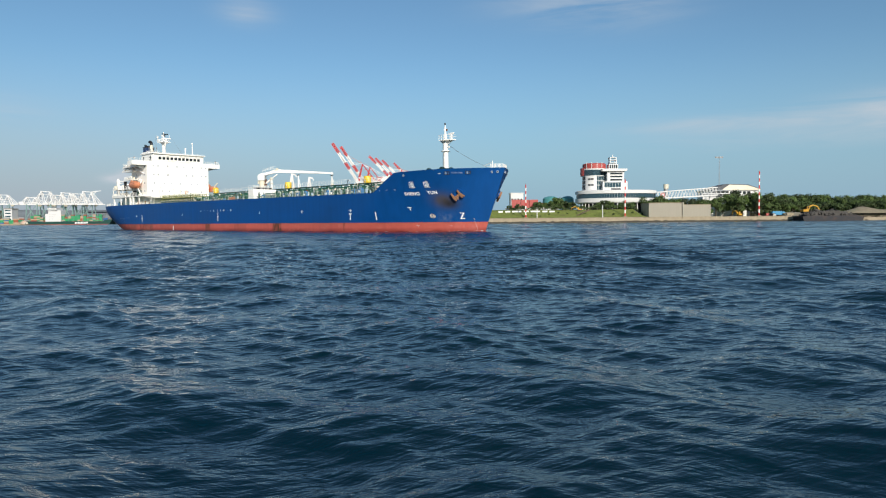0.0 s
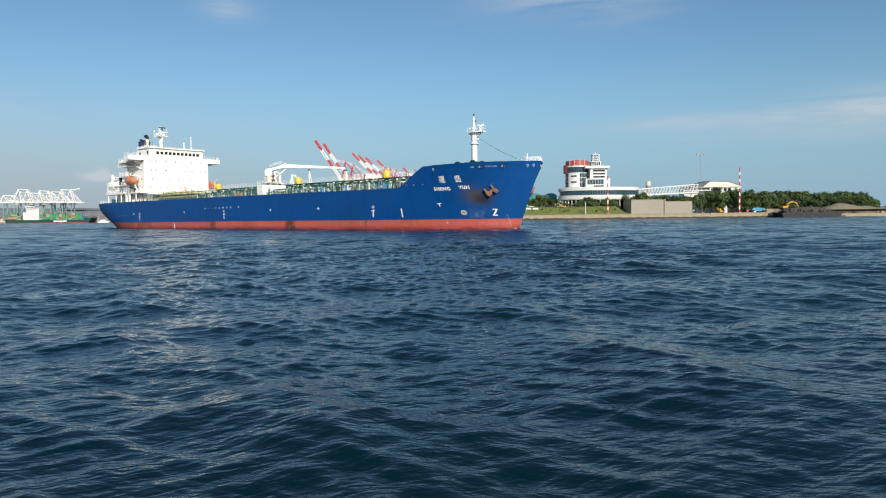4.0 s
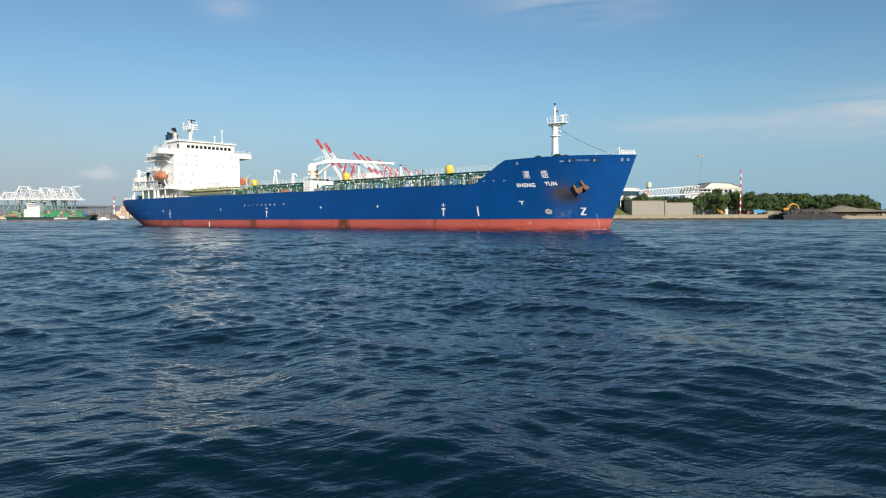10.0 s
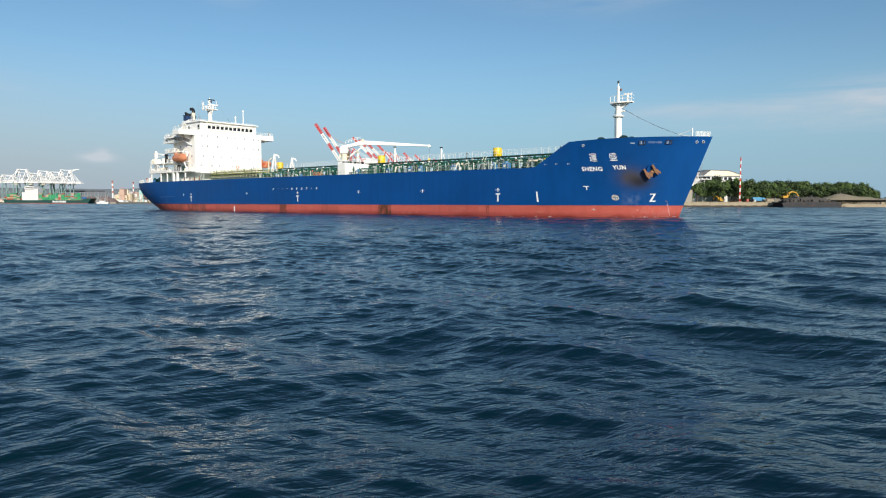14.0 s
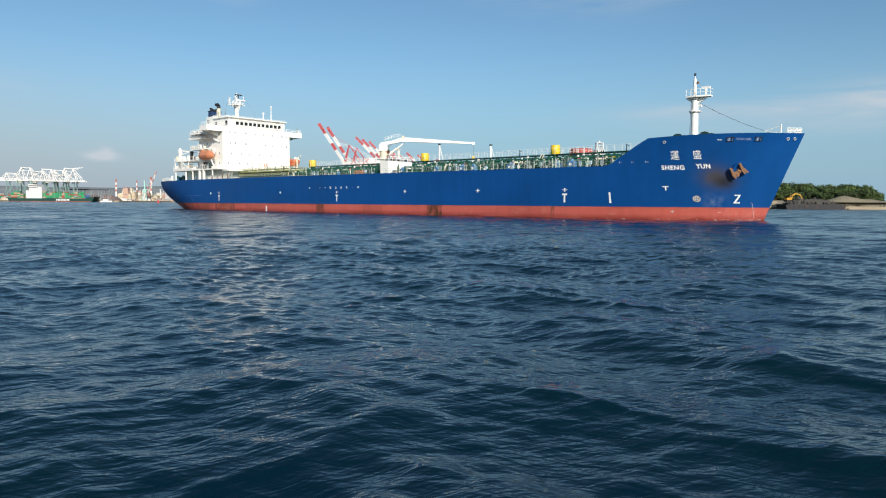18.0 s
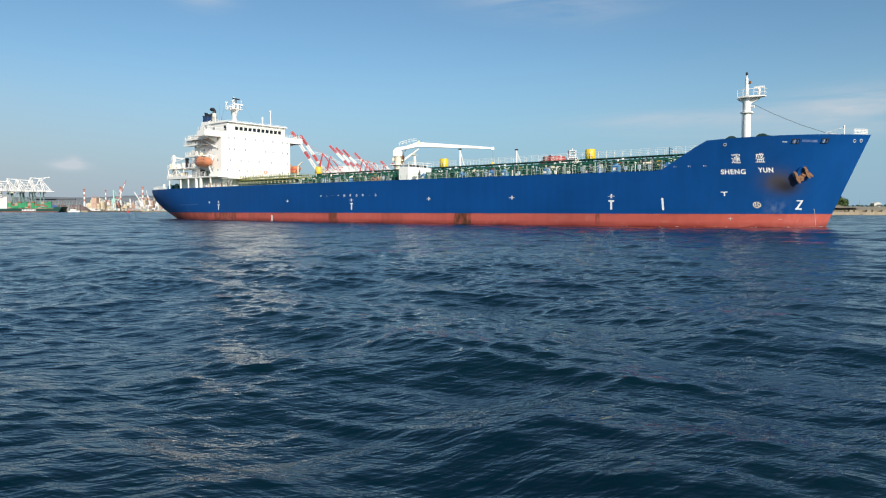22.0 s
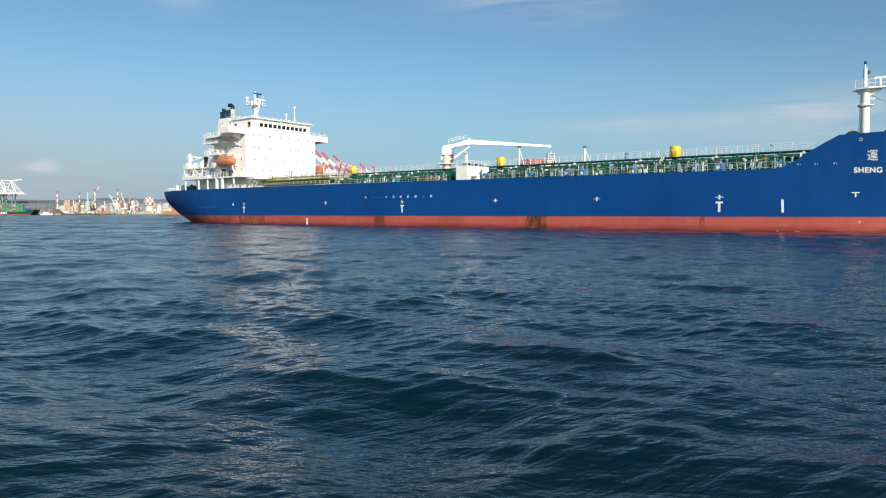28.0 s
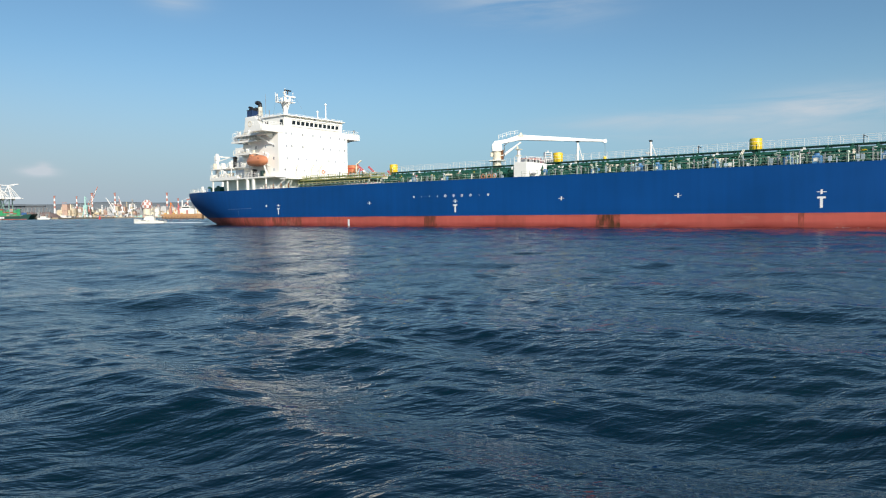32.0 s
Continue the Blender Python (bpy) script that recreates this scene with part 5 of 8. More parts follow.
# funnel
fun = part("funnel_casing", Shape().prism([(-75.6, 19.8), (-67.5, 19.8), (-67.5, 24.4), (-70.9, 27.9), (-74.9, 27.9), (-75.6, 24.0)], "y", -2.1, 2.1), WHITE, tanker, "white funnel casing", bevel=0.12)
part("funnel_band", Shape().box(-74.8, -72.6, -1.6, 1.6, 27.9, 29.6), NAVY, fun, "dark blue funnel top", bevel=0.12)
part("funnel_rim", Shape().box(-74.9, -72.5, -1.7, 1.7, 29.6, 29.75).box(-74.4, -73.0, -1.2, 1.2, 29.75, 30.3), BLACK, fun)
part("funnel_emblem", Shape().lathe([(0.55, -0.03), (0.8, -0.03), (0.8, 0.03), (0.55, 0.03), (0.55, -0.03)], seg=20), CREAM, fun, "round emblem, plain ring", at=pose(-73.0, -2.14, 26.0, 90, 0, 0))
part("grating_post", Shape().bar((-70.2, -1.4, 27), (-70.2, -1.4, 29.6), 0.12).bar((-69.2, -1.4, 27), (-69.2, -1.4, 29.2), 0.16).bar((-70.4, -1.4, 29.0), (-68.4, -1.4, 28.7), 0.1).bar((-68.4, 0.6, 27), (-68.4, 0.6, 29.4), 0.14), STEEL, fun)
part("exhaust_pipe", Shape().tube([(-71.3, 0, 28), (-71.3, 0, 31.1), (-71.8, 0, 31.6), (-72.8, 0, 31.65)], 0.5, 12), BLACK, fun, "black exhaust pipe bent aft", smooth=True)
part("exhaust_sleeve", Shape().cyl((-71.3, 0, 28), (-71.3, 0, 30.4), 0.58, seg=14), CREAM, fun, smooth=True)
for y in (-1.0, 1.0):
    part("exhaust_pipe", Shape().tube([(-73.4, y, 29.6), (-73.4, y, 30.4), (-74.6, y, 30.6)], 0.24, 10), BLACK, fun, smooth=True)
railing("funnel_rail", [(-70.9, -2.0, 27.0), (-67.6, -2.0, 27.0), (-67.6, 2.0, 27.0)], 1.1, fun, 0.8, 3)
part("funnel_platform", Shape().box(-71.0, -67.4, -2.2, 2.2, 26.85, 27.0), WHITE, fun)
part("aerial", Shape().cyl((-71.0, 1.5, 27), (-71.0, 1.5, 34.0), 0.06, 0.03, 6), STEEL, fun)
part("engine_casing", Shape().box(-76.0, -61.9, -4.6, 4.6, 11.0, 19.8).box(-67.6, -61.9, -4.0, 4.0, 19.8, 24.4), WHITE, tanker, "white casing between block and funnel", bevel=0.06)
railing("casing_rail", [(-67.4, -3.9, 24.4), (-62.1, -3.9, 24.4)], 1.05, tanker, 0.9, 3)
railing("monkey_rail", [(-58.6, -9.2, 25.62), (-50.4, -9.2, 25.62), (-50.4, 9.4, 25.62)], 0.25, tanker, 1.2, 1, label="low rail on the wheelhouse roof")

# radar mast
rm = part("radar_mast", Shape().cyl((-61.0, 0, 22.4), (-61.2, 0, 31.0), 0.75, 0.5, 14).cyl((-61.2, 0, 31.0), (-61.2, 0, 33.6), 0.3, 0.2, 10), WHITE, tanker, "white radar mast with platforms and scanners", smooth=True)
part("platform", Shape().box(-62.6, -59.4, -1.7, 1.7, 30.4, 30.55), WHITE, rm)
railing("platform_rail", [(-62.5, -1.6, 30.55), (-59.5, -1.6, 30.55), (-59.5, 1.6, 30.55)], 1.0, rm, 0.7, 2)
for x, y, z0, z1, w in ((-62.4, -1.5, 30.5, 32.6, 0.14), (-59.8, -1.2, 30.5, 31.9, 0.2), (-60.0, 1.5, 31.0, 33.0, 0.08), (-60.6, -0.8, 32.3, 33.0, 0.2)):
    part("mast_fitting", Shape().bar((x, y, z0), (x, y, z1), w).box(x - w, x + w, y - w, y + w, z1 - 0.3, z1), WHITE, rm)
part("radar_scanner", Shape().cyl((-59.3, 0, 30.6), (-59.3, 0, 31.6), 0.2, seg=10).box(-59.45, -59.15, -1.6, 1.6, 31.6, 31.9), WHITE, rm, "radar scanner")
part("radar_scanner", Shape().cyl((-60.2, 0, 32.35), (-60.2, 0, 33.2), 0.16, seg=10).box(-60.3, -60.1, -1.1, 1.1, 33.2, 33.5), BLACK, rm, "dark radar scanner")
part("sat_dome", Shape().lathe([(0.02, 30.2), (0.5, 30.5), (0.62, 31.0), (0.45, 31.5), (0.02, 31.75)], -62.6, 1.6, 12), WHITE, rm, smooth=True)
part("yard", Shape().bar((-63.2, -1.4, 30.6), (-63.2, -1.4, 33.0), 0.1).prism([(-62.6, 30.4), (-61.4, 28.9), (-60.9, 28.9), (-59.2, 30.4)], "y", -0.3, 0.3), WHITE, rm)
for x, y, z0, z1, r in ((-54.0, 6.9, 25.6, 30.0, 0.15), (-54.5, 4.6, 25.6, 28.0, 0.18)):
    a = part("antenna_post", Shape().cyl((x, y, z0), (x, y, z1), r, r * 0.8, 10), WHITE, tanker, "white antenna post on the wheelhouse", smooth=True)
    part("antenna_head", Shape().lathe([(0.02, z1 - 0.3), (0.3, z1 - 0.1), (0.3, z1 + 0.15), (0.02, z1 + 0.35)], x, y, 10), WHITE, a, smooth=True)

for x, y, z0, z1, w in ((-60.2, -1.9, 29.9, 31.2, 0.26), (-61.8, -2.0, 31.0, 32.2, 0.2), (-61.2, 0.0, 33.2, 34.0, 0.1)):
    part("mast_fitting", Shape().bar((x, y, z0), (x, y, z1), w * 0.45).lathe([(0.02, z1 - 0.45), (w, z1 - 0.3), (w, z1 - 0.05), (0.02, z1 + 0.12)], x, y, 10), (WHITE, CREAM)[int(z1 * 10) % 2], rm, smooth=True)
part("mast_brace", Shape().bar((-60.6, 0, 28.0), (-59.5, 0, 30.4), 0.18).bar((-61.8, 0, 28.0), (-62.7, 0, 30.4), 0.18).bar((-62.8, -1.6, 30.5), (-62.6, -1.2, 32.3), 0.1), WHITE, rm)
part("signal_halyard", Shape().bar((-61.2, -2.4, 32.8), (-58.6, -6.0, 25.8), 0.03).bar((-61.2, 2.4, 32.8), (-58.6, 6.0, 25.8), 0.03), CABLE, rm)
for k in range(7):
    part("roof_fitting", Shape().box(-57.5 + 0.2 * (k % 3), -56.8 + 0.3 * (k % 2), -7.6 + k * 2.1, -7.0 + k * 2.1, 25.62, 26.1 + 0.22 * (k % 3)), (WHITE, CREAM, STEEL)[k % 3], wheel, bevel=0.04)

# poop: king post, winches, ensign staff
part("aft_block", Shape().box(-65.6, -61.95, -9.6, 9.6, 11.35, 19.75), WHITE, tanker, "white block behind the living quarters", bevel=0.06)
low = part("stores_deck", Shape().box(-75.4, -66.4, -12.4, -7.6, 13.75, 13.9), WHITE, tanker, "white open stores platform aft")
railing("deck_rail", [(-66.5, -12.3, 13.9), (-75.3, -12.3, 13.9), (-75.3, -7.7, 13.9)], 1.1, low, 0.9, 3)
for x, y in ((-75.2, -12.2), (-71.0, -12.2), (-67.0, -12.2), (-75.2, -7.8)):
    part("support_post", Shape().bar((x, y, 11.3), (x, y, 13.8), 0.2), WHITE, low)
part("diagonal_brace", Shape().bar((-74.9, -12.2, 11.4), (-71.2, -12.2, 13.7), 0.16).bar((-67.2, -12.2, 11.4), (-70.8, -12.2, 13.7), 0.16), WHITE, low)
for x, y, w, h, m in ((-73.6, -10.4, 0.7, 0.9, WHITE), (-72.0, -11.0, 0.3, 1.5, WHITE), (-70.2, -10.2, 0.9, 0.6, CREAM), (-68.6, -11.2, 0.25, 1.6, WHITE), (-74.6, -11.6, 0.25, 1.5, CREAM), (-71.0, -9.0, 0.2, 2.2, WHITE), (-67.6, -9.4, 0.7, 1.1, WHITE)):
    part("stores_box", Shape().box(x - w / 2, x + w / 2, y - 0.5, y + 0.5, 13.9, 13.9 + h), m, low, bevel=0.05)
    part("deck_store", Shape().box(x - w * 0.7, x + w * 0.6, y - 0.9, y + 0.2, 11.35, 11.35 + h * 0.8), (CREAM, WHITE)[int(h * 10) % 2], tanker, bevel=0.05)
kp = part("provision_crane", Shape().cyl((-75.6, -10.3, 11.3), (-75.6, -10.3, 16.6), 0.5, 0.42, 12), WHITE, tanker, "white stores crane post aft", smooth=True)
part("crane_head", Shape().box(-76.2, -75.1, -10.8, -9.8, 16.3, 17.5), WHITE, kp, bevel=0.12)
part("crane_arm", Shape().bar((-75.6, -10.3, 17.3), (-69.5, -8.5, 16.6), 0.3).bar((-75.4, -10.3, 16.0), (-72.0, -9.3, 16.8), 0.16), WHITE, kp)
part("crane_cap", Shape().lathe([(0.4, 17.5), (0.42, 17.8), (0.2, 18.0), (0.02, 18.05)], -75.6, -10.3, 12), WHITE, kp, smooth=True)
part("crane_ladder", Shape().bar((-76.2, -10.6, 11.4), (-76.2, -10.6, 16.4), 0.08).bar((-76.2, -10.1, 11.4), (-76.2, -10.1, 16.4), 0.08), WHITE, kp)
for x, y in ((-80.0, -6.0), (-80.5, 4.0), (-85.5, -5.0)):
    w = part("mooring_winch", Shape().cyl((x, y - 1.2, 9.2), (x, y + 1.2, 9.2), 0.75, seg=14).cyl((x, y - 1.4, 9.2), (x, y - 1.2, 9.2), 1.0, seg=14).cyl((x, y + 1.2, 9.2), (x, y + 1.4, 9.2), 1.0, seg=14), GREEN, tanker, "dark green mooring winch on the poop", smooth=True)
    part("winch_bed", Shape().box(x - 0.9, x + 0.9, y - 1.5, y + 1.5, 7.95, 8.6), BLUEGEAR, w)
part("storage_box", Shape().box(-86.8, -84.8, -6.5, -4.5, 7.95, 9.6), BLUEGEAR, tanker, "blue deck locker", bevel=0.06)
for x in (-87.6, -87.0):
    part("ventilator", Shape().cyl((x, -7.2, 7.95), (x, -7.2, 10.2), 0.17, seg=8), WHITE, tanker)
railing("stern_rail", [(-76.0, -half_breadth(-76, 8.2) + 0.3, 8.2), (-83.0, -half_breadth(-83, 8.2) + 0.3, 8.2), (-89.6, -9.3, 8.2), (-89.6, 9.3, 8.2)], 1.1, tanker, 1.1, 3)
railing("poop_rail", [(-56.0, -HALF + 0.5, 8.2), (-46.0, -HALF + 0.35, 8.0)], 1.1, tanker, 1.1, 3)
for i in range(12):
    x = -55 + i * 0.9
    part("deck_fitting", Shape().cyl((x, -12.6, 7.95), (x, -12.6, 8.9 + 0.3 * (i % 3)), 0.16, seg=8), (WHITE, CREAM, RUST)[i % 3], tanker)

# broken white water along the bow and stern
FOAMY = material("hull_foam", (0.48, 0.53, 0.56), 0.9, vary=0.2, scale=1.5)
rf = random.Random(9)
wash = Shape()
for i in range(110):
    x = 85.2 - 26 * rf.random() ** 3.6
    p, n = on_side(x, 0.05, rf.uniform(0.0, 0.5))
    w, h = rf.uniform(0.05, 0.2), rf.uniform(0.015, 0.05) * (2.6 if x > 83.5 else 0.6)
    d = Vector((1, 0, 0)) - n * n.x
    wash.add([p - d * w, p + n * 0.25 - d * w * 0.5, p + d * w, p + n * 0.3 + d * w * 0.6, p + Vector((0, 0, h)), p + d * w * 0.4 + Vector((0, 0, h * 0.7))], [(0, 1, 4), (1, 3, 5, 4), (3, 2, 5), (0, 4, 5, 2)])
tagged(part("bow_wash", wash, FOAMY, tanker, "thin white foam along the waterline"), kind="stuff")


# ---- shore materials ----
CONCRETE = material("quay_concrete", (0.34, 0.28, 0.195), 0.85, vary=0.3, scale=0.16, fine=1.5, dirt=(0.13, 0.11, 0.075), dirt_much=0.8, streak=4, bump=0.3)
GRASS = material("bank_grass", (0.165, 0.20, 0.036), 0.9, vary=0.55, scale=0.16, fine=0.9, dirt=(0.09, 0.085, 0.03), dirt_much=0.75, bump=0.6)
EARTH = material("shore_ground", (0.22, 0.19, 0.14), 0.9, vary=0.3, scale=0.05, fine=0.8)
GREYWALL = material("grey_cladding", (0.33, 0.30, 0.245), 0.7, vary=0.07, scale=0.2, fine=3.0, dirt=(0.26, 0.24, 0.2), dirt_much=0.3, streak=4)
LEAF = material("leaves", (0.052, 0.085, 0.018), 0.7, vary=0.5, scale=0.25, fine=2.0, bump=0.0, per_object=0.6)
PALELEAF = material("shrub_leaves", (0.05, 0.08, 0.02), 0.7, vary=0.4, scale=0.25, fine=2.0, bump=0.0, per_object=0.3)
BARK = material("bark", (0.10, 0.075, 0.05), 0.9, vary=0.3)
ROCK = material("rock", (0.24, 0.19, 0.13), 0.9, vary=0.35, scale=0.5, fine=3.0, bump=0.4, per_object=0.35)
DARKROCK = material("rubble", (0.06, 0.055, 0.05), 0.9, vary=0.4, scale=0.5, fine=3.0, bump=0.4, per_object=0.4)
BUILDWHITE = material("building_white", (0.68, 0.67, 0.65), 0.6, vary=0.06, scale=0.15, fine=2.0, dirt=(0.55, 0.52, 0.47), dirt_much=0.2, streak=4)
BLUEGLASS = material("tinted_glass", (0.03, 0.065, 0.085), 0.12, vary=0.3, scale=0.3)
TEAL = material("teal_roof", (0.07, 0.25, 0.25), 0.5, vary=0.12)
REDPANEL = material("red_panel", (0.40, 0.07, 0.06), 0.5, vary=0.12)
CRANEWHITE = material("crane_white", (0.75, 0.74, 0.72), 0.5, vary=0.06)
CRANERED = material("crane_red", (0.50, 0.07, 0.075), 0.5, vary=0.1)
CRANEGREEN = material("crane_green", (0.20, 0.32, 0.29), 0.5, vary=0.1)
# turquoise with the haze of distance mixed in
CYAN = material("crane_cyan", (0.36, 0.58, 0.53), 0.5, vary=0.1)
BARGE = material("barge_steel", (0.018, 0.019, 0.024), 0.7, vary=0.3, dirt=(0.12, 0.06, 0.03), dirt_much=0.4)
TRUCKBLUE = material("truck_blue", (0.05, 0.25, 0.45), 0.5)
ORANGEHULL = material("orange_hull", (0.7, 0.2, 0.03), 0.5, vary=0.15, dirt=(0.4, 0.1, 0.02), dirt_much=0.4)
SHIPGREEN = material("ship_green", (0.008, 0.055, 0.045), 0.5, vary=0.15)
BRICKRED = material("factory_red", (0.38, 0.12, 0.06), 0.7, vary=0.2)
TAN = material("factory_tan", (0.5, 0.42, 0.3), 0.7, vary=0.2, per_object=0.25)
# red paled by distance: the haze is mixed into the colour
SOFTRED = material("hazed_red", (0.46, 0.2, 0.16), 0.6, vary=0.15)
# ore brown, lightened in the colour for haze over the far quay
BROWN = material("ore_brown", (0.23, 0.165, 0.15), 0.9, vary=0.3, scale=0.05, fine=0.6, bump=0.5)
# aerial haze is part of the hill's base colour
HILL = material("far_hill", (0.19, 0.21, 0.22), 0.9, vary=0.3, scale=0.01, fine=0.1)
PILOTWHITE = material("boat_white", (0.8, 0.78, 0.72), 0.35, vary=0.05)
FOAM = material("foam", (0.75, 0.8, 0.82), 0.9, vary=0.15, scale=1.5)

QY = 430.0                       # the quay's edge


def ground_height(x, y):
    """The land behind the quay: a grass bank to the left of the sheds, flat ground beyond."""
    base = 3.0
    bank = 5.8 * min(1.0, max(0.0, (y - QY - 4) / 18)) * min(1.0, max(0.0, (134 - x) / 5)) 
    return base + bank + (0.35 * noise.noise(Vector((x * 0.05, y * 0.05, 3))) if y > QY + 3 else 0)


def build_shore():
    xs = [8 + i * 4 for i in range(70)]
    ys = [QY, QY + 1.5, QY + 4, QY + 8, QY + 13, QY + 18, QY + 23, QY + 30, QY + 50, QY + 90, QY + 200, QY + 700]
    s = Shape()
    n = len(ys)
    s.add([(x, y, ground_height(x, y)) for x in xs for y in ys], [(i * n + k, (i + 1) * n + k, (i + 1) * n + k + 1, i * n + k + 1) for i in range(len(xs) - 1) for k in range(n - 1)])
    single("ground", s, GRASS, "green grassy bank behind the quay", "ground", kind="structure", smooth=True)
    joint = 6.0
    wall = thing("quay", "weathered concrete quay wall at the water", "quay", kind="structure")
    block = Shape().box(-joint / 2 + 0.03, joint / 2 - 0.03, -0.5, 3.5, -2, 3.02).mesh("quay_block", CONCRETE)
    for i in range(90):
        x = 12 + i * joint
        if x > bx(27.9, QY):
            break
        part("quay_block", block, None, wall, at=(x, QY - 0.02 + 0.05 * math.sin(i * 2.3), 0.05 * math.sin(i * 1.7)))
    part("coping", Shape().box(9, bx(27.9, QY), QY - 0.7, QY + 0.6, 3.0, 3.28), CONCRETE, wall)
    weed = material("tide_weed", (0.05, 0.042, 0.028), 0.8, vary=0.4, scale=0.5, fine=3.0, bump=0.3)
    rq = random.Random(41)
    for i in range(72):
        x = 9 + i * 3
        if x + 3 > bx(27.9, QY):
            break
        part("tide_mark", Shape().prism([(x, -2), (x + 3, -2), (x + 3, 0.8 + rq.uniform(-0.2, 0.35)), (x + 1.4, 0.9 + rq.uniform(-0.25, 0.4)), (x, 0.8 + rq.uniform(-0.2, 0.35))], "y", QY - 0.66, QY - 0.4), weed, wall, "dark weed below the tide mark" if i == 0 else "")


build_shore()
single("back_land", Shape().box(270, 470, 456, 1130, -2, 2.85), EARTH, "flat earth below the tree belt", "ground", kind="structure")


# ---- plants ----
def leaf_crown(seed, w, h, base, count, size, mat):
    r = random.Random(seed)
    lumps = [(Vector((r.uniform(-0.62, 0.62) * w, r.uniform(-0.62, 0.62) * w, base + r.uniform(0.25, 0.85) * h)), r.uniform(0.25, 0.45) * w) for _ in range(9)]
    s = Shape()
    for i in range(count):
        c, rad = lumps[i % len(lumps)]
        d = Vector((r.gauss(0, 1), r.gauss(0, 1), r.gauss(0, 0.8))).normalized()
        p = c + d * rad * r.uniform(0.55, 1.08)
        n = (d + Vector((r.uniform(-0.6, 0.6), r.uniform(-0.6, 0.6), r.uniform(-0.2, 0.9)))).normalized()
        a = n.orthogonal().normalized() * size * r.uniform(0.6, 1.3)
        b = n.cross(a).normalized() * size * r.uniform(0.35, 0.8)
        s.add([p - a, p + b, p + a, p - b], [(0, 1, 2, 3)])
    return s.mesh("crown", mat), lumps


def tree_stock(seed, w, h, mat, name, label, group, size=0.55):
    t = thing(name, label, "tree" if h > 5 else "shrub", pose(0, -3000, -60), group)
    base = h * 0.2
    crown, lumps = leaf_crown(seed, w, h - base, base, 1000 if h > 5 else 420, size, mat)
    trunk = Shape().cyl((0, 0, -0.5), (0.1, 0, base + 0.3 * h), 0.035 * h, 0.018 * h, 8)
    for c, _ in lumps[:6]:
        trunk.cyl((0.05, 0, base + 0.05 * h), tuple(c), 0.014 * h, 0.005 * h, 6)
    part("trunk", trunk, BARK, t, smooth=True)
    part("crown", crown, None, t)
    return t


stock = [tree_stock(20 + i, 4.6 + i * 0.5, 9.5 + i * 0.7, LEAF, "tree", "broad dark green tree behind the quay", "trees of the shore belt") for i in range(4)]
shrubs = [tree_stock(40 + i, 2.6 + 0.4 * i, 4.2, PALELEAF, "shrub", "low green shrub on the bank", "shrubs on the bank", 0.4) for i in range(2)]
used = set()


def plant(proto, x, y, z, size, turn):
    m = pose(x, y, z, 0, 0, turn)
    if id(proto) in used:
        ob = copy_thing(proto, m)
    else:
        used.add(id(proto))
        ob = proto
        ob.matrix_basis = m
    ob.scale = (size, size, size * (0.9 + 0.2 * ((turn * 7) % 1)))
    return ob


r = random.Random(5)
# (azimuth, elevation of the top, distance)
for az, el, y in ((22.6, 1.75, 470), (23.3, 2.05, 475), (24.0, 2.3, 480), (24.6, 2.15, 476), (25.3, 1.9, 485), (22.1, 1.6, 466), (23.7, 1.9, 462), (24.9, 1.6, 464)):
    z0 = ground_height(bx(az, y), y)
    plant(stock[r.randrange(4)], bx(az, y), y, z0, (bz(az, el, y) - z0) / 11.0, r.uniform(0, 360))
for i in range(46):
    az = 25.4 + i * 0.196
    y = 505 + r.uniform(-22, 22)
    el = 1.7 - 0.05 * max(0, az - 27) + r.uniform(-0.14, 0.10) - 0.5 * max(0, az - 33)
    plant(stock[r.randrange(4)], bx(az, y), y, 3.0, (bz(az, el, y) - 3.0) / 11.0, r.uniform(0, 360))
for i in range(34):
    az = 25.6 + i * 0.25
    y = 472 + r.uniform(-8, 8)
    plant(stock[r.randrange(4)], bx(az, y), y, 2.2, (bz(az, 1.15 + r.uniform(-0.15, 0.2), y) - 3.0) / 11.0, r.uniform(0, 360))
for az, el in ((9.7, 1.8), (9.9, 1.9), (10.2, 1.75), (10.6, 1.55), (9.3, 1.55), (11.0, 1.5), (13.0, 1.5), (13.5, 1.55), (14.0, 1.5), (15.0, 1.5), (15.6, 1.5), (16.9, 1.65), (17.3, 1.8), (17.8, 1.7), (18.4, 1.6), (19.0, 1.65), (20.0, 1.5), (20.8, 1.55), (21.5, 1.5)):
    y = 462 + r.uniform(-4, 4)
    z0 = min(ground_height(bx(az, y) + q, y) for q in (-7, -3, 0, 3, 7)) - 0.4
    plant(stock[r.randrange(4)], bx(az, y), y, z0, (bz(az, el, y) - z0) / 11.0, r.uniform(0, 360))
for i in range(22):
    az = 8.0 + i * 0.137
    y = 470 + r.uniform(-5, 5)
    z0 = ground_height(bx(az, y), y) - 0.4
    plant(stock[r.randrange(4)], bx(az, y), y, z0, (bz(az, 1.42 + r.uniform(-0.1, 0.14), y) - z0) / 11.0, r.uniform(0, 360))
for i in range(64):
    az = 5.6 + i * 0.172
    y = 453 + r.uniform(-3, 4)
    x = bx(az, y)
    plant(shrubs[i % 2], x, y, ground_height(x, y), r.uniform(0.3, 0.85), r.uniform(0, 360))
for i in range(14):
    az = 6.0 + i * 0.75
    y = QY + r.uniform(7, 14)
    x = bx(az, y)
    plant(shrubs[i % 2], x, y, ground_height(x, y), r.uniform(0.15, 0.35), r.uniform(0, 360))


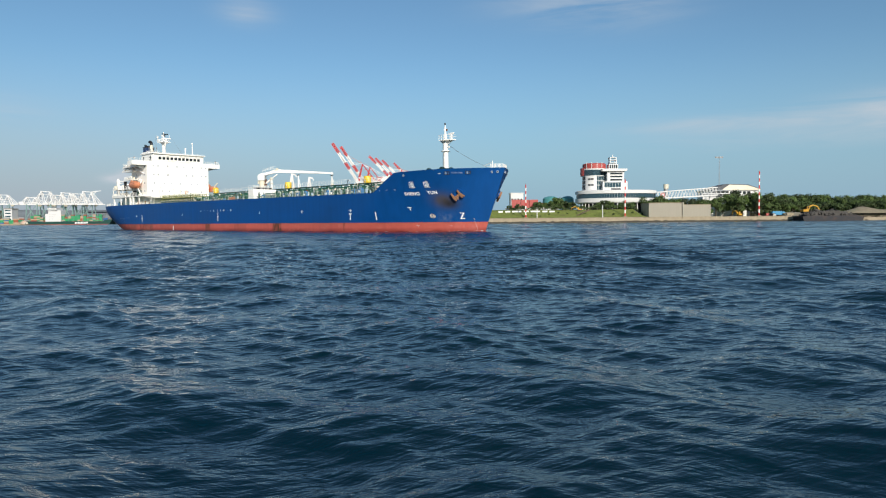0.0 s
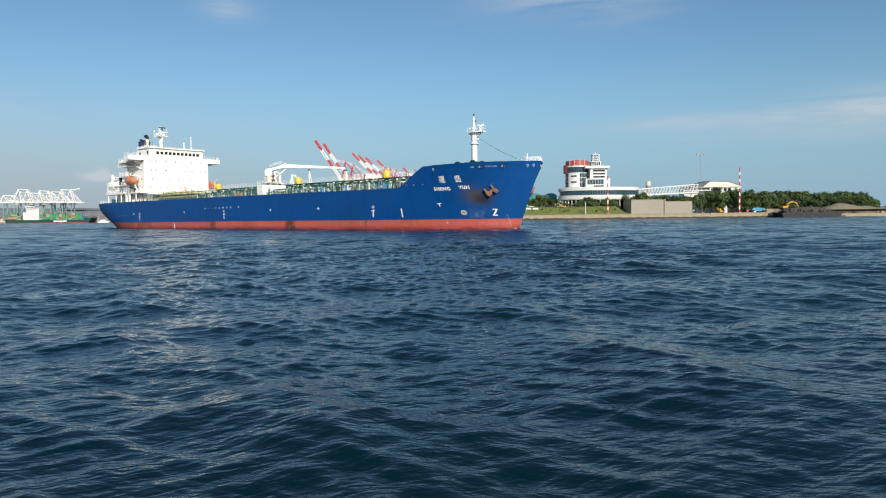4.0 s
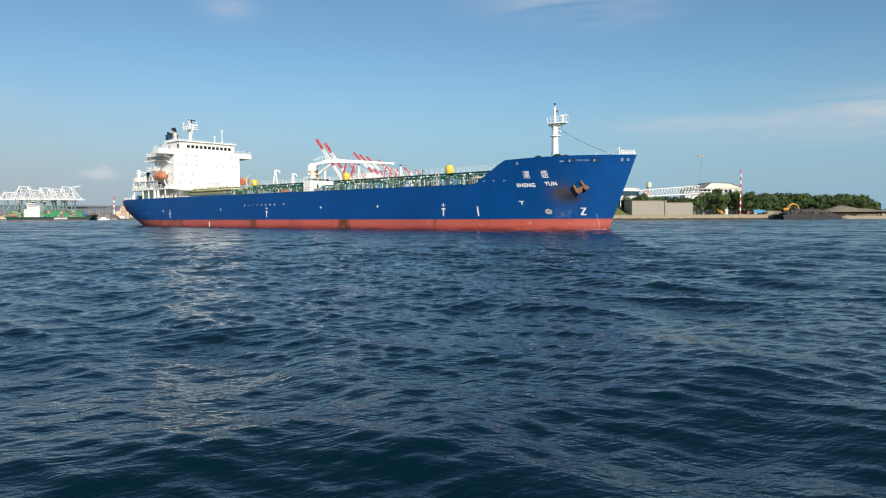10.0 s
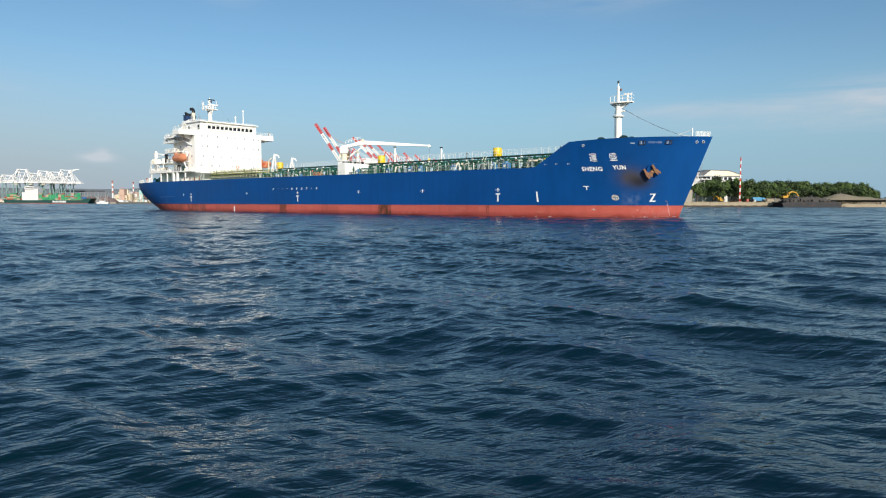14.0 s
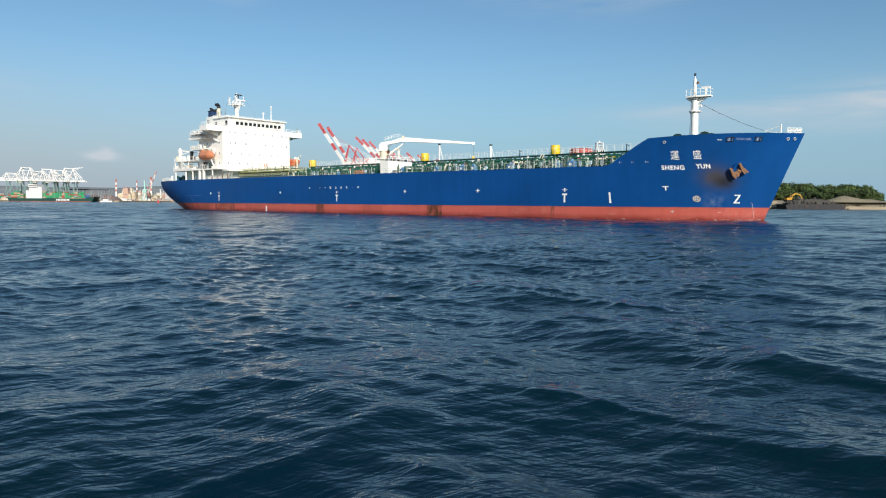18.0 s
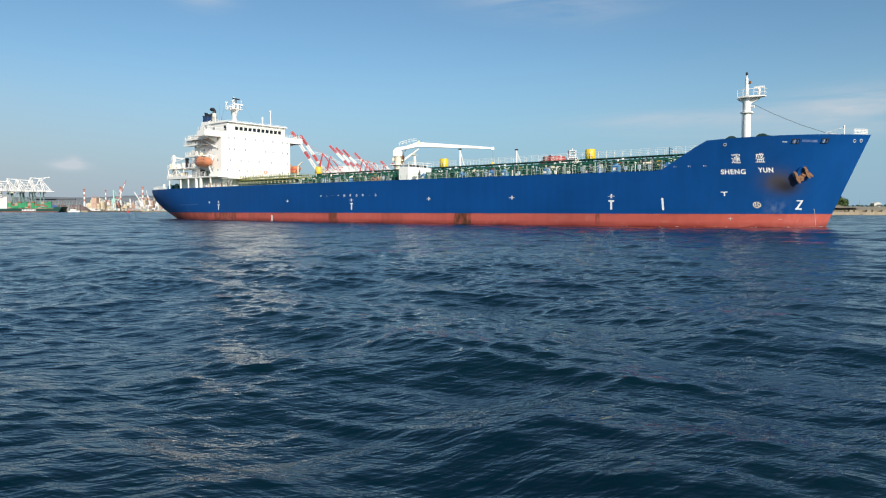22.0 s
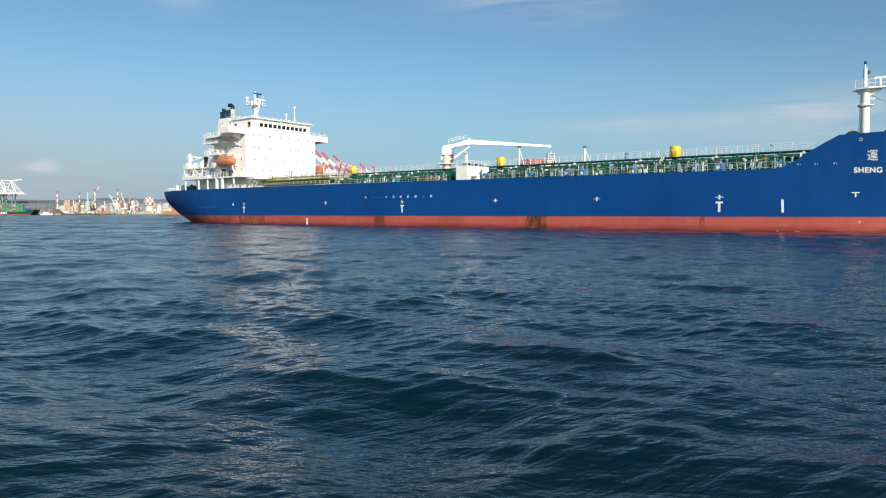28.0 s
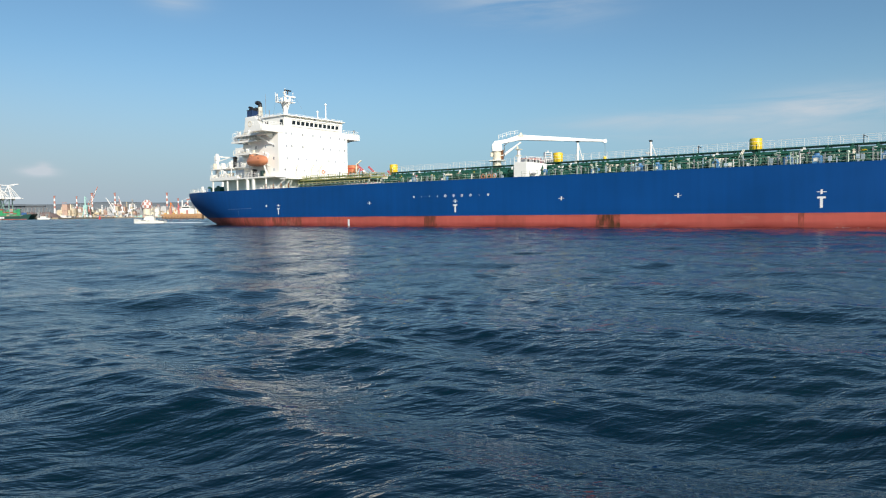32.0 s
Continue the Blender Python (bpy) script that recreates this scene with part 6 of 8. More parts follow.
# ---- traffic control building ----
def build_control_tower():
    Y = 482.0
    t = thing("control_tower", "white port control building with a glazed drum and round podium", "building", pose(bx(14.35, Y), Y, 0))
    cx = bx(14.35, Y)
    z = lambda el: bz(14.35, el, Y)
    g = 6.0
    # podium
    rx, px = (bx(17.56, Y) - bx(11.15, Y)) / 2, (bx(17.56, Y) + bx(11.15, Y)) / 2 - cx
    zs = z(1.30), z(1.66), z(2.03), z(2.31)
    pod = part("podium", Shape().lathe([(rx * 0.86, g), (rx * 0.86, zs[0]), (rx * 0.985, zs[0]), (rx, zs[0] + 0.4), (rx, zs[1]), (rx * 0.965, zs[1] + 0.05), (rx * 0.965, zs[2]), (rx, zs[2] + 0.05), (rx, zs[3] - 0.4), (rx * 0.97, zs[3]), (0.01, zs[3])], px, 0, 72, 0.7), BUILDWHITE, t, "white round podium", smooth=True)
    for i in range(48):
        a = math.pi + math.pi * (i + 0.5) / 48
        pane = Shape().box(-rx * 0.028, rx * 0.028, -0.12, 0.12, zs[1] + 0.1, zs[2] - 0.05)
        part("window", pane, BLUEGLASS, pod, at=pose(px + rx * 0.972 * math.cos(a), rx * 0.7 * 0.972 * math.sin(a), 0, 0, 0, math.degrees(math.atan2(0.7 * math.cos(a), -math.sin(a) * 1.0)) * 1.0))
    # recessed ground floor between columns; dark panes stand in for the shade under the podium
    for i in range(24):
        a = math.pi + math.pi * (i + 0.5) / 24
        turn = math.degrees(math.atan2(0.7 * math.cos(a), -math.sin(a)))
        part("ground_window", Shape().box(-rx * 0.05, rx * 0.05, -0.12, 0.12, g + 0.6, zs[0] - 0.25), DARKGLASS, pod, at=pose(px + rx * 0.866 * math.cos(a), rx * 0.7 * 0.866 * math.sin(a), 0, 0, 0, turn))
        b = a + math.pi / 48
        part("column", Shape().cyl((0, 0, g), (0, 0, zs[0] + 0.1), 0.32, 0.32, 10), BUILDWHITE, pod, at=pose(px + rx * 0.95 * math.cos(b), rx * 0.7 * 0.95 * math.sin(b), 0), smooth=True)
    # drum
    dx, dr = bx(12.75, Y) - cx, 0.5 * (bx(13.7, Y) - bx(11.8, Y))
    part("drum", Shape().lathe([(dr, zs[3] - 0.2), (dr, z(3.55)), (dr * 0.99, z(3.56)), (dr * 0.99, z(4.0)), (dr * 1.02, z(4.02)), (dr * 1.02, z(4.12)), (0.01, z(4.12))], dx, 3, 48), BUILDWHITE, t, "round white tower drum", smooth=True)
    for i in range(30):
        a = math.pi * (0.98 + 1.05 * i / 30)
        a2 = a + math.pi * 1.05 / 30 * 0.9
        part("window", Shape().add([(dx + dr * 1.012 * math.cos(q), 3 + dr * 1.012 * math.sin(q), zz) for q in (a, a2) for zz in (z(3.56), z(4.02))], [(0, 2, 3, 1)]), BLUEGLASS, t)
    for i in range(9):
        a = math.pi * (1.5 + 0.42 * i / 9)
        a2 = a + math.pi * 0.42 / 9 * 0.86
        for e0, e1 in ((2.38, 2.75), (2.79, 3.12), (3.16, 3.5)):
            part("window", Shape().add([(dx + dr * 1.012 * math.cos(q), 3 + dr * 1.012 * math.sin(q), zz) for q in (a, a2) for zz in (z(e0), z(e1))], [(0, 2, 3, 1)]), BLUEGLASS, t)
    for i in range(6):
        a = math.pi * (0.98 + 0.2 * i / 6)
        a2 = a + math.pi * 0.2 / 6 * 0.8
        for e0, e1 in ((2.4, 2.8), (2.86, 3.14), (3.2, 3.5)):
            part("window", Shape().add([(dx + dr * 1.012 * math.cos(q), 3 + dr * 1.012 * math.sin(q), zz) for q in (a, a2) for zz in (z(e0), z(e1))], [(0, 2, 3, 1)]), DARKGLASS, t)
    for e in (2.72, 3.2):
        for a in (1.3, 1.38):
            part("window", Shape().box(-0.9, 0.9, -0.1, 0.1, z(e), z(e) + 1.1), DARKGLASS, t, at=pose(dx + dr * 1.0 * math.cos(math.pi * a), 3 + dr * math.sin(math.pi * a), 0, 0, 0, math.degrees(math.pi * a) + 90))
    part("red_band", Shape().lathe([(dr * 0.98, z(4.1)), (dr * 0.98, z(4.5)), (dr * 0.9, z(4.56)), (0.01, z(4.56))], dx, 3, 40), REDPANEL, t, "red roof band")
    part("red_shoulder", Shape().lathe([(dr * 0.7, z(3.55)), (dr * 0.7, z(4.2)), (0.01, z(4.2))], dx - dr * 0.45, 4.0, 24), REDPANEL, t, "red side bay")
    for i in range(4):
        a = math.pi * (1.22 + i / 7)
        part("fin", Shape().bar((dx + dr * math.cos(a), 3 + dr * math.sin(a), z(4.1)), (dx + dr * math.cos(a), 3 + dr * math.sin(a), z(4.62)), 0.3), BUILDWHITE, t)
    # stepped white block
    b = lambda az: bx(az, Y - 8) - cx
    part("block", Shape().box(b(13.35), b(15.32), -9, 8, zs[3] - 0.3, z(3.02)), BUILDWHITE, t, "white stepped block", bevel=0.15)
    part("block", Shape().box(b(13.75), b(15.1), -7.5, 8, z(3.02), z(3.86)), BUILDWHITE, t, "white upper block", bevel=0.15)
    part("roof_slab", Shape().box(b(13.3), b(15.28), -9.5, 9, z(3.86), z(4.05)), BUILDWHITE, t, "projecting white roof slab", bevel=0.1)
    for e in (3.1, 3.36, 3.6):
        part("window", Shape().box(b(13.98), b(14.95), -7.6, -7.4, z(e), z(e) + 1.15), DARKGLASS, t)
    for k in range(6):
        part("window", Shape().box(b(13.48) + k * 1.95, b(13.48) + k * 1.95 + 1.75, -9.12, -8.95, z(2.55), z(2.95)), BLUEGLASS, t)
    part("window", Shape().box(b(14.0), b(14.8), -9.12, -8.95, z(2.35), z(2.47)), DARKGLASS, t)
    # turret
    part("turret", Shape().box(b(13.98), b(14.72), -4, 3, z(4.05), z(4.46)), BUILDWHITE, t, "white lattice turret")
    for k in range(4):
        part("turret_opening", Shape().box(b(14.03) + k * 1.5, b(14.03) + k * 1.5 + 1.0, -4.1, -3.9, z(4.12), z(4.40)), DARKGLASS, t)
    top = Shape()
    for xx in (b(14.1), b(14.6)):
        for yy in (-3, 1.5):
            top.bar((xx, yy, z(4.5)), (xx * 0.98 + 0.02 * b(14.35), yy, z(5.0)), 0.5)
    for e in (4.55, 4.78, 4.98):
        top.box(b(14.06), b(14.64), -3.3, 1.8, z(e), z(e) + 0.4)
    part("turret_frame", top, BUILDWHITE, t)
    part("spire", Shape().cyl((b(14.35), -1, z(4.98)), (b(14.35), -1, z(5.22)), 0.8, 0.2, 8), BUILDWHITE, t)


build_control_tower()


def striped_pole(az, y, el, base, bands):
    x, z1 = bx(az, y), bz(az, el, y)
    p = thing("striped_pole", "tall pole painted in red and white bands at the water's edge", "pole", pose(x, y, base), "striped leading poles")
    h = (z1 - base) / bands
    rad = 0.44
    part("foot", Shape().box(-1.1, 1.1, -1.1, 1.1, -0.3, 0.5), CONCRETE, p)
    for i in range(bands):
        part("band", Shape().cyl((0, 0, h * i), (0, 0, h * (i + 1)), rad * (1 - 0.2 * i / bands), rad * (1 - 0.2 * (i + 1) / bands), 10), (RED, WHITE)[i % 2], p, smooth=True)
    part("lamp", Shape().cyl((0, 0, z1 - base), (0, 0, z1 - base + 0.8), 0.35, 0.2, 8), STEEL, p)


striped_pole(25.18, QY + 2, 3.55, 3.2, 13)
striped_pole(7.03, QY + 5, 2.95, 3.3, 11)
striped_pole(15.16, QY + 6, 3.2, 3.6, 11)
for az, el in ((7.97, 0.9), (13.36, 1.12)):
    y = QY + 5
    z0 = ground_height(bx(az, y), y)
    p = thing("marker_post", "short white post on the grass bank", "post", pose(bx(az, y), y, z0), "white posts on the bank")
    part("shaft", Shape().cyl((0, 0, -0.3), (0, 0, bz(az, el, y) - z0), 0.3, 0.25, 8), BUILDWHITE, p, smooth=True)
    part("cap", Shape().cyl((0, 0, bz(az, el, y) - z0), (0, 0, bz(az, el, y) - z0 + 0.4), 0.42, 0.42, 8), STEEL, p)


# grey sheds
def build_shed(a0, a1, el0, el1, y, depth):
    x0, x1 = bx(a0, y), bx(a1, y)
    z0, z1 = 3.0, bz((a0 + a1) / 2, el1, y)
    s = thing("shed", "windowless grey clad shed on the quay", "shed", pose((x0 + x1) / 2, y, z0), "grey sheds on the quay")
    w, h = (x1 - x0) / 2, z1 - z0
    part("body", Shape().box(-w, w, 0.25, depth, -0.4, h), GREYWALL, s)
    rows = max(6, round((h - 0.6) / 0.9))
    step = (h - 0.65) / rows
    panel = Shape().box(-w, w, 0, 0.25, 0.03, step - 0.03).mesh("wall_course", GREYWALL)
    for i in range(rows):
        part("wall_course", panel, None, s, at=(0, 0.02 * (i % 2), 0.3 + i * step))
    part("parapet", Shape().box(-w - 0.15, w + 0.15, -0.15, depth + 0.1, h - 0.3, h + 0.15), CONCRETE, s)
    part("plinth", Shape().box(-w - 0.1, w + 0.1, -0.1, depth, -0.5, 0.32), CONCRETE, s)


build_shed(17.03, 19.62, 0.24, 1.26, QY + 8, 17)
build_shed(19.68, 21.72, 0.2, 1.08, QY + 9, 9)
single("wall_post", Shape().box(-0.4, 0.4, -0.4, 0.4, 0, bz(19.65, 1.3, QY + 7.5) - 3), GREYWALL, "grey post between the sheds", "post", pose(bx(19.65, QY + 7.5), QY + 7.5, 3))
single("stone_step", Shape().prism([(-6, 0), (-5.2, 0), (6, 4.6), (6, 5.2), (5.2, 5.2)], "y", -0.5, 0.5), BARK, "brown stair up the bank", "stair", pose(bx(11.5, QY + 12), QY + 9, 3.4))


STEELDARK = material("dark_sheet_roof", (0.07, 0.075, 0.085), 0.6, vary=0.2)


# white truss gangway and hall
def build_hall():
    Y = 500.0
    x0, x1 = bx(21.7, Y), bx(25.15, Y)
    h = thing("terminal_hall", "white hall with a low pitched roof behind trees", "building", pose((x0 + x1) / 2, Y, 0))
    w = (x1 - x0) / 2
    zt, zr, zb = bz(23.4, 2.2, Y), bz(23.4, 2.6, Y), 3.0
    part("wall", Shape().box(-w, w, 0, 26, zb, zt), BUILDWHITE, h, "white hall wall")
    part("roof", Shape().prism([(-w - 1, zt), (-w * 0.35, zr), (w * 0.5, zr - 0.5), (w + 1, zt + 0.2), (w + 1, zt - 0.4), (-w - 1, zt - 0.5)], "y", -1.2, 27), CREAM, h, "pale roof")
    for i in range(9):
        part("window", Shape().box(-w + 1.5 + i * 3.2, -w + 3.8 + i * 3.2, -0.12, 0.1, zt - 3.4, zt - 1.2), DARKGLASS, h)
    part("dark_roof", Shape().prism([(-w - 1.2, zt - 0.3), (-w * 0.42, zr + 0.35), (-w * 0.25, zr + 0.1), (-w * 0.55, zt - 0.1)], "y", -1.4, 12), STEELDARK, h, "dark sheet over the hall's end")
    part("roof_edge", Shape().bar((-w * 0.4, -1.3, zr + 0.2), (w * 0.5, -1.3, zr - 0.25), 0.35).bar((w * 0.5, -1.3, zr - 0.25), (w + 1, -1.3, zt + 0.3), 0.35), STEELDARK, h)
    part("terrace", Shape().box(-w * 1.5, w * 0.3, -8, 0, zb, zt - 5.5), BUILDWHITE, h, "white terrace below the hall", bevel=0.1)
    part("terrace_roof", Shape().box(-w * 1.55, w * 0.1, -8.5, 0, zt - 3.4, zt - 2.8), BUILDWHITE, h)
    for i in range(9):
        part("terrace_post", Shape().bar((-w * 1.5 + i * 2.9, -8.2, zt - 5.5), (-w * 1.5 + i * 2.9, -8.2, zt - 3.3), 0.3), BUILDWHITE, h)
    part("gallery", Shape().box(-w * 1.02, -w * 0.25, -3.0, 0, zt - 0.8, zt - 0.2), STEEL, h)
    Y2 = 470.0
    b = thing("truss_bridge", "long white lattice gangway on piers", "bridge", pose(0, Y2, 0))
    a = [bx(v, Y2) for v in (17.6, 22.2)]
    zl, zh = (bz(18.5, 1.6, Y2), bz(18.5, 2.12, Y2)), (bz(21.9, 1.78, Y2), bz(21.9, 2.42, Y2))
    n = 20
    for k in (0, 1):
        part("chord", Shape().bar((a[0], 0, zl[k]), (a[1], 0, zh[k]), 0.6).bar((a[0], 4, zl[k]), (a[1], 4, zh[k]), 0.6), BUILDWHITE, b)
    part("deck", Shape().bar((a[0], 2, zl[0] + 0.2), (a[1], 2, zh[0] + 0.2), 4.4, 0.7), BUILDWHITE, b)
    for i in range(n):
        u, u2 = i / n, (i + 1) / n
        p = lambda q, k: (a[0] + (a[1] - a[0]) * q, 0, (zl[k] + (zh[k] - zl[k]) * q))
        part("lattice", Shape().bar(p(u, 0), p((u + u2) / 2, 1), 0.3).bar(p((u + u2) / 2, 1), p(u2, 0), 0.3), BUILDWHITE, b)
    for u in (0.05, 0.45, 0.9):
        part("pier", Shape().bar((a[0] + (a[1] - a[0]) * u, 2, 2.5), (a[0] + (a[1] - a[0]) * u, 2, zl[0] + (zh[0] - zl[0]) * u), 1.0), BUILDWHITE, b)


build_hall()
lm = thing("lamp_mast", "tall slim floodlight mast with a ring of lamps", "lamp", pose(bx(22.3, 478), 478, 3))
lt = bz(22.3, 4.72, 478) - 3
part("mast", Shape().cyl((0, 0, 0), (0, 0, lt), 0.2, 0.12, 10), STEEL, lm, smooth=True)
part("mast", Shape().cyl((0.9, 0, 0), (0.5, 0, lt), 0.12, 0.08, 8), STEEL, lm, smooth=True)
part("lamp_ring", Shape().box(-2.6, 2.6, -0.3, 0.3, lt - 0.3, lt), STEEL, lm)
for i in range(6):
    part("lamp_head", Shape().box(-0.35, 0.35, -0.5, 0.3, 0, 0.8), STEEL, lm, at=(-2.4 + i * 0.96, 0, lt))
PINKRED = material("faded_sign_red", (0.5, 0.22, 0.2), 0.6, vary=0.25)
sk = thing("round_sign", "round red and white board beside the bridge", "sign", pose(bx(18.1, 468), 468, bz(18.1, 1.9, 468)))
part("board", Shape().cyl((0, 0, 0), (0, 0.3, 0), 1.7, seg=20), PINKRED, sk)
part("board_post", Shape().bar((0, 0.3, -12), (0, 0.3, 0), 0.4), STEEL, sk)
part("board_field", Shape().cyl((0, -0.05, 0), (0, 0, 0), 0.7, seg=20), BUILDWHITE, sk)
dt = thing("round_tower", "small grey tower behind the sheds", "tower", pose(bx(18.35, 520), 520, 3))
part("shaft", Shape().cyl((0, 0, 0), (0, 0, bz(18.35, 2.4, 520) - 3), 2.0, 1.7, 14), STEEL, dt, smooth=True)
part("head", Shape().cyl((0, 0, bz(18.35, 2.4, 520) - 3), (0, 0, bz(18.35, 2.75, 520) - 3), 1.9, 1.9, 14), CREAM, dt, smooth=True)

# stores left of the tower
wb = thing("store_building", "white flat-roofed store behind the bank", "building", pose(bx(6.3, 490), 490, 8))
part("wall", Shape().box(-4.6, 4.6, 0, 12, -2, bz(6.4, 2.2, 490) - 8), BUILDWHITE, wb)
part("parapet", Shape().box(-4.9, 4.9, -0.4, 12.4, bz(6.4, 2.2, 490) - 8, bz(6.4, 2.28, 490) - 8), BUILDWHITE, wb)
for k in range(4):
    part("window", Shape().box(-4.2 + k * 2.2, -2.8 + k * 2.2, -0.1, 0.1, 8, 9.6), DARKGLASS, wb)
for az, levels in ((6.2, 3), (6.95, 3), (7.7, 3), (8.4, 2)):
    for k in range(levels):
        c = thing("container", "rust red shipping container", "container", pose(bx(az, 474), 474, ground_height(bx(az, 474), 474) - 0.2 + 2.62 * k), "stacked red containers")
        part("body", Shape().box(-3.0, 3.0, 0, 2.4, 0, 2.6), REDPANEL, c)
        rib = Shape().box(-0.12, 0.12, -0.09, 0.0, 0.15, 2.45).mesh("rib", REDPANEL)
        for q in range(9):
            part("rib", rib, None, c, at=(-2.7 + q * 0.675, 0, 0))
bw_ = thing("boundary_wall", "low white wall along the top of the bank", "wall", pose(0, 456, 8.6))
for q in range(14):
    x = bx(5.3, 456) + q * 2.6
    part("wall_panel", Shape().box(x, x + 2.45, 0, 0.3, 0, 1.5), BUILDWHITE, bw_)
    part("wall_pier", Shape().box(x - 0.2, x + 0.1, -0.1, 0.4, 0, 1.8), BUILDWHITE, bw_)
for az0, az1, el in ((8.45, 9.75, 1.95), (10.0, 11.0, 1.95)):
    y = 515
    rad = (bx(az1, y) - bx(az0, y)) / 2
    z1 = bz(az0, el, y)
    t = thing("storage_tank", "teal storage tank with a domed roof", "tank", pose(bx((az0 + az1) / 2, y), y, 5), "teal tanks")
    part("shell", Shape().cyl((0, 0, 0), (0, 0, z1 - 7.2), rad, seg=30), TEAL, t, smooth=True)
    part("roof", Shape().lathe([(rad * 1.02, z1 - 7.3), (rad * 0.8, z1 - 5.9), (rad * 0.4, z1 - 5.2), (0.01, z1 - 5)], 0, 0, 30), TEAL, t, smooth=True)


DIGGER = material("digger_paint", (0.52, 0.27, 0.02), 0.5, vary=0.15, dirt=(0.25, 0.14, 0.04), dirt_much=0.4)


def build_excavator(az, y, z, turn, size=1.0):
    e = thing("excavator", "yellow tracked excavator at work on the quay", "excavator", pose(bx(az, y), y, z, 0, 0, turn), "yellow excavators")
    for k in (-1.2, 1.2):
        part("track", Shape().prism([(-2.2, 0.2), (-1.8, 0), (1.8, 0), (2.2, 0.2), (2.2, 0.75), (1.8, 0.95), (-1.8, 0.95), (-2.2, 0.75)], "y", k - 0.35, k + 0.35), BLACK, e)
    part("body", Shape().box(-2.4, 1.0, -1.4, 1.4, 1.0, 2.3), DIGGER, e, bevel=0.12)
    part("cab", Shape().prism([(0.0, 2.3), (1.6, 2.3), (1.5, 3.0), (1.1, 3.9), (0.1, 3.9)], "y", -1.4, -0.2), DIGGER, e, bevel=0.06)
    part("cab_window", Shape().box(0.25, 1.15, -1.45, -1.38, 2.8, 3.7), DARKGLASS, e)
    part("boom", Shape().bar((1.0, 0.3, 2.0), (2.6, 0.3, 4.0), 0.8).bar((2.6, 0.3, 4.0), (4.6, 0.3, 4.7), 0.75).bar((4.6, 0.3, 4.7), (7.2, 0.3, 4.0), 0.6), DIGGER, e)
    part("stick", Shape().bar((7.2, 0.3, 4.0), (8.6, 0.3, 1.9), 0.5), DIGGER, e)
    part("bucket", Shape().prism([(8.0, 1.9), (9.0, 2.0), (9.3, 1.0), (8.4, 0.6)], "y", -0.3, 0.9), BLACK, e)
    e.scale = (size, size, size)


build_excavator(23.75, QY + 14, 3.0, 100, 0.85)
build_excavator(28.35, QY - 11, 4.6, 8, 1.1)
build_excavator(11.45, 449.0, ground_height(bx(11.45, 449.0), 449.0) - 0.1, 175, 0.62)
for i in range(9):
    az, y = 4.9 + i * 0.52 + 0.06 * (i % 3), 447.0
    x = bx(az, y)
    single("road_barrier", Shape().prism([(-0.5, -0.4), (-0.25, 0.9), (0.25, 0.9), (0.5, -0.4)], "x", -1.5, 1.5 + 0.3 * (i % 3)), BUILDWHITE, "low white concrete barrier along the top of the bank", "barrier", pose(x, y, ground_height(x, y)), "white road barriers", bevel=0.05)
tr = thing("lorry", "blue lorry parked by the trees", "lorry", pose(bx(26.5, QY + 16), QY + 16, 3.0))
part("load_body", Shape().box(-4.2, 2.0, -1.2, 1.2, 1.0, 3.4), TRUCKBLUE, tr, bevel=0.08)
part("cab", Shape().prism([(2.2, 0.7), (4.3, 0.7), (4.3, 2.0), (3.9, 3.1), (2.2, 3.1)], "y", -1.15, 1.15), TRUCKBLUE, tr, bevel=0.08)
part("windscreen", Shape().box(4.15, 4.32, -1.0, 1.0, 2.05, 2.9), DARKGLASS, tr)
for x in (-3.2, -2.0, 3.2):
    for y in (-1.2, 1.2):
        part("wheel", Shape().cyl((x, y - 0.15, 0.5), (x, y + 0.15, 0.5), 0.5, seg=14), BLACK, tr)
for az, m, lab in ((25.9, REDPANEL, "dull red parked van"), (26.05, BUILDWHITE, "white van parked by trees"), (27.3, CONCRETE, "grey concrete block by the quay")):
    v = thing("van" if m is not CONCRETE else "concrete_block", lab, "van" if m is not CONCRETE else "block", pose(bx(az, QY + 12), QY + 12, 3.0))
    part("body", Shape().prism([(-2.4, 0.4), (2.3, 0.4), (2.3, 1.2), (1.6, 2.1), (-2.4, 2.1)], "y", -0.9, 0.9), m, v, bevel=0.06)
    if m is not CONCRETE:
        for x in (-1.5, 1.4):
            part("wheel", Shape().cyl((x, -0.95, 0.35), (x, 0.95, 0.35), 0.35, seg=12), BLACK, v)
        part("window", Shape().prism([(0.2, 1.25), (2.1, 1.25), (1.55, 1.95), (0.2, 1.95)], "y", -0.93, 0.93), DARKGLASS, v)

# barge with rubble, and rocks beyond
bg = thing("barge", "black steel barge heaped with dark rubble", "barge", pose(bx(29.8, QY - 14), QY - 14, 0))
bw = (bx(31.8, QY - 14) - bx(27.9, QY - 14)) / 2
part("hull", Shape().prism([(-bw, 2.7), (-bw + 1.2, -0.8), (bw - 1.2, -0.8), (bw, 2.4), (bw - 0.5, 2.6)], "y", -6, 6), BARGE, bg, bevel=0.1)
part("coaming", Shape().box(-bw + 2, bw - 2, -5.2, 5.2, 2.5, 3.1), BARGE, bg)
for k in range(9):
    part("hull_rib", Shape().box(-bw + 2.4 + k * 3.1, -bw + 2.65 + k * 3.1, -6.1, -5.95, 0.2, 2.5), BARGE, bg)


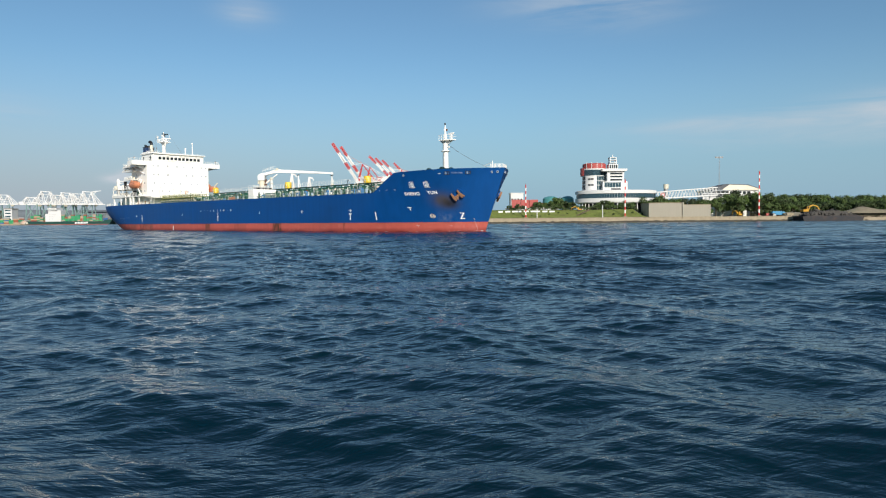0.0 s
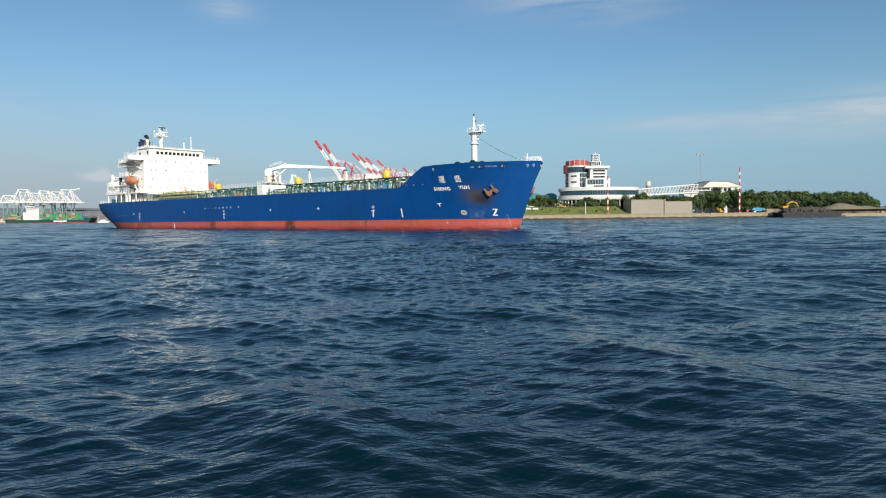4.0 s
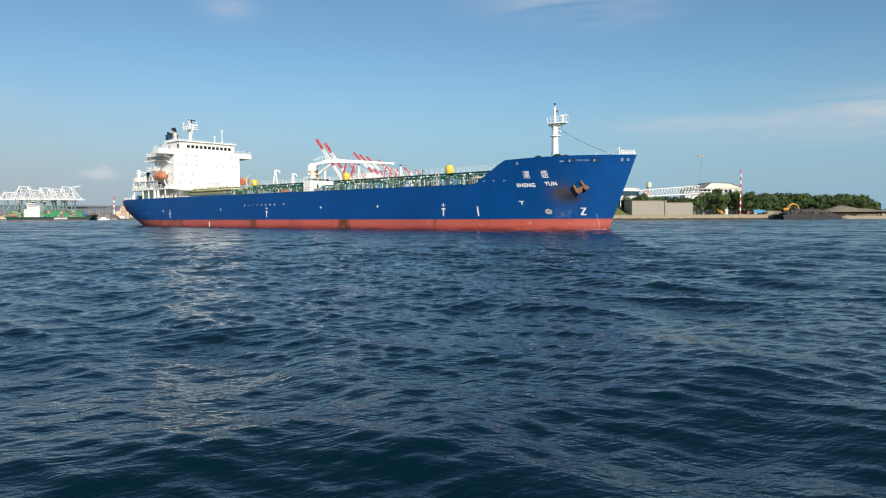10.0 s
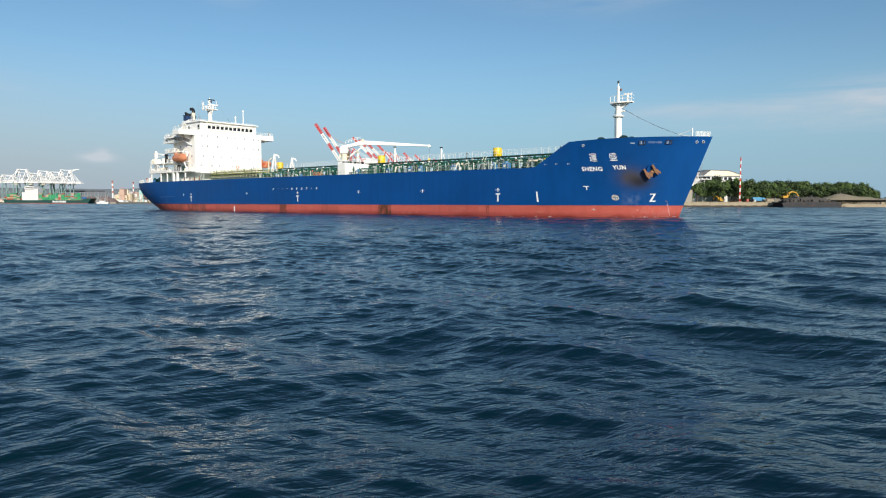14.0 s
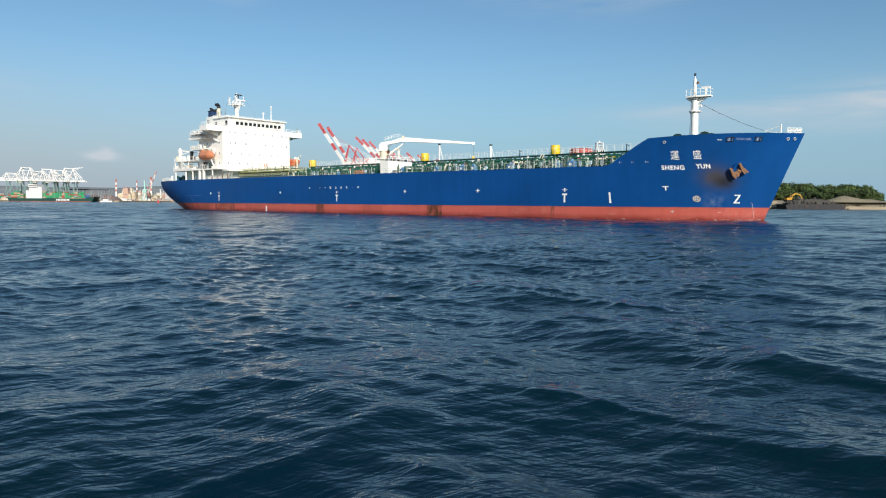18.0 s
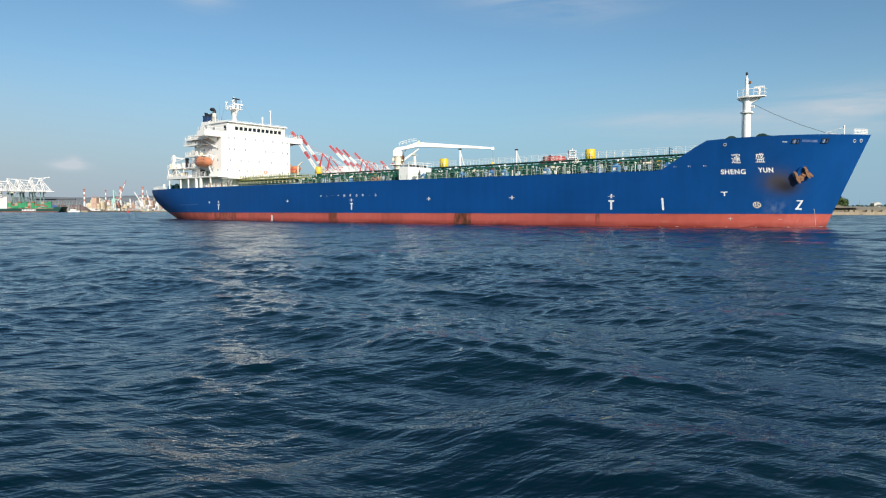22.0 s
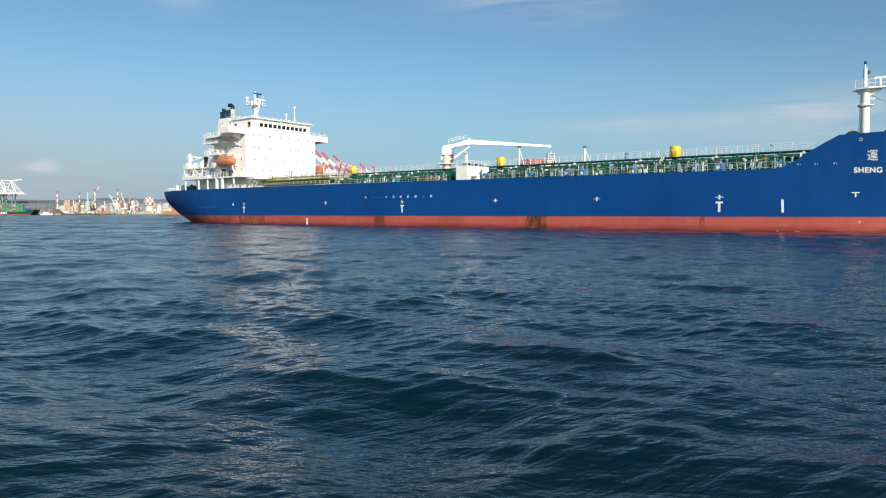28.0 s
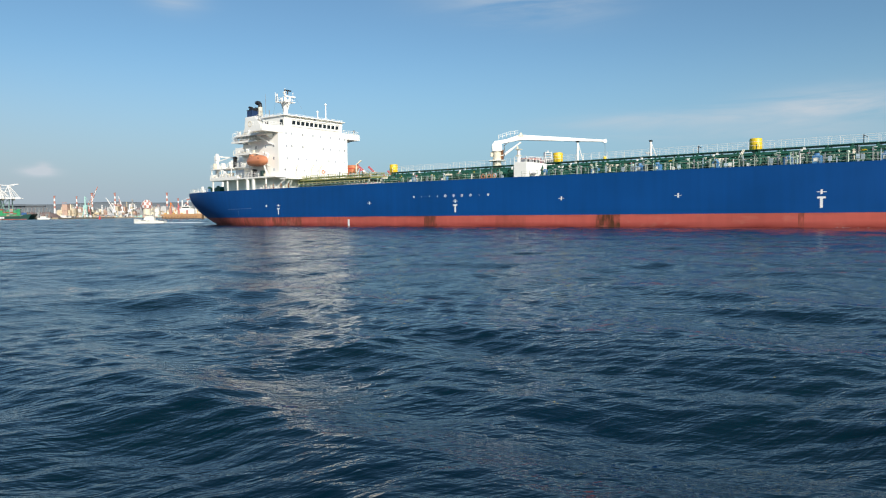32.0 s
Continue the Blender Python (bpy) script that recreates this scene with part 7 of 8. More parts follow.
def rock_mesh(seed, mat):
    rr = random.Random(seed)
    bm = bmesh.new()
    bmesh.ops.create_icosphere(bm, subdivisions=1, radius=1)
    for v in bm.verts:
        v.co *= rr.uniform(0.65, 1.2)
        v.co.z *= 0.75
    me = bpy.data.meshes.new("rock")
    bm.to_mesh(me)
    bm.free()
    me.materials.append(mat)
    return me


rubble = [rock_mesh(60 + i, DARKROCK) for i in range(4)]
rocks = [rock_mesh(70 + i, ROCK) for i in range(4)]
for i in range(290):
    u, v = r.uniform(-1, 1), r.uniform(-1, 1)
    if abs(u) > 0.92:
        continue
    top = 3.0 + 4.4 * (1 - abs(u + 0.1) ** 2.5) * (1 - 0.6 * v * v) * (0.75 + 0.25 * math.sin(u * 9))
    part("rubble_stone", rubble[i % 4], None, bg, at=pose(u * bw * 0.9, v * 4.0, 3.2 + (top - 3.2) * r.uniform(0.5, 1.0), r.uniform(0, 90), r.uniform(0, 90), r.uniform(0, 360)) @ Matrix.Scale(r.uniform(0.6, 1.15), 4))
part("rubble_core", Shape().prism([(-bw * 0.85, 2.2), (-bw * 0.5, 5.6), (0, 6.3), (bw * 0.5, 5.6), (bw * 0.8, 2.2)], "y", -3.2, 3.2), DARKROCK, bg)
rv = thing("revetment", "rough stone revetment along the water", "rocks", kind="structure")
for i in range(280):
    x = r.uniform(bx(27.8, QY), bx(40, QY))
    k = r.random()
    z = 0.1 + 2.6 * k
    part("stone", rocks[i % 4], None, rv, at=pose(x, QY - 6.2 + 9 * k + r.uniform(-0.5, 0.5), z, r.uniform(0, 90), r.uniform(0, 90), r.uniform(0, 360)) @ Matrix.Scale(r.uniform(0.5, 1.25), 4))
single("pier_edge", Shape().box(bx(31.7, QY), bx(44, QY), QY - 6, QY + 12, -2, 1.9), CONCRETE, "low weathered concrete pier", "pier", kind="structure")
single("earth_bank", Shape().prism([(QY + 4, -1), (QY + 8, 2.5), (QY + 16, 5.6), (QY + 60, 5.8), (QY + 60, -1)], "x", bx(27.6, QY), bx(46, QY)), EARTH, "bare earth bank behind the stones", "ground", kind="structure")
SPOIL = material("spoil", (0.20, 0.17, 0.12), 0.95, vary=0.35, scale=0.12, fine=1.5, dirt=(0.10, 0.11, 0.05), dirt_much=0.6, bump=0.5)
spoil = Shape()
nx, ny = 46, 7
for i in range(nx):
    u = i / (nx - 1)
    x0 = bx(30.6 + 4.2 * u, QY + 14)
    hgt = 4.2 * min(1.0, 4 * u, 1.5 * (1 - u)) ** 0.8
    for j in range(ny):
        v = j / (ny - 1)
        spoil.v.append((x0, QY + 7 + 14 * v, 4.6 + (hgt * math.sin(math.pi * v) ** 0.7 * (0.95 + 0.22 * noise.noise(Vector((x0 * 0.12, v * 3, 1.0)))) if 0 < v < 1 else 0)))
spoil.f += [(i * ny + j, (i + 1) * ny + j, (i + 1) * ny + j + 1, i * ny + j + 1) for i in range(nx - 1) for j in range(ny - 1)]
single("spoil_heap", spoil, SPOIL, "long low heap of grey-brown spoil", "heap", kind="stuff", smooth=True)


# low works past the end of the tree belt
rw = random.Random(23)
for i in range(40):
    az = 34.0 + i * 0.14
    y = QY + rw.uniform(13, 40)
    plant(shrubs[i % 2], bx(az, y), y, 5.4, rw.uniform(0.2, 0.5), rw.uniform(0, 360))
ws = thing("store_shed", "small white store shed on the bank", "shed", pose(bx(36.2, QY + 26), QY + 26, 5.6))
part("wall", Shape().box(-2.6, 2.6, 0, 4, -0.3, 2.4), BUILDWHITE, ws)
part("roof", Shape().prism([(-2.9, 2.4), (0, 3.2), (2.9, 2.4)], "y", -0.3, 4.3), CREAM, ws)
part("door", Shape().box(-0.6, 0.5, -0.06, 0.05, -0.2, 1.9), STEEL, ws)
for az, h in ((35.1, 5.5), (36.7, 7.0), (37.1, 6.0), (37.9, 7.5)):
    y = QY + 22
    p = thing("utility_pole", "slim grey pole on the far bank", "pole", pose(bx(az, y), y, 5.5), "poles on the bank")
    part("shaft", Shape().cyl((0, 0, -0.3), (0, 0, h), 0.14, 0.1, 8), STEEL, p, smooth=True)
    part("crossarm", Shape().bar((-0.8, 0, h - 0.5), (0.8, 0, h - 0.5), 0.14), STEEL, p)
for i in range(12):
    az = 34.6 + i * 0.36 + rw.uniform(-0.1, 0.1)
    single("concrete_block", Shape().prism([(-1.4, 0), (1.4, 0), (1.1, 1.3), (-1.0, 1.5)], "y", -1.0, 1.0), CONCRETE, "pale concrete block at the water's edge", "block", pose(bx(az, QY - 4), QY - 4 + rw.uniform(-1, 3), 1.85, rw.uniform(-6, 6), rw.uniform(-6, 6), rw.uniform(-30, 30)), "blocks on the pier", bevel=0.12)


# ---- red and white quay cranes behind the tanker ----
def build_red_crane(az, el, y, raised, lean=48):
    """A container gantry whose boom is raised: apex at az, el."""
    x, zt = bx(az, y), bz(az, el, y)
    c = thing("gantry_crane", "red and white container gantry crane with its boom raised", "crane", pose(x, y, 0, 0, 0, 0), "red and white gantry cranes")
    length = 62.0 if raised else 50.0
    a = radians(lean)
    hx, hz = length * math.cos(a), zt - length * math.sin(a)
    # x runs from the boom tip at 0 towards the hinge
    n = 12
    dx, dz = -math.sin(a) * 1.3, -math.cos(a) * 1.3
    for i in range(n):
        u, v = i / n, (i + 1) / n
        p, q = (hx * u, zt + (hz - zt) * u), (hx * v, zt + (hz - zt) * v)
        paint = CRANERED if i < 3 or i in (6, 7) else CRANEWHITE
        for yy in (-3.0, 3.0):
            for k in (-1, 1):
                part("boom_chord", Shape().bar((p[0] + k * dx, yy, p[1] + k * dz), (q[0] + k * dx, yy, q[1] + k * dz), 0.95), paint, c)
                part("boom_lacing", Shape().bar((p[0] + k * dx, yy, p[1] + k * dz), (q[0] - k * dx, yy, q[1] - k * dz), 0.5), paint, c)
        part("boom_tie", Shape().bar((p[0], -3.0, p[1]), (q[0], 3.0, q[1]), 0.5), paint, c)
    for k in range(4):
        xk = hx + 1 + k * 8
        part("truss_frame", Shape().bar((xk, -6, hz - 1), (xk + 8, -6, hz + 6), 0.6).bar((xk + 8, -6, hz - 1), (xk, -6, hz + 6), 0.6).bar((xk, -6, hz + 6), (xk + 8, -6, hz + 6), 0.6).bar((xk, -6, hz - 10), (xk + 8, -6, hz - 1), 0.6), (CRANEWHITE, CRANERED)[k % 2], c)
    part("hoist_rope", Shape().bar((hx + 6, 0, hz + 24), (hx * 0.2, 0, zt + (hz - zt) * 0.2), 0.3).bar((hx + 6, 0, hz + 24), (hx * 0.7, 0, zt + (hz - zt) * 0.7), 0.3), SOFTRED, c)
    # portal
    legs = Shape()
    for xx in (hx, hx + 24):
        for yy in (-10, 10):
            legs.bar((xx, yy, 3), (xx, yy, hz + 2), 2.0)
    part("portal_leg", legs, CRANEWHITE, c)
    part("girder", Shape().bar((hx - 3, -3, hz), (hx + 48, -3, hz), 2.4).bar((hx - 3, 3, hz), (hx + 48, 3, hz), 2.4), CRANEWHITE, c)
    part("apex_frame", Shape().bar((hx, -6, hz), (hx + 6, 0, hz + 24), 1.2).bar((hx, 6, hz), (hx + 6, 0, hz + 24), 1.2).bar((hx + 24, -6, hz), (hx + 6, 0, hz + 24), 1.0).bar((hx + 24, 6, hz), (hx + 6, 0, hz + 24), 1.0), CRANERED, c)
    part("stay", Shape().bar((hx + 6, 0, hz + 24), (hx * 0.45, 0, zt + (hz - zt) * 0.45), 0.4).bar((hx + 6, 0, hz + 24), (hx + 46, 0, hz), 0.4), CRANEWHITE, c)
    part("machine_house", Shape().box(hx + 26, hx + 40, -5, 5, hz + 1, hz + 7), CRANEWHITE, c)
    part("sill_beam", Shape().box(hx - 1, hx + 25, -11, -9, 12, 14).box(hx - 1, hx + 25, 9, 11, 12, 14), CRANERED, c)


for az, el, y, lean in ((-9.25, 6.5, 900, 57), (-8.55, 6.22, 930, 57), (-6.2, 5.45, 1020, 46), (-5.67, 5.28, 1060, 46), (-5.1, 5.12, 1090, 46), (-4.13, 4.87, 1140, 46), (-1.95, 4.22, 1280, 44), (-1.0, 4.05, 1350, 44), (0.6, 3.7, 1450, 44)):
    build_red_crane(az, el, y, True, lean)


# white boom cranes at the end of the same quay
for az, el, y, turn in ((-12.6, 3.98, 870, 0), (-11.2, 3.7, 905, 0)):
    top = bz(az, el, y) - 3.0
    c = thing("boom_crane", "white quay crane with a bent boom head", "crane", pose(bx(az, y), y, 3.0, 0, 0, turn), "white boom cranes")
    for yy in (-3, 3):
        part("mast", Shape().bar((-3.0, yy, 0), (-2.4, yy * 0.5, top * 0.72), 2.2).bar((-2.4, yy * 0.5, top * 0.72), (0.2, yy * 0.3, top), 1.7), CRANEWHITE, c)
        part("back_leg", Shape().bar((7.0, yy, 0), (0.6, yy * 0.3, top * 0.97), 1.4), CRANEWHITE, c)
    part("boom_head", Shape().bar((-0.6, 0, top - 0.4), (4.6, 0, top - 1.6), 2.2, 1.8).bar((4.6, 0, top - 1.6), (6.0, 0, top - 4.6), 1.2), CRANEWHITE, c)
    for k in range(7):
        z0, z1 = top * (0.3 + 0.09 * k), top * (0.34 + 0.09 * k)
        part("lattice", Shape().bar((-2.6, -2, z0), (7 - 6.4 * z1 / top, -2, z1), 0.6), CRANEWHITE, c)
    part("cab", Shape().box(-4.5, -0.5, -2, 2, top * 0.55, top * 0.62), CREAM, c)
    part("sill_beam", Shape().box(-5, 9, -4, 4, 8, 10), CRANEWHITE, c)


# ---- container terminal ----
def build_white_crane(az, y, top, jib, seed):
    """A low-profile container crane: girders, a leaning frame with many stays, green portal legs."""
    q = random.Random(seed)
    c = thing("quay_crane", "white low-profile container crane with grey-green legs", "crane", pose(bx(az, y), y, 3.0), "white quay cranes")
    zg, zt = bz(az, 1.42, y) - 3, bz(az, top, y) - 3
    reach = q.uniform(28, 38)
    for yy in (-4, 4):
        part("girder", Shape().bar((-34, yy, zg), (reach, yy, zg), 2.0), CRANEWHITE, c)
    lattice = Shape()
    n = 14
    for i in range(n):
        x0, x1 = -34 + (reach + 34) * i / n, -34 + (reach + 34) * (i + 1) / n
        lattice.bar((x0, -4, zg), (x1, -4, zg + 2.6), 0.45).bar((x0, -4, zg + 2.6), (x1, -4, zg + 2.6), 0.5)
        lattice.bar((x0, -4, zg), (x0, 4, zg), 0.5)
    part("walkway_truss", lattice, CRANEWHITE, c)
    lean = q.uniform(-5, 4)
    a0, a1 = -21 + q.uniform(-2, 2), 13 + q.uniform(-2, 2)
    t0, t1 = -11 + lean, 6 + lean
    for yy in (-4, 4):
        for (p, z0), (e, z1), w in (((a0, zg), (t0, zt), 1.5), ((a1, zg), (t1, zt * 0.98), 1.5), ((-5, zg), (t0, zt), 1.2), ((-3, zg), (t1, zt * 0.98), 1.2), ((a0 - 9, zg), (t0, zt), 0.8), ((a1 + 11, zg), (t1, zt * 0.98), 0.8)):
            part("frame_leg", Shape().bar((p, yy, z0), (e, yy * 0.5, z1), w), CRANEWHITE, c)
    part("top_chord", Shape().bar((t0 - 2, -2, zt), (t1 + 2, -2, zt * 0.98), 1.4).bar((t0 - 2, 2, zt), (t1 + 2, 2, zt * 0.98), 1.4), CRANEWHITE, c)
    ties = Shape()
    for k in range(1, 4):
        f = k / 4
        ties.bar((a0 + (t0 - a0) * f, -3, zg + (zt - zg) * f), (a1 + (t1 - a1) * f, -3, zg + (zt - zg) * f), 0.6)
    part("frame_tie", ties, CRANEWHITE, c)
    for x, w in ((reach - 3, 0.9), (-32, 0.9)):
        part("stay", Shape().bar((t1 if x > 0 else t0, 0, zt), (x, 0, zg), w), CRANEWHITE, c)
    if jib:
        part("jib", Shape().bar((t1, 0, zt - 1.0), (t1 + jib, 0, zt + 1.5), 1.6).bar((t1 + 4, 0, zt - 4), (t1 + jib * 0.7, 0, zt + 0.6), 0.7), CRANEWHITE, c)
    for x in (-12, 10):
        for yy in (-10, 10):
            part("leg", Shape().bar((x, yy, -3), (x, yy * 0.5, zg), 1.5), CRANEGREEN, c)
    part("cross_brace", Shape().bar((-12, -10, 10), (10, -10, 10), 1.2).bar((-12, -10, 10), (10, -6, zg), 0.9).bar((10, -10, 10), (-12, -6, zg), 0.9), CRANEGREEN, c)
    part("machine_house", Shape().box(-28, -19, -5, 5, zg + 1.2, zg + q.uniform(4.5, 7)), CRANEWHITE, c)
    part("trolley_cab", Shape().box(q.uniform(-6, 14), q.uniform(15, 18), -2, 2, zg - 4, zg - 1), CREAM, c)


for i, (az, y, top, jib) in enumerate(((-30.45, 1400, 2.38, 0), (-29.65, 1412, 2.12, 0), (-29.05, 1424, 2.3, 0), (-28.3, 1436, 2.24, 0), (-27.75, 1448, 2.4, 20), (-31.3, 1395, 1.95, 0), (-33.0, 1390, 2.1, 0))):
    build_white_crane(az, y, top, jib, 60 + i)

LY = 1340.0
cs = thing("container_ship", "dark green container ship alongside the terminal", "ship", pose(bx(-28.8, LY), LY, 0))
L0, L1 = bx(-31.55, LY) - bx(-28.8, LY), bx(-26.0, LY) - bx(-28.8, LY)
zd = bz(-28.8, 0.16, LY)
part("hull", Shape().prism([(L0 + 5, -2), (L0, zd + 1.5), (L0 + 10, zd), (L1 - 18, zd), (L1 - 14, zd + 3), (L1, zd + 3.6), (L1 - 8, -2)], "y", -12, 12), SHIPGREEN, cs, bevel=0.3)
part("boot_topping", Shape().box(L0 + 5, L1 - 8, -12.05, 12.05, -2, 1.0), HULLRED, cs)
ax0, ax1 = bx(-30.45, LY) - bx(-28.8, LY), bx(-29.45, LY) - bx(-28.8, LY)
acc = part("accommodation", Shape().box(ax0 + 6, ax1, -9, 9, zd, bz(-30, 0.98, LY)).box(ax0, ax0 + 6.2, -9, 9, zd, bz(-30, 0.72, LY)), BUILDWHITE, cs, "white accommodation block", bevel=0.2)
part("bridge", Shape().box(ax0 + 7, ax1 - 7, -12, 12, bz(-30, 0.98, LY), bz(-30, 1.16, LY)), BUILDWHITE, acc)
part("window", Shape().box(ax0 + 8, ax1 - 8, -12.1, -12.0, bz(-30, 1.06, LY), bz(-30, 1.10, LY)), DARKGLASS, acc)
for k in range(4):
    for j in range(5):
        part("window", Shape().box(ax0 + 8 + j * 3.1, ax0 + 8.7 + j * 3.1, -9.1, -8.95, zd + 3.0 + k * 3.6, zd + 3.8 + k * 3.6), STEEL, acc)
bar = Shape().box(0, 2.0, -12.12, -12.04, 0, 3.2).mesh("letter_bar", MARK)
for i in range(9):
    part("letter_bar", bar, None, cs, at=(bx(-28.5, LY) - bx(-28.8, LY) + i * 2.9, 0, zd - 4.4))
boxcols = [material("box_" + n_, c_, 0.6, vary=0.15) for n_, c_ in (("green", (0.03, 0.28, 0.11)), ("dark_green", (0.02, 0.2, 0.1)), ("rust", (0.3, 0.08, 0.04)), ("tan", (0.42, 0.3, 0.2)), ("grey", (0.3, 0.3, 0.3)), ("blue", (0.04, 0.12, 0.3)), ("yellow", (0.42, 0.34, 0.2)))]
cont = Shape().box(0, 11.8, -1.2, 1.2, 0, 2.6)
cont_meshes = [cont.mesh("container", m) for m in boxcols]
short = Shape().box(0, 5.9, -1.2, 1.2, 0, 2.5)
short_meshes = [short.mesh("container", m) for m in boxcols]
for i in range(27):
    x = L0 + 7 + i * 6.15
    if ax0 - 6 < x < ax1 or x > L1 - 24:
        continue
    aft = x < ax0
    for k in range((4, 5, 5, 3, 4)[i % 5] if aft else (4, 5, 4, 5, 3, 4, 5)[i % 7]):
        for yy in (-9.5, -6.9):
            part("deck_container", short_meshes[r.choice((3, 3, 0, 2, 1, 3, 4) if aft else (0, 0, 0, 1, 0, 2, 3, 0, 4))], None, cs, at=(x, yy, zd + 0.8 + k * 2.55))
for i in range(9):
    x = ax1 + 6 + i * 9.6
    part("lashing_bridge", Shape().bar((x, -11, zd), (x, -11, zd + 13 + 2 * (i % 2)), 0.5).bar((x, -11, zd + 13), (x, 9, zd + 13), 0.5), CRANEGREEN, cs)
for x in (L0 + 20, L0 + 70, L0 + 110):
    part("lashing_mast", Shape().bar((x, 0, zd), (x, 0, zd + 18), 0.8), CRANEGREEN, cs)

# land of the terminal and the far shore
single("terminal_quay", Shape().box(bx(-46, 1360), bx(-24.5, 1360), 1358, 1900, -2, 3.0), CONCRETE, "long concrete terminal quay", "quay", kind="structure")
single("crane_quay", Shape().box(bx(-14.2, 890), bx(3, 890), 860, 1500, -2, 3.0), CONCRETE, "concrete quay below the gantry cranes", "quay", kind="structure")
single("far_shore", Shape().box(bx(-25, 1640), bx(12, 1640), 1632, 2600, -2, 2.4), EARTH, "low industrial shore across the harbour", "ground", kind="structure")
for i in range(26):
    az = -34.5 + i * 0.3 if i < 14 else -30 + (i - 14) * 0.3
    st = thing("container_stack", "stack of mixed coloured containers on the terminal", "containers", pose(bx(az, 1375), 1375, 3.0), "container stacks")
    for k in range(3 + (i * 7) % 3):
        part("container", cont_meshes[r.randrange(7)], None, st, at=(-6, 0, k * 2.62))
for az, w, h, m, lab in ((-34.0, 26, 26, TAN, "yellowish terminal office building ashore"), (-32.9, 16, 30, BUILDWHITE, "white terminal building with blue trim"), (-35.2, 24, 16, TAN, "low tan shed of the terminal")):
    b = thing("terminal_building", lab, "building", pose(bx(az, 1380), 1380, 3.0))
    part("wall", Shape().box(-w / 2, w / 2, 0, 20, 0, h), m, b, bevel=0.2)
    part("roof", Shape().box(-w / 2 - 1, w / 2 + 1, -1, 21, h, h + 1.4), CONCRETE, b)
    for k in range(int(h / 6)):
        part("window", Shape().box(-w / 2 + 2, w / 2 - 2, -0.2, 0.2, 2 + k * 6, 4.4 + k * 6), BLUEGLASS if az > -33.5 else DARKGLASS, b)


def heap(name, az0, az1, el, y, mat, label, depth=60):
    s = Shape()
    x0, x1 = bx(az0, y), bx(az1, y)
    n, k = 36, 8
    top = bz((az0 + az1) / 2, el, y) - 2.0
    pts = []
    for i in range(n + 1):
        u = i / n
        for j in range(k + 1):
            v = j / k
            prof = min(1, 7 * u, 7 * (1 - u)) * min(1.0, 3 * v, 3 * (1 - v))
            pts.append((x0 + (x1 - x0) * u, y + depth * (v - 0.5), 2.0 + top * prof * (0.86 + 0.22 * noise.noise(Vector((u * 9, v * 3, az0))))))
    s.add(pts, [(i * (k + 1) + j, (i + 1) * (k + 1) + j, (i + 1) * (k + 1) + j + 1, i * (k + 1) + j + 1) for i in range(n) for j in range(k)])
    return single(name, s, mat, label, "heap" if "heap" in name else "hill", kind="stuff", smooth=True)


heap("ore_heap", -26.6, -24.5, 0.45, 1560, BROWN, "long brown heap of bulk ore")
heap("ore_heap", -28.5, -25.6, 0.5, 1500, BROWN, "brown heap of bulk ore behind the ship")
heap("hill", -40, 6, 1.28, 4300, HILL, "low hazy wooded hill ridge", 700)
PALEBROWN = material("pale_brown", (0.27, 0.17, 0.13), 0.8, vary=0.25)
cv = thing("conveyor", "dark covered conveyor along the ore heap", "conveyor", pose(bx(-26.3, 1480), 1480, 0))
part("gallery", Shape().box(bx(-28.2, 1480) - bx(-26.3, 1480), bx(-25.3, 1480) - bx(-26.3, 1480), -2, 2, bz(-26, 0.80, 1480), bz(-26, 0.9, 1480)), STEELDARK, cv)
for i in range(12):
    x = -48 + i * 7.5
    part("trestle", Shape().bar((x, 0, -1), (x, 0, bz(-26, 0.8, 1480)), 0.7).bar((x, 0, 3), (x + 7.5, 0, bz(-26, 0.78, 1480)), 0.5).bar((x, 0, 9), (x + 7.5, 0, 9), 0.5), (STEEL, BROWN, STEEL)[i % 3], cv)
for i in range(16):
    x = -48 + i * 5.6
    part("transfer_house", Shape().box(x, x + 3.6, 1, 4, -1, 5 + 3.2 * (i * 5 % 4)), (BROWN, PALEBROWN, STEEL)[i % 3], cv)

for az, el, w in ((-24.72, 1.6, 3.0), (-23.28, 1.55, 2.4), (-22.27, 1.82, 3.4), (-20.7, 1.84, 3.0), (-17.02, 1.86, 3.4), (-16.2, 1.4, 2.6), (-15.5, 1.35, 2.6), (-23.75, 1.0, 2.4)):
    y = 1750.0
    base, top = 2.4, bz(az, el, y)
    c = thing("chimney", "factory chimney with red and white bands", "chimney", pose(bx(az, y), y, base), "banded factory chimneys")
    n = 9
    hh = (top - base) / n
    for i in range(n):
        part("band", Shape().cyl((0, 0, hh * i), (0, 0, hh * (i + 1)), w * (0.85 - 0.25 * i / n), w * (0.85 - 0.25 * (i + 1) / n), 12), (CRANEWHITE if i < 4 else (SOFTRED, CRANEWHITE)[i % 2]), c, smooth=True)
    part("rim", Shape().cyl((0, 0, top - base), (0, 0, top - base + 1.5), w * 0.9, w * 0.9, 12), BRICKRED, c)
r2 = random.Random(77)
# far-shore grey and brick, paled in the colour to show distance haze
PALEGREY = material("far_grey", (0.4, 0.4, 0.4), 0.7, vary=0.2, per_object=0.3)
PINKISH = material("far_brick", (0.46, 0.31, 0.24), 0.7, vary=0.2, per_object=0.3)
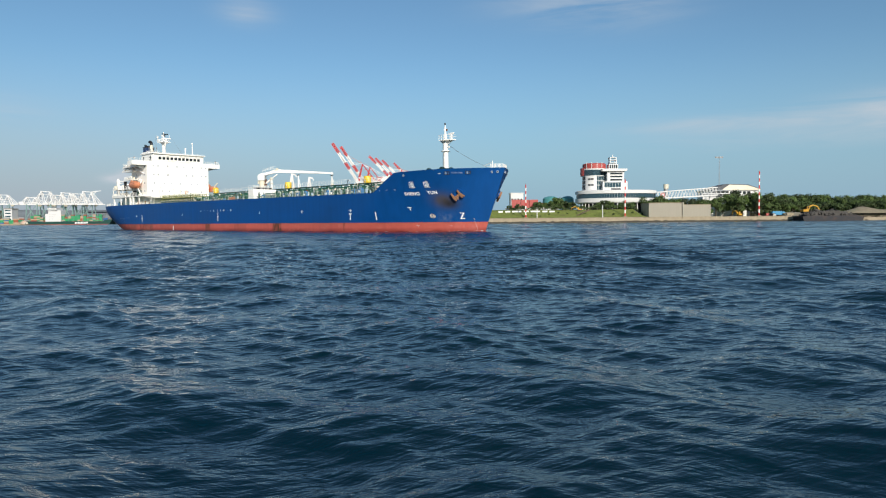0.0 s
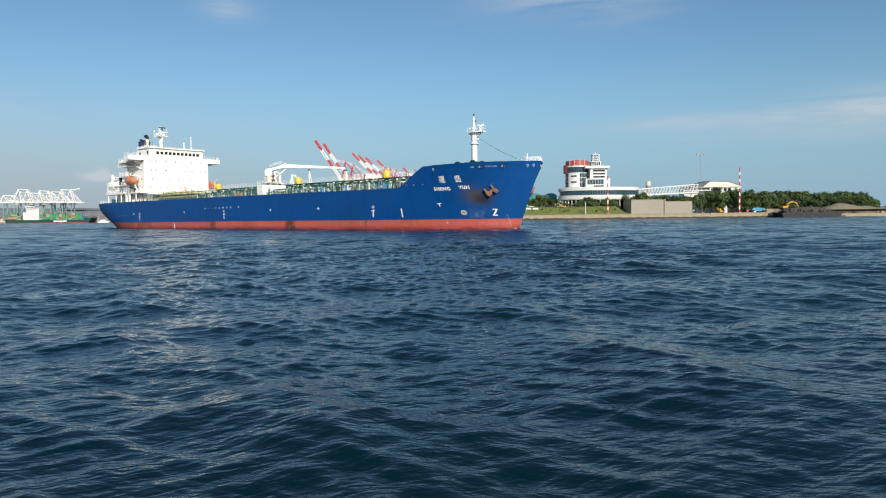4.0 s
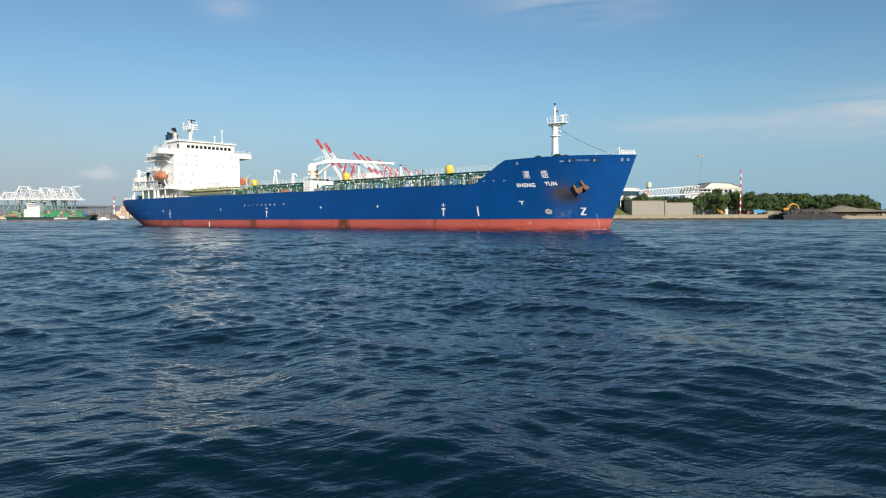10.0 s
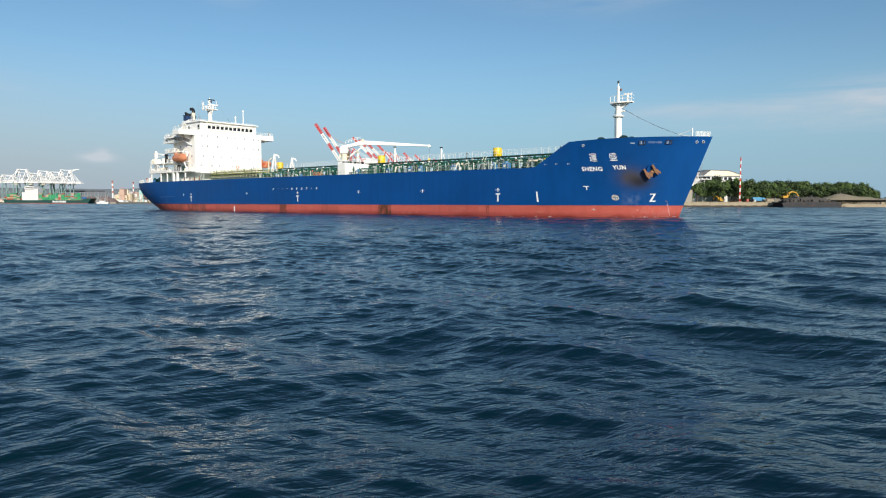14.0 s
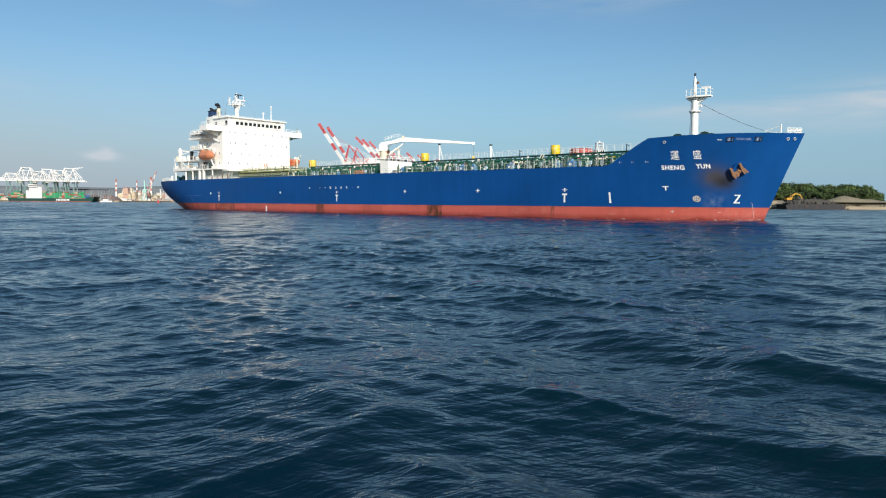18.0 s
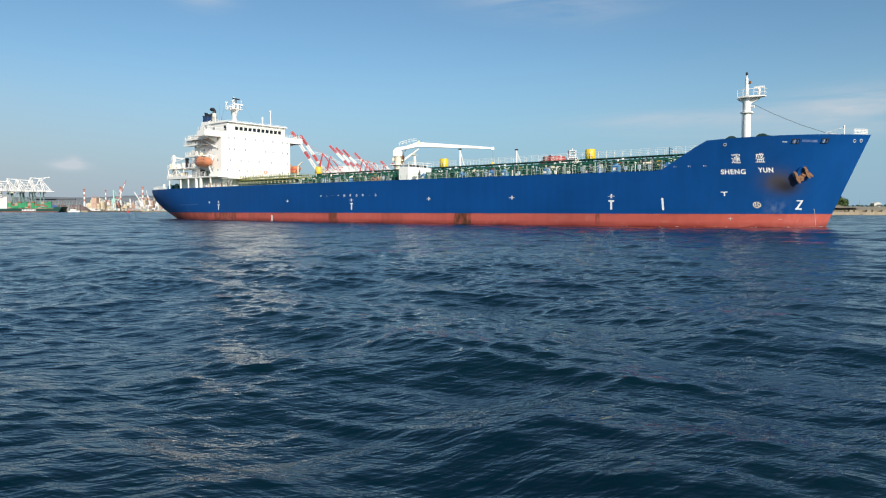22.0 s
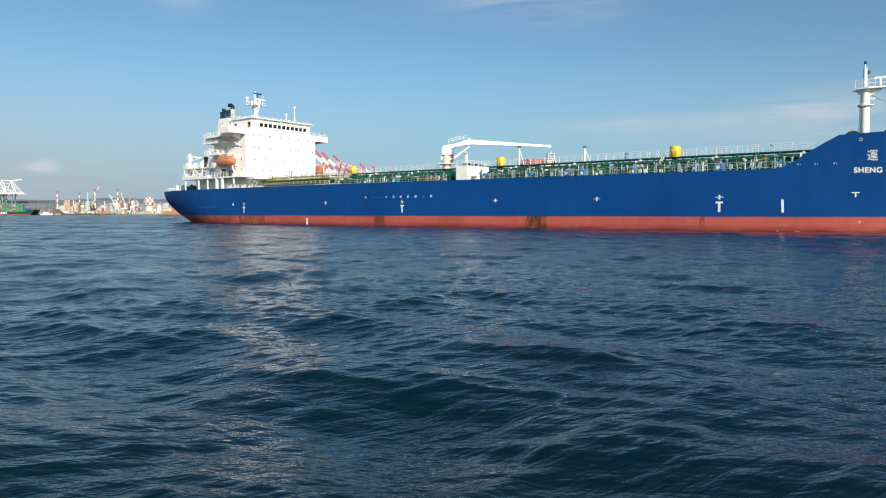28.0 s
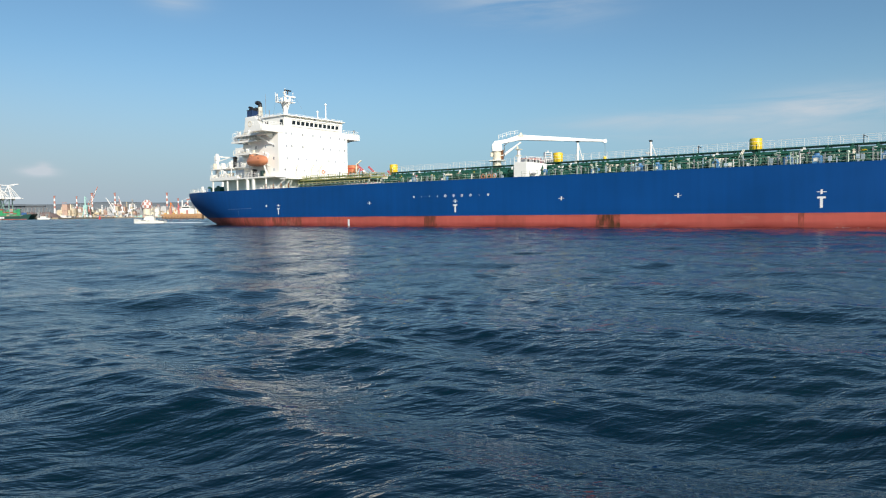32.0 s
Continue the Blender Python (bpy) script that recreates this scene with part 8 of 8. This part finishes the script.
for i in range(176):
    az = -24.6 + i * 0.065 + r2.uniform(-0.06, 0.06)
    y = 1690 + r2.uniform(0, 110)
    tall = r2.choice((0.25, 0.3, 0.38, 0.45, 0.55, 0.65, 0.8)) * (1.25 if -24.3 < az < -23.2 or -21 < az < -19.4 else 1.0)
    w, h = r2.uniform(4, 15), bz(az, tall, y) - 2.4
    m = r2.choice((TAN, TAN, CREAM, CREAM, BUILDWHITE, PALEGREY, PINKISH, STEEL, TAN))
    b = thing("factory_building", {TAN: "tan factory building on the far shore", PINKISH: "haze-pale brick factory building", STEEL: "grey steel factory building", PALEGREY: "pale grey factory building", CREAM: "cream factory building on the far shore"}.get(m, "white factory building on the far shore"), "building", pose(bx(az, y), y, 2.4), "far shore factories")
    part("wall", Shape().box(-w / 2, w / 2, 0, 14, 0, h), m, b)
    k = r2.random()
    if k < 0.4:
        part("roof", Shape().prism([(-w / 2 - 0.6, h), (0, h + w * 0.16), (w / 2 + 0.6, h)], "y", -0.6, 14.6), r2.choice((STEEL, CREAM, PINKISH, PALEGREY)), b)
    elif k < 0.7:
        part("roof_plant", Shape().box(-w / 5, w / 6, 4, 10, h, h + 3.0).cyl((w / 4, 6, h), (w / 4, 6, h + r2.uniform(4, 11)), 0.7, seg=8), PALEGREY, b)
    else:
        part("pipe_frame", Shape().bar((-w / 3, 1, h), (-w / 3, 1, h + 5), 0.5).bar((w / 3, 1, h), (w / 3, 1, h + 5), 0.5).bar((-w / 3, 1, h + 5), (w / 3, 1, h + 5), 0.5).bar((-w / 3, 1, h), (w / 3, 1, h + 5), 0.35), r2.choice((PINKISH, PALEGREY, SOFTRED)), b)
    if h > 8:
        for q in range(max(1, int(w / 4))):
            part("window", Shape().box(-w / 2 + 1 + q * 4, -w / 2 + 2.4 + q * 4, -0.15, 0.1, h * 0.5, h * 0.5 + 1.6), DARKGLASS, b)
for i in range(22):
    az = -24.6 + i * 0.46 + r2.uniform(-0.15, 0.15)
    t = thing("storage_tank", "pale round storage tank on the far shore", "tank", pose(bx(az, 1668), 1668, 2.4), "far storage tanks")
    rr, hh = r2.uniform(2.5, 6), r2.uniform(4, 8)
    part("shell", Shape().cyl((0, 0, 0), (0, 0, hh), rr, seg=16), r2.choice((CREAM, PALEGREY, BUILDWHITE, TAN)), t, smooth=True)
    part("dome", Shape().lathe([(rr, hh), (rr * 0.6, hh + 0.9), (0.05, hh + 1.3)], seg=16), PALEGREY, t, smooth=True)
for i in range(26):
    az = -32.6 + i * 0.085 if i < 18 else -25.6 + (i - 18) * 0.14
    t = thing("scrap_pile", "brown pile of bulk goods at the water's edge", "heap", pose(bx(az, 1336 if i < 18 else 1500), 1362 if i < 18 else 1500, 3.0 if i < 18 else 0.0), "bulk piles")
    hh, ww = r2.uniform(2.5, 7), r2.uniform(4, 9)
    part("mound", Shape().lathe([(ww, -0.5), (ww * 0.7, hh * 0.45), (ww * 0.3, hh * 0.85), (0.05, hh)], seg=12), r2.choice((TAN, BROWN, PINKISH, CREAM)), t)
pl = [thing("process_tower", "slim steel process column with platforms", "tower", pose(bx(az, 1745), 1745, 2.4), "refinery columns") for az in (-23.9, -21.6, -19.9, -19.5, -16.6, -15.9, -20.3)]
for i, t in enumerate(pl):
    h = 24 + 7 * (i % 4)
    part("column", Shape().cyl((0, 0, 0), (0, 0, h), 2.2, 1.7, 12), (PALEGREY, CRANEWHITE, TAN)[i % 3], t, smooth=True)
    for k in range(4):
        part("platform", Shape().cyl((0, 0, h * (k + 1) / 4.5), (0, 0, h * (k + 1) / 4.5 + 0.8), 3.2, seg=12), STEEL, t)

# chequered tank on its frame
ct = thing("chequered_tank", "round tank painted in red and white chequers", "tank", pose(bx(-18.48, 1690), 1690, 2.4))
cr, cz = (bx(-18.08, 1690) - bx(-18.87, 1690)) / 2, bz(-18.48, 0.92, 1690) - 2.4
for k in range(6):
    for i in range(14):
        a0, a1 = 2 * math.pi * i / 14, 2 * math.pi * (i + 1) / 14
        e0, e1 = -math.pi / 2 + math.pi * k / 6, -math.pi / 2 + math.pi * (k + 1) / 6
        q = [(cr * math.cos(e) * math.cos(a), cr * math.cos(e) * math.sin(a), cz + cr * 1.08 * math.sin(e)) for a, e in ((a0, e0), (a1, e0), (a1, e1), (a0, e1))]
        part("chequer", Shape().add(q, [(0, 1, 2, 3)]), (SOFTRED, CRANEWHITE)[(i + k) % 2], ct)
part("skirt", Shape().cyl((0, 0, 0), (0, 0, cz - cr * 0.6), cr * 0.7, seg=16), CREAM, ct)


def build_jib_crane(az, el0, az1, el1, y, mats, label):
    """A harbour crane: portal, mast and a luffed jib from the mast head to az1, el1."""
    x = bx(az, y)
    c = thing("harbour_crane", label, "crane", pose(x, y, 2.4), "harbour jib cranes")
    zt = bz(az, el0, y) - 2.4
    tip = (bx(az1, y) - x, 0, bz(az1, el1, y) - 2.4)
    for xx in (-6, 6):
        part("leg", Shape().bar((xx, -4, -0.5), (xx * 0.4, 0, zt * 0.45), 1.6), mats[0], c)
    part("mast", Shape().bar((0, 0, zt * 0.4), (0, 0, zt), 2.6), mats[0], c)
    part("cab", Shape().box(-4, 4, -3, 3, zt * 0.42, zt * 0.58), mats[0], c)
    n = 6
    a = Vector((0, 0, zt * 0.55))
    d = Vector(tip) - a
    for i in range(n):
        part("jib_section", Shape().bar(tuple(a + d * (i / n)), tuple(a + d * ((i + 1) / n)), 2.0 - 0.15 * i), mats[1 + i % 2], c)
    part("stay", Shape().bar((0, 0, zt), tip, 0.6), mats[0], c)


build_jib_crane(-22.72, 1.6, -22.3, 0.9, 1640, (CYAN, CYAN, CYAN), "pale turquoise harbour crane")
build_jib_crane(-22.5, 1.1, -21.85, 2.35, 1680, (SOFTRED, CRANEWHITE, SOFTRED), "haze-pale red and white jib crane with its jib raised")
build_jib_crane(-20.75, 0.9, -21.3, 1.46, 1670, (CRANEWHITE, CRANEWHITE, CRANEWHITE), "slim white jib crane ashore")
build_jib_crane(-20.2, 0.8, -20.45, 1.6, 1700, (CRANEWHITE, SOFTRED, CRANEWHITE), "haze-pale red and white jib crane")
build_jib_crane(-19.7, 1.0, -19.2, 0.75, 1650, (CRANEWHITE, CRANEWHITE, CRANEWHITE), "white harbour crane on the quay")
build_jib_crane(-15.9, 1.3, -15.2, 1.6, 1680, (CRANEWHITE, SOFTRED, CRANEWHITE), "haze-pale red and white jib crane")
sl = thing("quay_sheds", "low pale transit shed at the far water's edge", "shed", pose(bx(-20, 1660), 1660, 2.2))
part("wall", Shape().box(-70, 60, 0, 14, 0, 4.0), TAN, sl)
part("roof", Shape().prism([(-0.5, 4.0), (7, 5.5), (14.5, 4.0)], "x", -71, 61), STEEL, sl)
for k in range(9):
    part("door", Shape().box(-64 + k * 14, -58 + k * 14 + 2 * (k % 3), -0.2, 0.1, 0, 3), (DARKGLASS, STEEL, PINKISH)[k % 3], sl)
for i in range(60):
    az = -25.0 + i * 0.165 + r2.uniform(-0.06, 0.06)
    g = thing("quay_cargo", "mixed cargo and gear lying at the far water's edge", "cargo", pose(bx(az, 1644), 1644 + r2.uniform(0, 10), 2.35), "cargo on the far quay")
    w, h = r2.uniform(1.5, 5), r2.uniform(1.5, 5.5)
    part("crate", Shape().box(-w / 2, w / 2, -1.5, 1.5, 0, h), r2.choice((CREAM, TAN, STEEL, PALEGREY, PINKISH, BARGE, CYAN, BUILDWHITE)), g)
    part("tackle", Shape().bar((-w / 2, 0, h * 0.6), (w / 2 + 1, 0, h + r2.uniform(0.5, 4)), 0.4), r2.choice((PALEGREY, CRANEWHITE, SOFTRED)), g)
ff = thing("moored_workboat", "white workboat moored at the far quay", "boat", pose(bx(-24.1, 1640), 1640, 0))
part("hull", Shape().prism([(-16, 3.4), (-15, -1), (13, -1), (17, 4.4)], "y", -4, 4), PILOTWHITE, ff, bevel=0.3)
part("cabin", Shape().box(-8, 4, -3, 3, 3.4, 8), BUILDWHITE, ff, bevel=0.2)
part("mast", Shape().bar((-2, 0, 8), (-2, 0, 15), 0.5), STEEL, ff)


# orange dredger beyond the stern
WORKHULL = material("work_hull", (0.40, 0.22, 0.10), 0.6, vary=0.25, dirt=(0.15, 0.08, 0.05), dirt_much=0.6, streak=3)
OCHRE = material("ochre_gear", (0.62, 0.36, 0.10), 0.6, vary=0.2)


def build_dredger():
    y = 760.0
    w = bx(-14.4, y) - bx(-17.45, y)
    d = thing("dredger", "orange and red work vessel lying beyond the tanker", "ship", pose(bx(-15.9, y), y, 0))
    z = lambda el: bz(-16, el, y)
    part("hull", Shape().prism([(-w / 2, z(0.2)), (-w / 2 + 2, -1), (w / 2 - 1, -1), (w / 2, z(0.24))], "y", -5, 5), WORKHULL, d, bevel=0.2)
    part("boot_topping", Shape().box(-w / 2 + 1.2, w / 2 - 1, -5.08, 5.08, -1, 0.6), BARGE, d)
    part("deckhouse", Shape().box(-w * 0.05, w * 0.3, -3.5, 3.5, z(0.18), z(0.62)), PILOTWHITE, d, bevel=0.15)
    part("wheelhouse", Shape().box(0.0, w * 0.2, -3, 3, z(0.62), z(0.85)), PILOTWHITE, d, bevel=0.15)
    part("window", Shape().box(0.4, w * 0.19, -3.1, -2.95, z(0.69), z(0.79)), DARKGLASS, d)
    for u, el, m in ((-0.28, 1.15, ORANGEHULL), (-0.1, 0.95, CRANERED), (0.33, 1.05, CRANEWHITE)):
        part("derrick", Shape().bar((w * u, 0, z(0.2)), (w * u, 0, z(el)), 0.9).bar((w * u, 0, z(el)), (w * (u + 0.13), 0, z(0.35)), 0.5).bar((w * u - 2, 0, z(0.6)), (w * u + 2, 0, z(0.6)), 0.5), m, d)
    for k in range(10):
        u = -0.46 + k * 0.092
        part("deck_gear", Shape().bar((w * u, -2, z(0.2)), (w * u + 0.4, -2, z(0.4 + 0.13 * (k % 4))), 0.35).bar((w * u, -2, z(0.42)), (w * u + 2.4, -2, z(0.3 + 0.06 * (k % 3))), 0.22), (CREAM, OCHRE, STEEL, CRANEWHITE)[k % 4], d)
    for k in range(16):
        u = -0.48 + k * 0.062
        part("lattice_post", Shape().bar((w * u, 1.5, z(0.2)), (w * u + (k % 3 - 1) * 1.2, 1.5, z(0.55 + 0.1 * (k * 5 % 4))), 0.3).bar((w * u, 1.5, z(0.34)), (w * u + 2.2, 1.5, z(0.5)), 0.22), (OCHRE, CRANEWHITE, SOFTRED, CREAM)[k % 4], d)
    for k in range(9):
        part("deck_cargo", Shape().box(-w * 0.42 + k * 2.9, -w * 0.42 + k * 2.9 + 2.2, -4, -1, z(0.18), z(0.32 + 0.1 * (k % 3))), (OCHRE, CREAM, SOFTRED)[k % 3], d)
    for k in range(12):
        part("tyre_fender", Shape().lathe([(0.3, -0.15), (0.7, -0.15), (0.7, 0.15), (0.3, 0.15), (0.3, -0.15)], seg=12), BLACK, d, at=pose(-w * 0.45 + k * 3.2, -5.2, 1.8, 90, 0, 0))


build_dredger()


# pilot boat
LAUNCH = material("launch_paint", (0.82, 0.80, 0.74), 0.45, vary=0.12, scale=0.8, dirt=(0.3, 0.25, 0.18), dirt_much=0.35)


def build_pilot_boat():
    b = thing("pilot_boat", "small white pilot launch under way with a low cabin", "boat")
    s = Shape()
    st = ((-5.4, 1.5, 0.95), (-3, 1.65, 1.0), (0, 1.65, 1.1), (2.6, 1.35, 1.3), (4.4, 0.75, 1.5), (5.5, 0.04, 1.7))
    pts = []
    for x, w, z in st:
        pts += [(x, -w, z), (x, -w * 0.85, 0.2), (x - 0.25, 0, -0.5), (x, w * 0.85, 0.2), (x, w, z)]
    s.add(pts, [(i * 5 + k, (i + 1) * 5 + k, (i + 1) * 5 + k + 1, i * 5 + k + 1) for i in range(5) for k in range(4)] + [(0, 1, 2, 3, 4)] + [(i * 5, (i + 1) * 5, (i + 1) * 5 + 4, i * 5 + 4) for i in range(5)])
    part("hull", s, LAUNCH, b, "off-white launch hull", smooth=True)
    part("sheer_stripe", Shape().bar((-5.3, -1.66, 0.55), (2.4, -1.5, 0.7), 0.1).bar((2.4, -1.5, 0.7), (4.3, -0.85, 0.9), 0.1), TEAL, b, "teal stripe along the launch")
    cab = part("cabin", Shape().prism([(-1.8, 1.0), (2.2, 1.1), (1.7, 1.6), (1.2, 2.55), (-1.6, 2.5)], "y", -1.1, 1.1), LAUNCH, b, bevel=0.06)
    for x in (-1.35, -0.6, 0.15):
        part("window", Shape().box(x, x + 0.6, -1.13, -1.08, 1.75, 2.3), DARKGLASS, cab)
    part("windscreen", Shape().prism([(1.72, 1.66), (1.78, 1.66), (1.32, 2.45), (1.26, 2.45)], "y", -0.95, 0.95), DARKGLASS, cab)
    part("roof", Shape().box(-1.8, 1.5, -1.2, 1.2, 2.5, 2.6), CREAM, cab)
    part("roof_gear", Shape().box(-1.0, -0.3, -0.4, 0.4, 2.6, 2.9).cyl((0.5, 0, 2.6), (0.5, 0, 2.95), 0.18, seg=10), STEEL, cab)
    for x in (2.6, 3.3, 4.0, 4.7):
        for y in (-1, 1):
            w = 1.35 - (x - 2.6) * 0.36
            part("rail_post", Shape().bar((x, y * w, 1.3 + (x - 2.6) * 0.12), (x, y * w, 2.05 + (x - 2.6) * 0.12), 0.05), STEEL, b)
    for y in (-1, 1):
        part("bow_rail", Shape().bar((2.6, y * 1.35, 2.05), (4.9, y * 0.5, 2.32), 0.05).bar((4.9, y * 0.5, 2.32), (5.3, 0, 2.35), 0.05), STEEL, b)
    for x in (-4.2, -3.0, 0.8, 2.2):
        part("tyre_fender", Shape().lathe([(0.15, -0.08), (0.33, -0.08), (0.33, 0.08), (0.15, 0.08), (0.15, -0.08)], seg=12), BLACK, b, at=pose(x, -1.72, 0.55, 90, 0, 0))
    part("awning", Shape().box(-4.6, -2.1, -1.3, 1.3, 2.35, 2.45), CREAM, b)
    for x in (-4.5, -3.2):
        for y in (-1.2, 1.2):
            part("awning_post", Shape().bar((x, y, 0.9), (x, y, 2.4), 0.08), STEEL, b)
    part("mast", Shape().bar((-0.4, 0, 2.55), (-0.4, 0, 4.4), 0.09).bar((-0.4, -0.5, 3.8), (-0.4, 0.5, 3.8), 0.07), STEEL, b)
    part("rubbing_strake", Shape().bar((-5.4, -1.55, 0.85), (2.6, -1.42, 1.15), 0.16).bar((-5.4, 1.55, 0.85), (2.6, 1.42, 1.15), 0.16), BLACK, b)
    part("bow_wave", Shape().prism([(5.1, 0.0), (4.5, 0.2), (3.0, 0.04), (-5.0, 0.06), (-5.6, 0.0)], "y", -1.72, 1.72), FOAM, b, "white foam along the launch")
    wk = Shape()
    rr = random.Random(3)
    for i in range(26):
        x = -5.6 - i * 0.5
        wk.prism([(x - 0.45, 0.02), (x, 0.12 + 0.18 * rr.random() * (1 - i / 26)), (x + 0.45, 0.02)], "y", -0.5 + rr.uniform(-0.7, 0.2), 0.5 + rr.uniform(-0.2, 0.7))
    part("wake_foam", wk, FOAM, b, "white foam of the wake")
    return b


pilot_boat = build_pilot_boat()
by = thing("buoy", "red can buoy with a topmark", "buoy", pose(bx(-21.78, 900), 900, 0))
part("float", Shape().cyl((0, 0, -0.6), (0, 0, 1.4), 1.5, 1.4, 16), RED, by, smooth=True)
part("frame", Shape().cyl((0, 0, 1.4), (0, 0, 4.6), 0.9, 0.35, 8), RED, by)
part("lantern", Shape().cyl((0, 0, 4.6), (0, 0, 5.2), 0.3, 0.3, 8), BLACK, by)
mb = thing("moored_launch", "small pale launch far off near the tanker's stern", "boat", pose(bx(-25.4, 1250), 1250, 0))
part("hull", Shape().prism([(-11, 2.2), (-10, -0.6), (9, -0.6), (12, 2.8)], "y", -2.5, 2.5), PILOTWHITE, mb, bevel=0.2)
part("cabin", Shape().box(-6, 3, -2, 2, 2.2, 5.4), PILOTWHITE, mb, bevel=0.2)


# ---- what moves ----
def motions():
    def ship(t):
        return pose(-53.63 + 2.2699 * t + 0.00206 * t * t, 196.09 - 2.1364 * t + 0.00295 * t * t, 0, 0, 0, HEADING)

    def launch(az):
        return pose(bx(az, 250), 250, 0, 0, 0, 180)

    walk(tanker, [(t, ship(t)) for t in (0, 4, 8, 12, 16, 20, 24, 28, 32)])
    walk(pilot_boat, [(0, launch(-5.0)), (16, launch(-8.5)), (26, launch(-12.3)), (28, launch(-14.2)), (29, launch(-15.5)), (30, launch(-16.5)), (31, launch(-17.35)), (32, launch(-18.3))])
    walk(water, [(0, pose(0, 0, 0)), (16, pose(-5.0, -24.0, 0)), (32, pose(-10.0, -48.0, 0))])


motions()
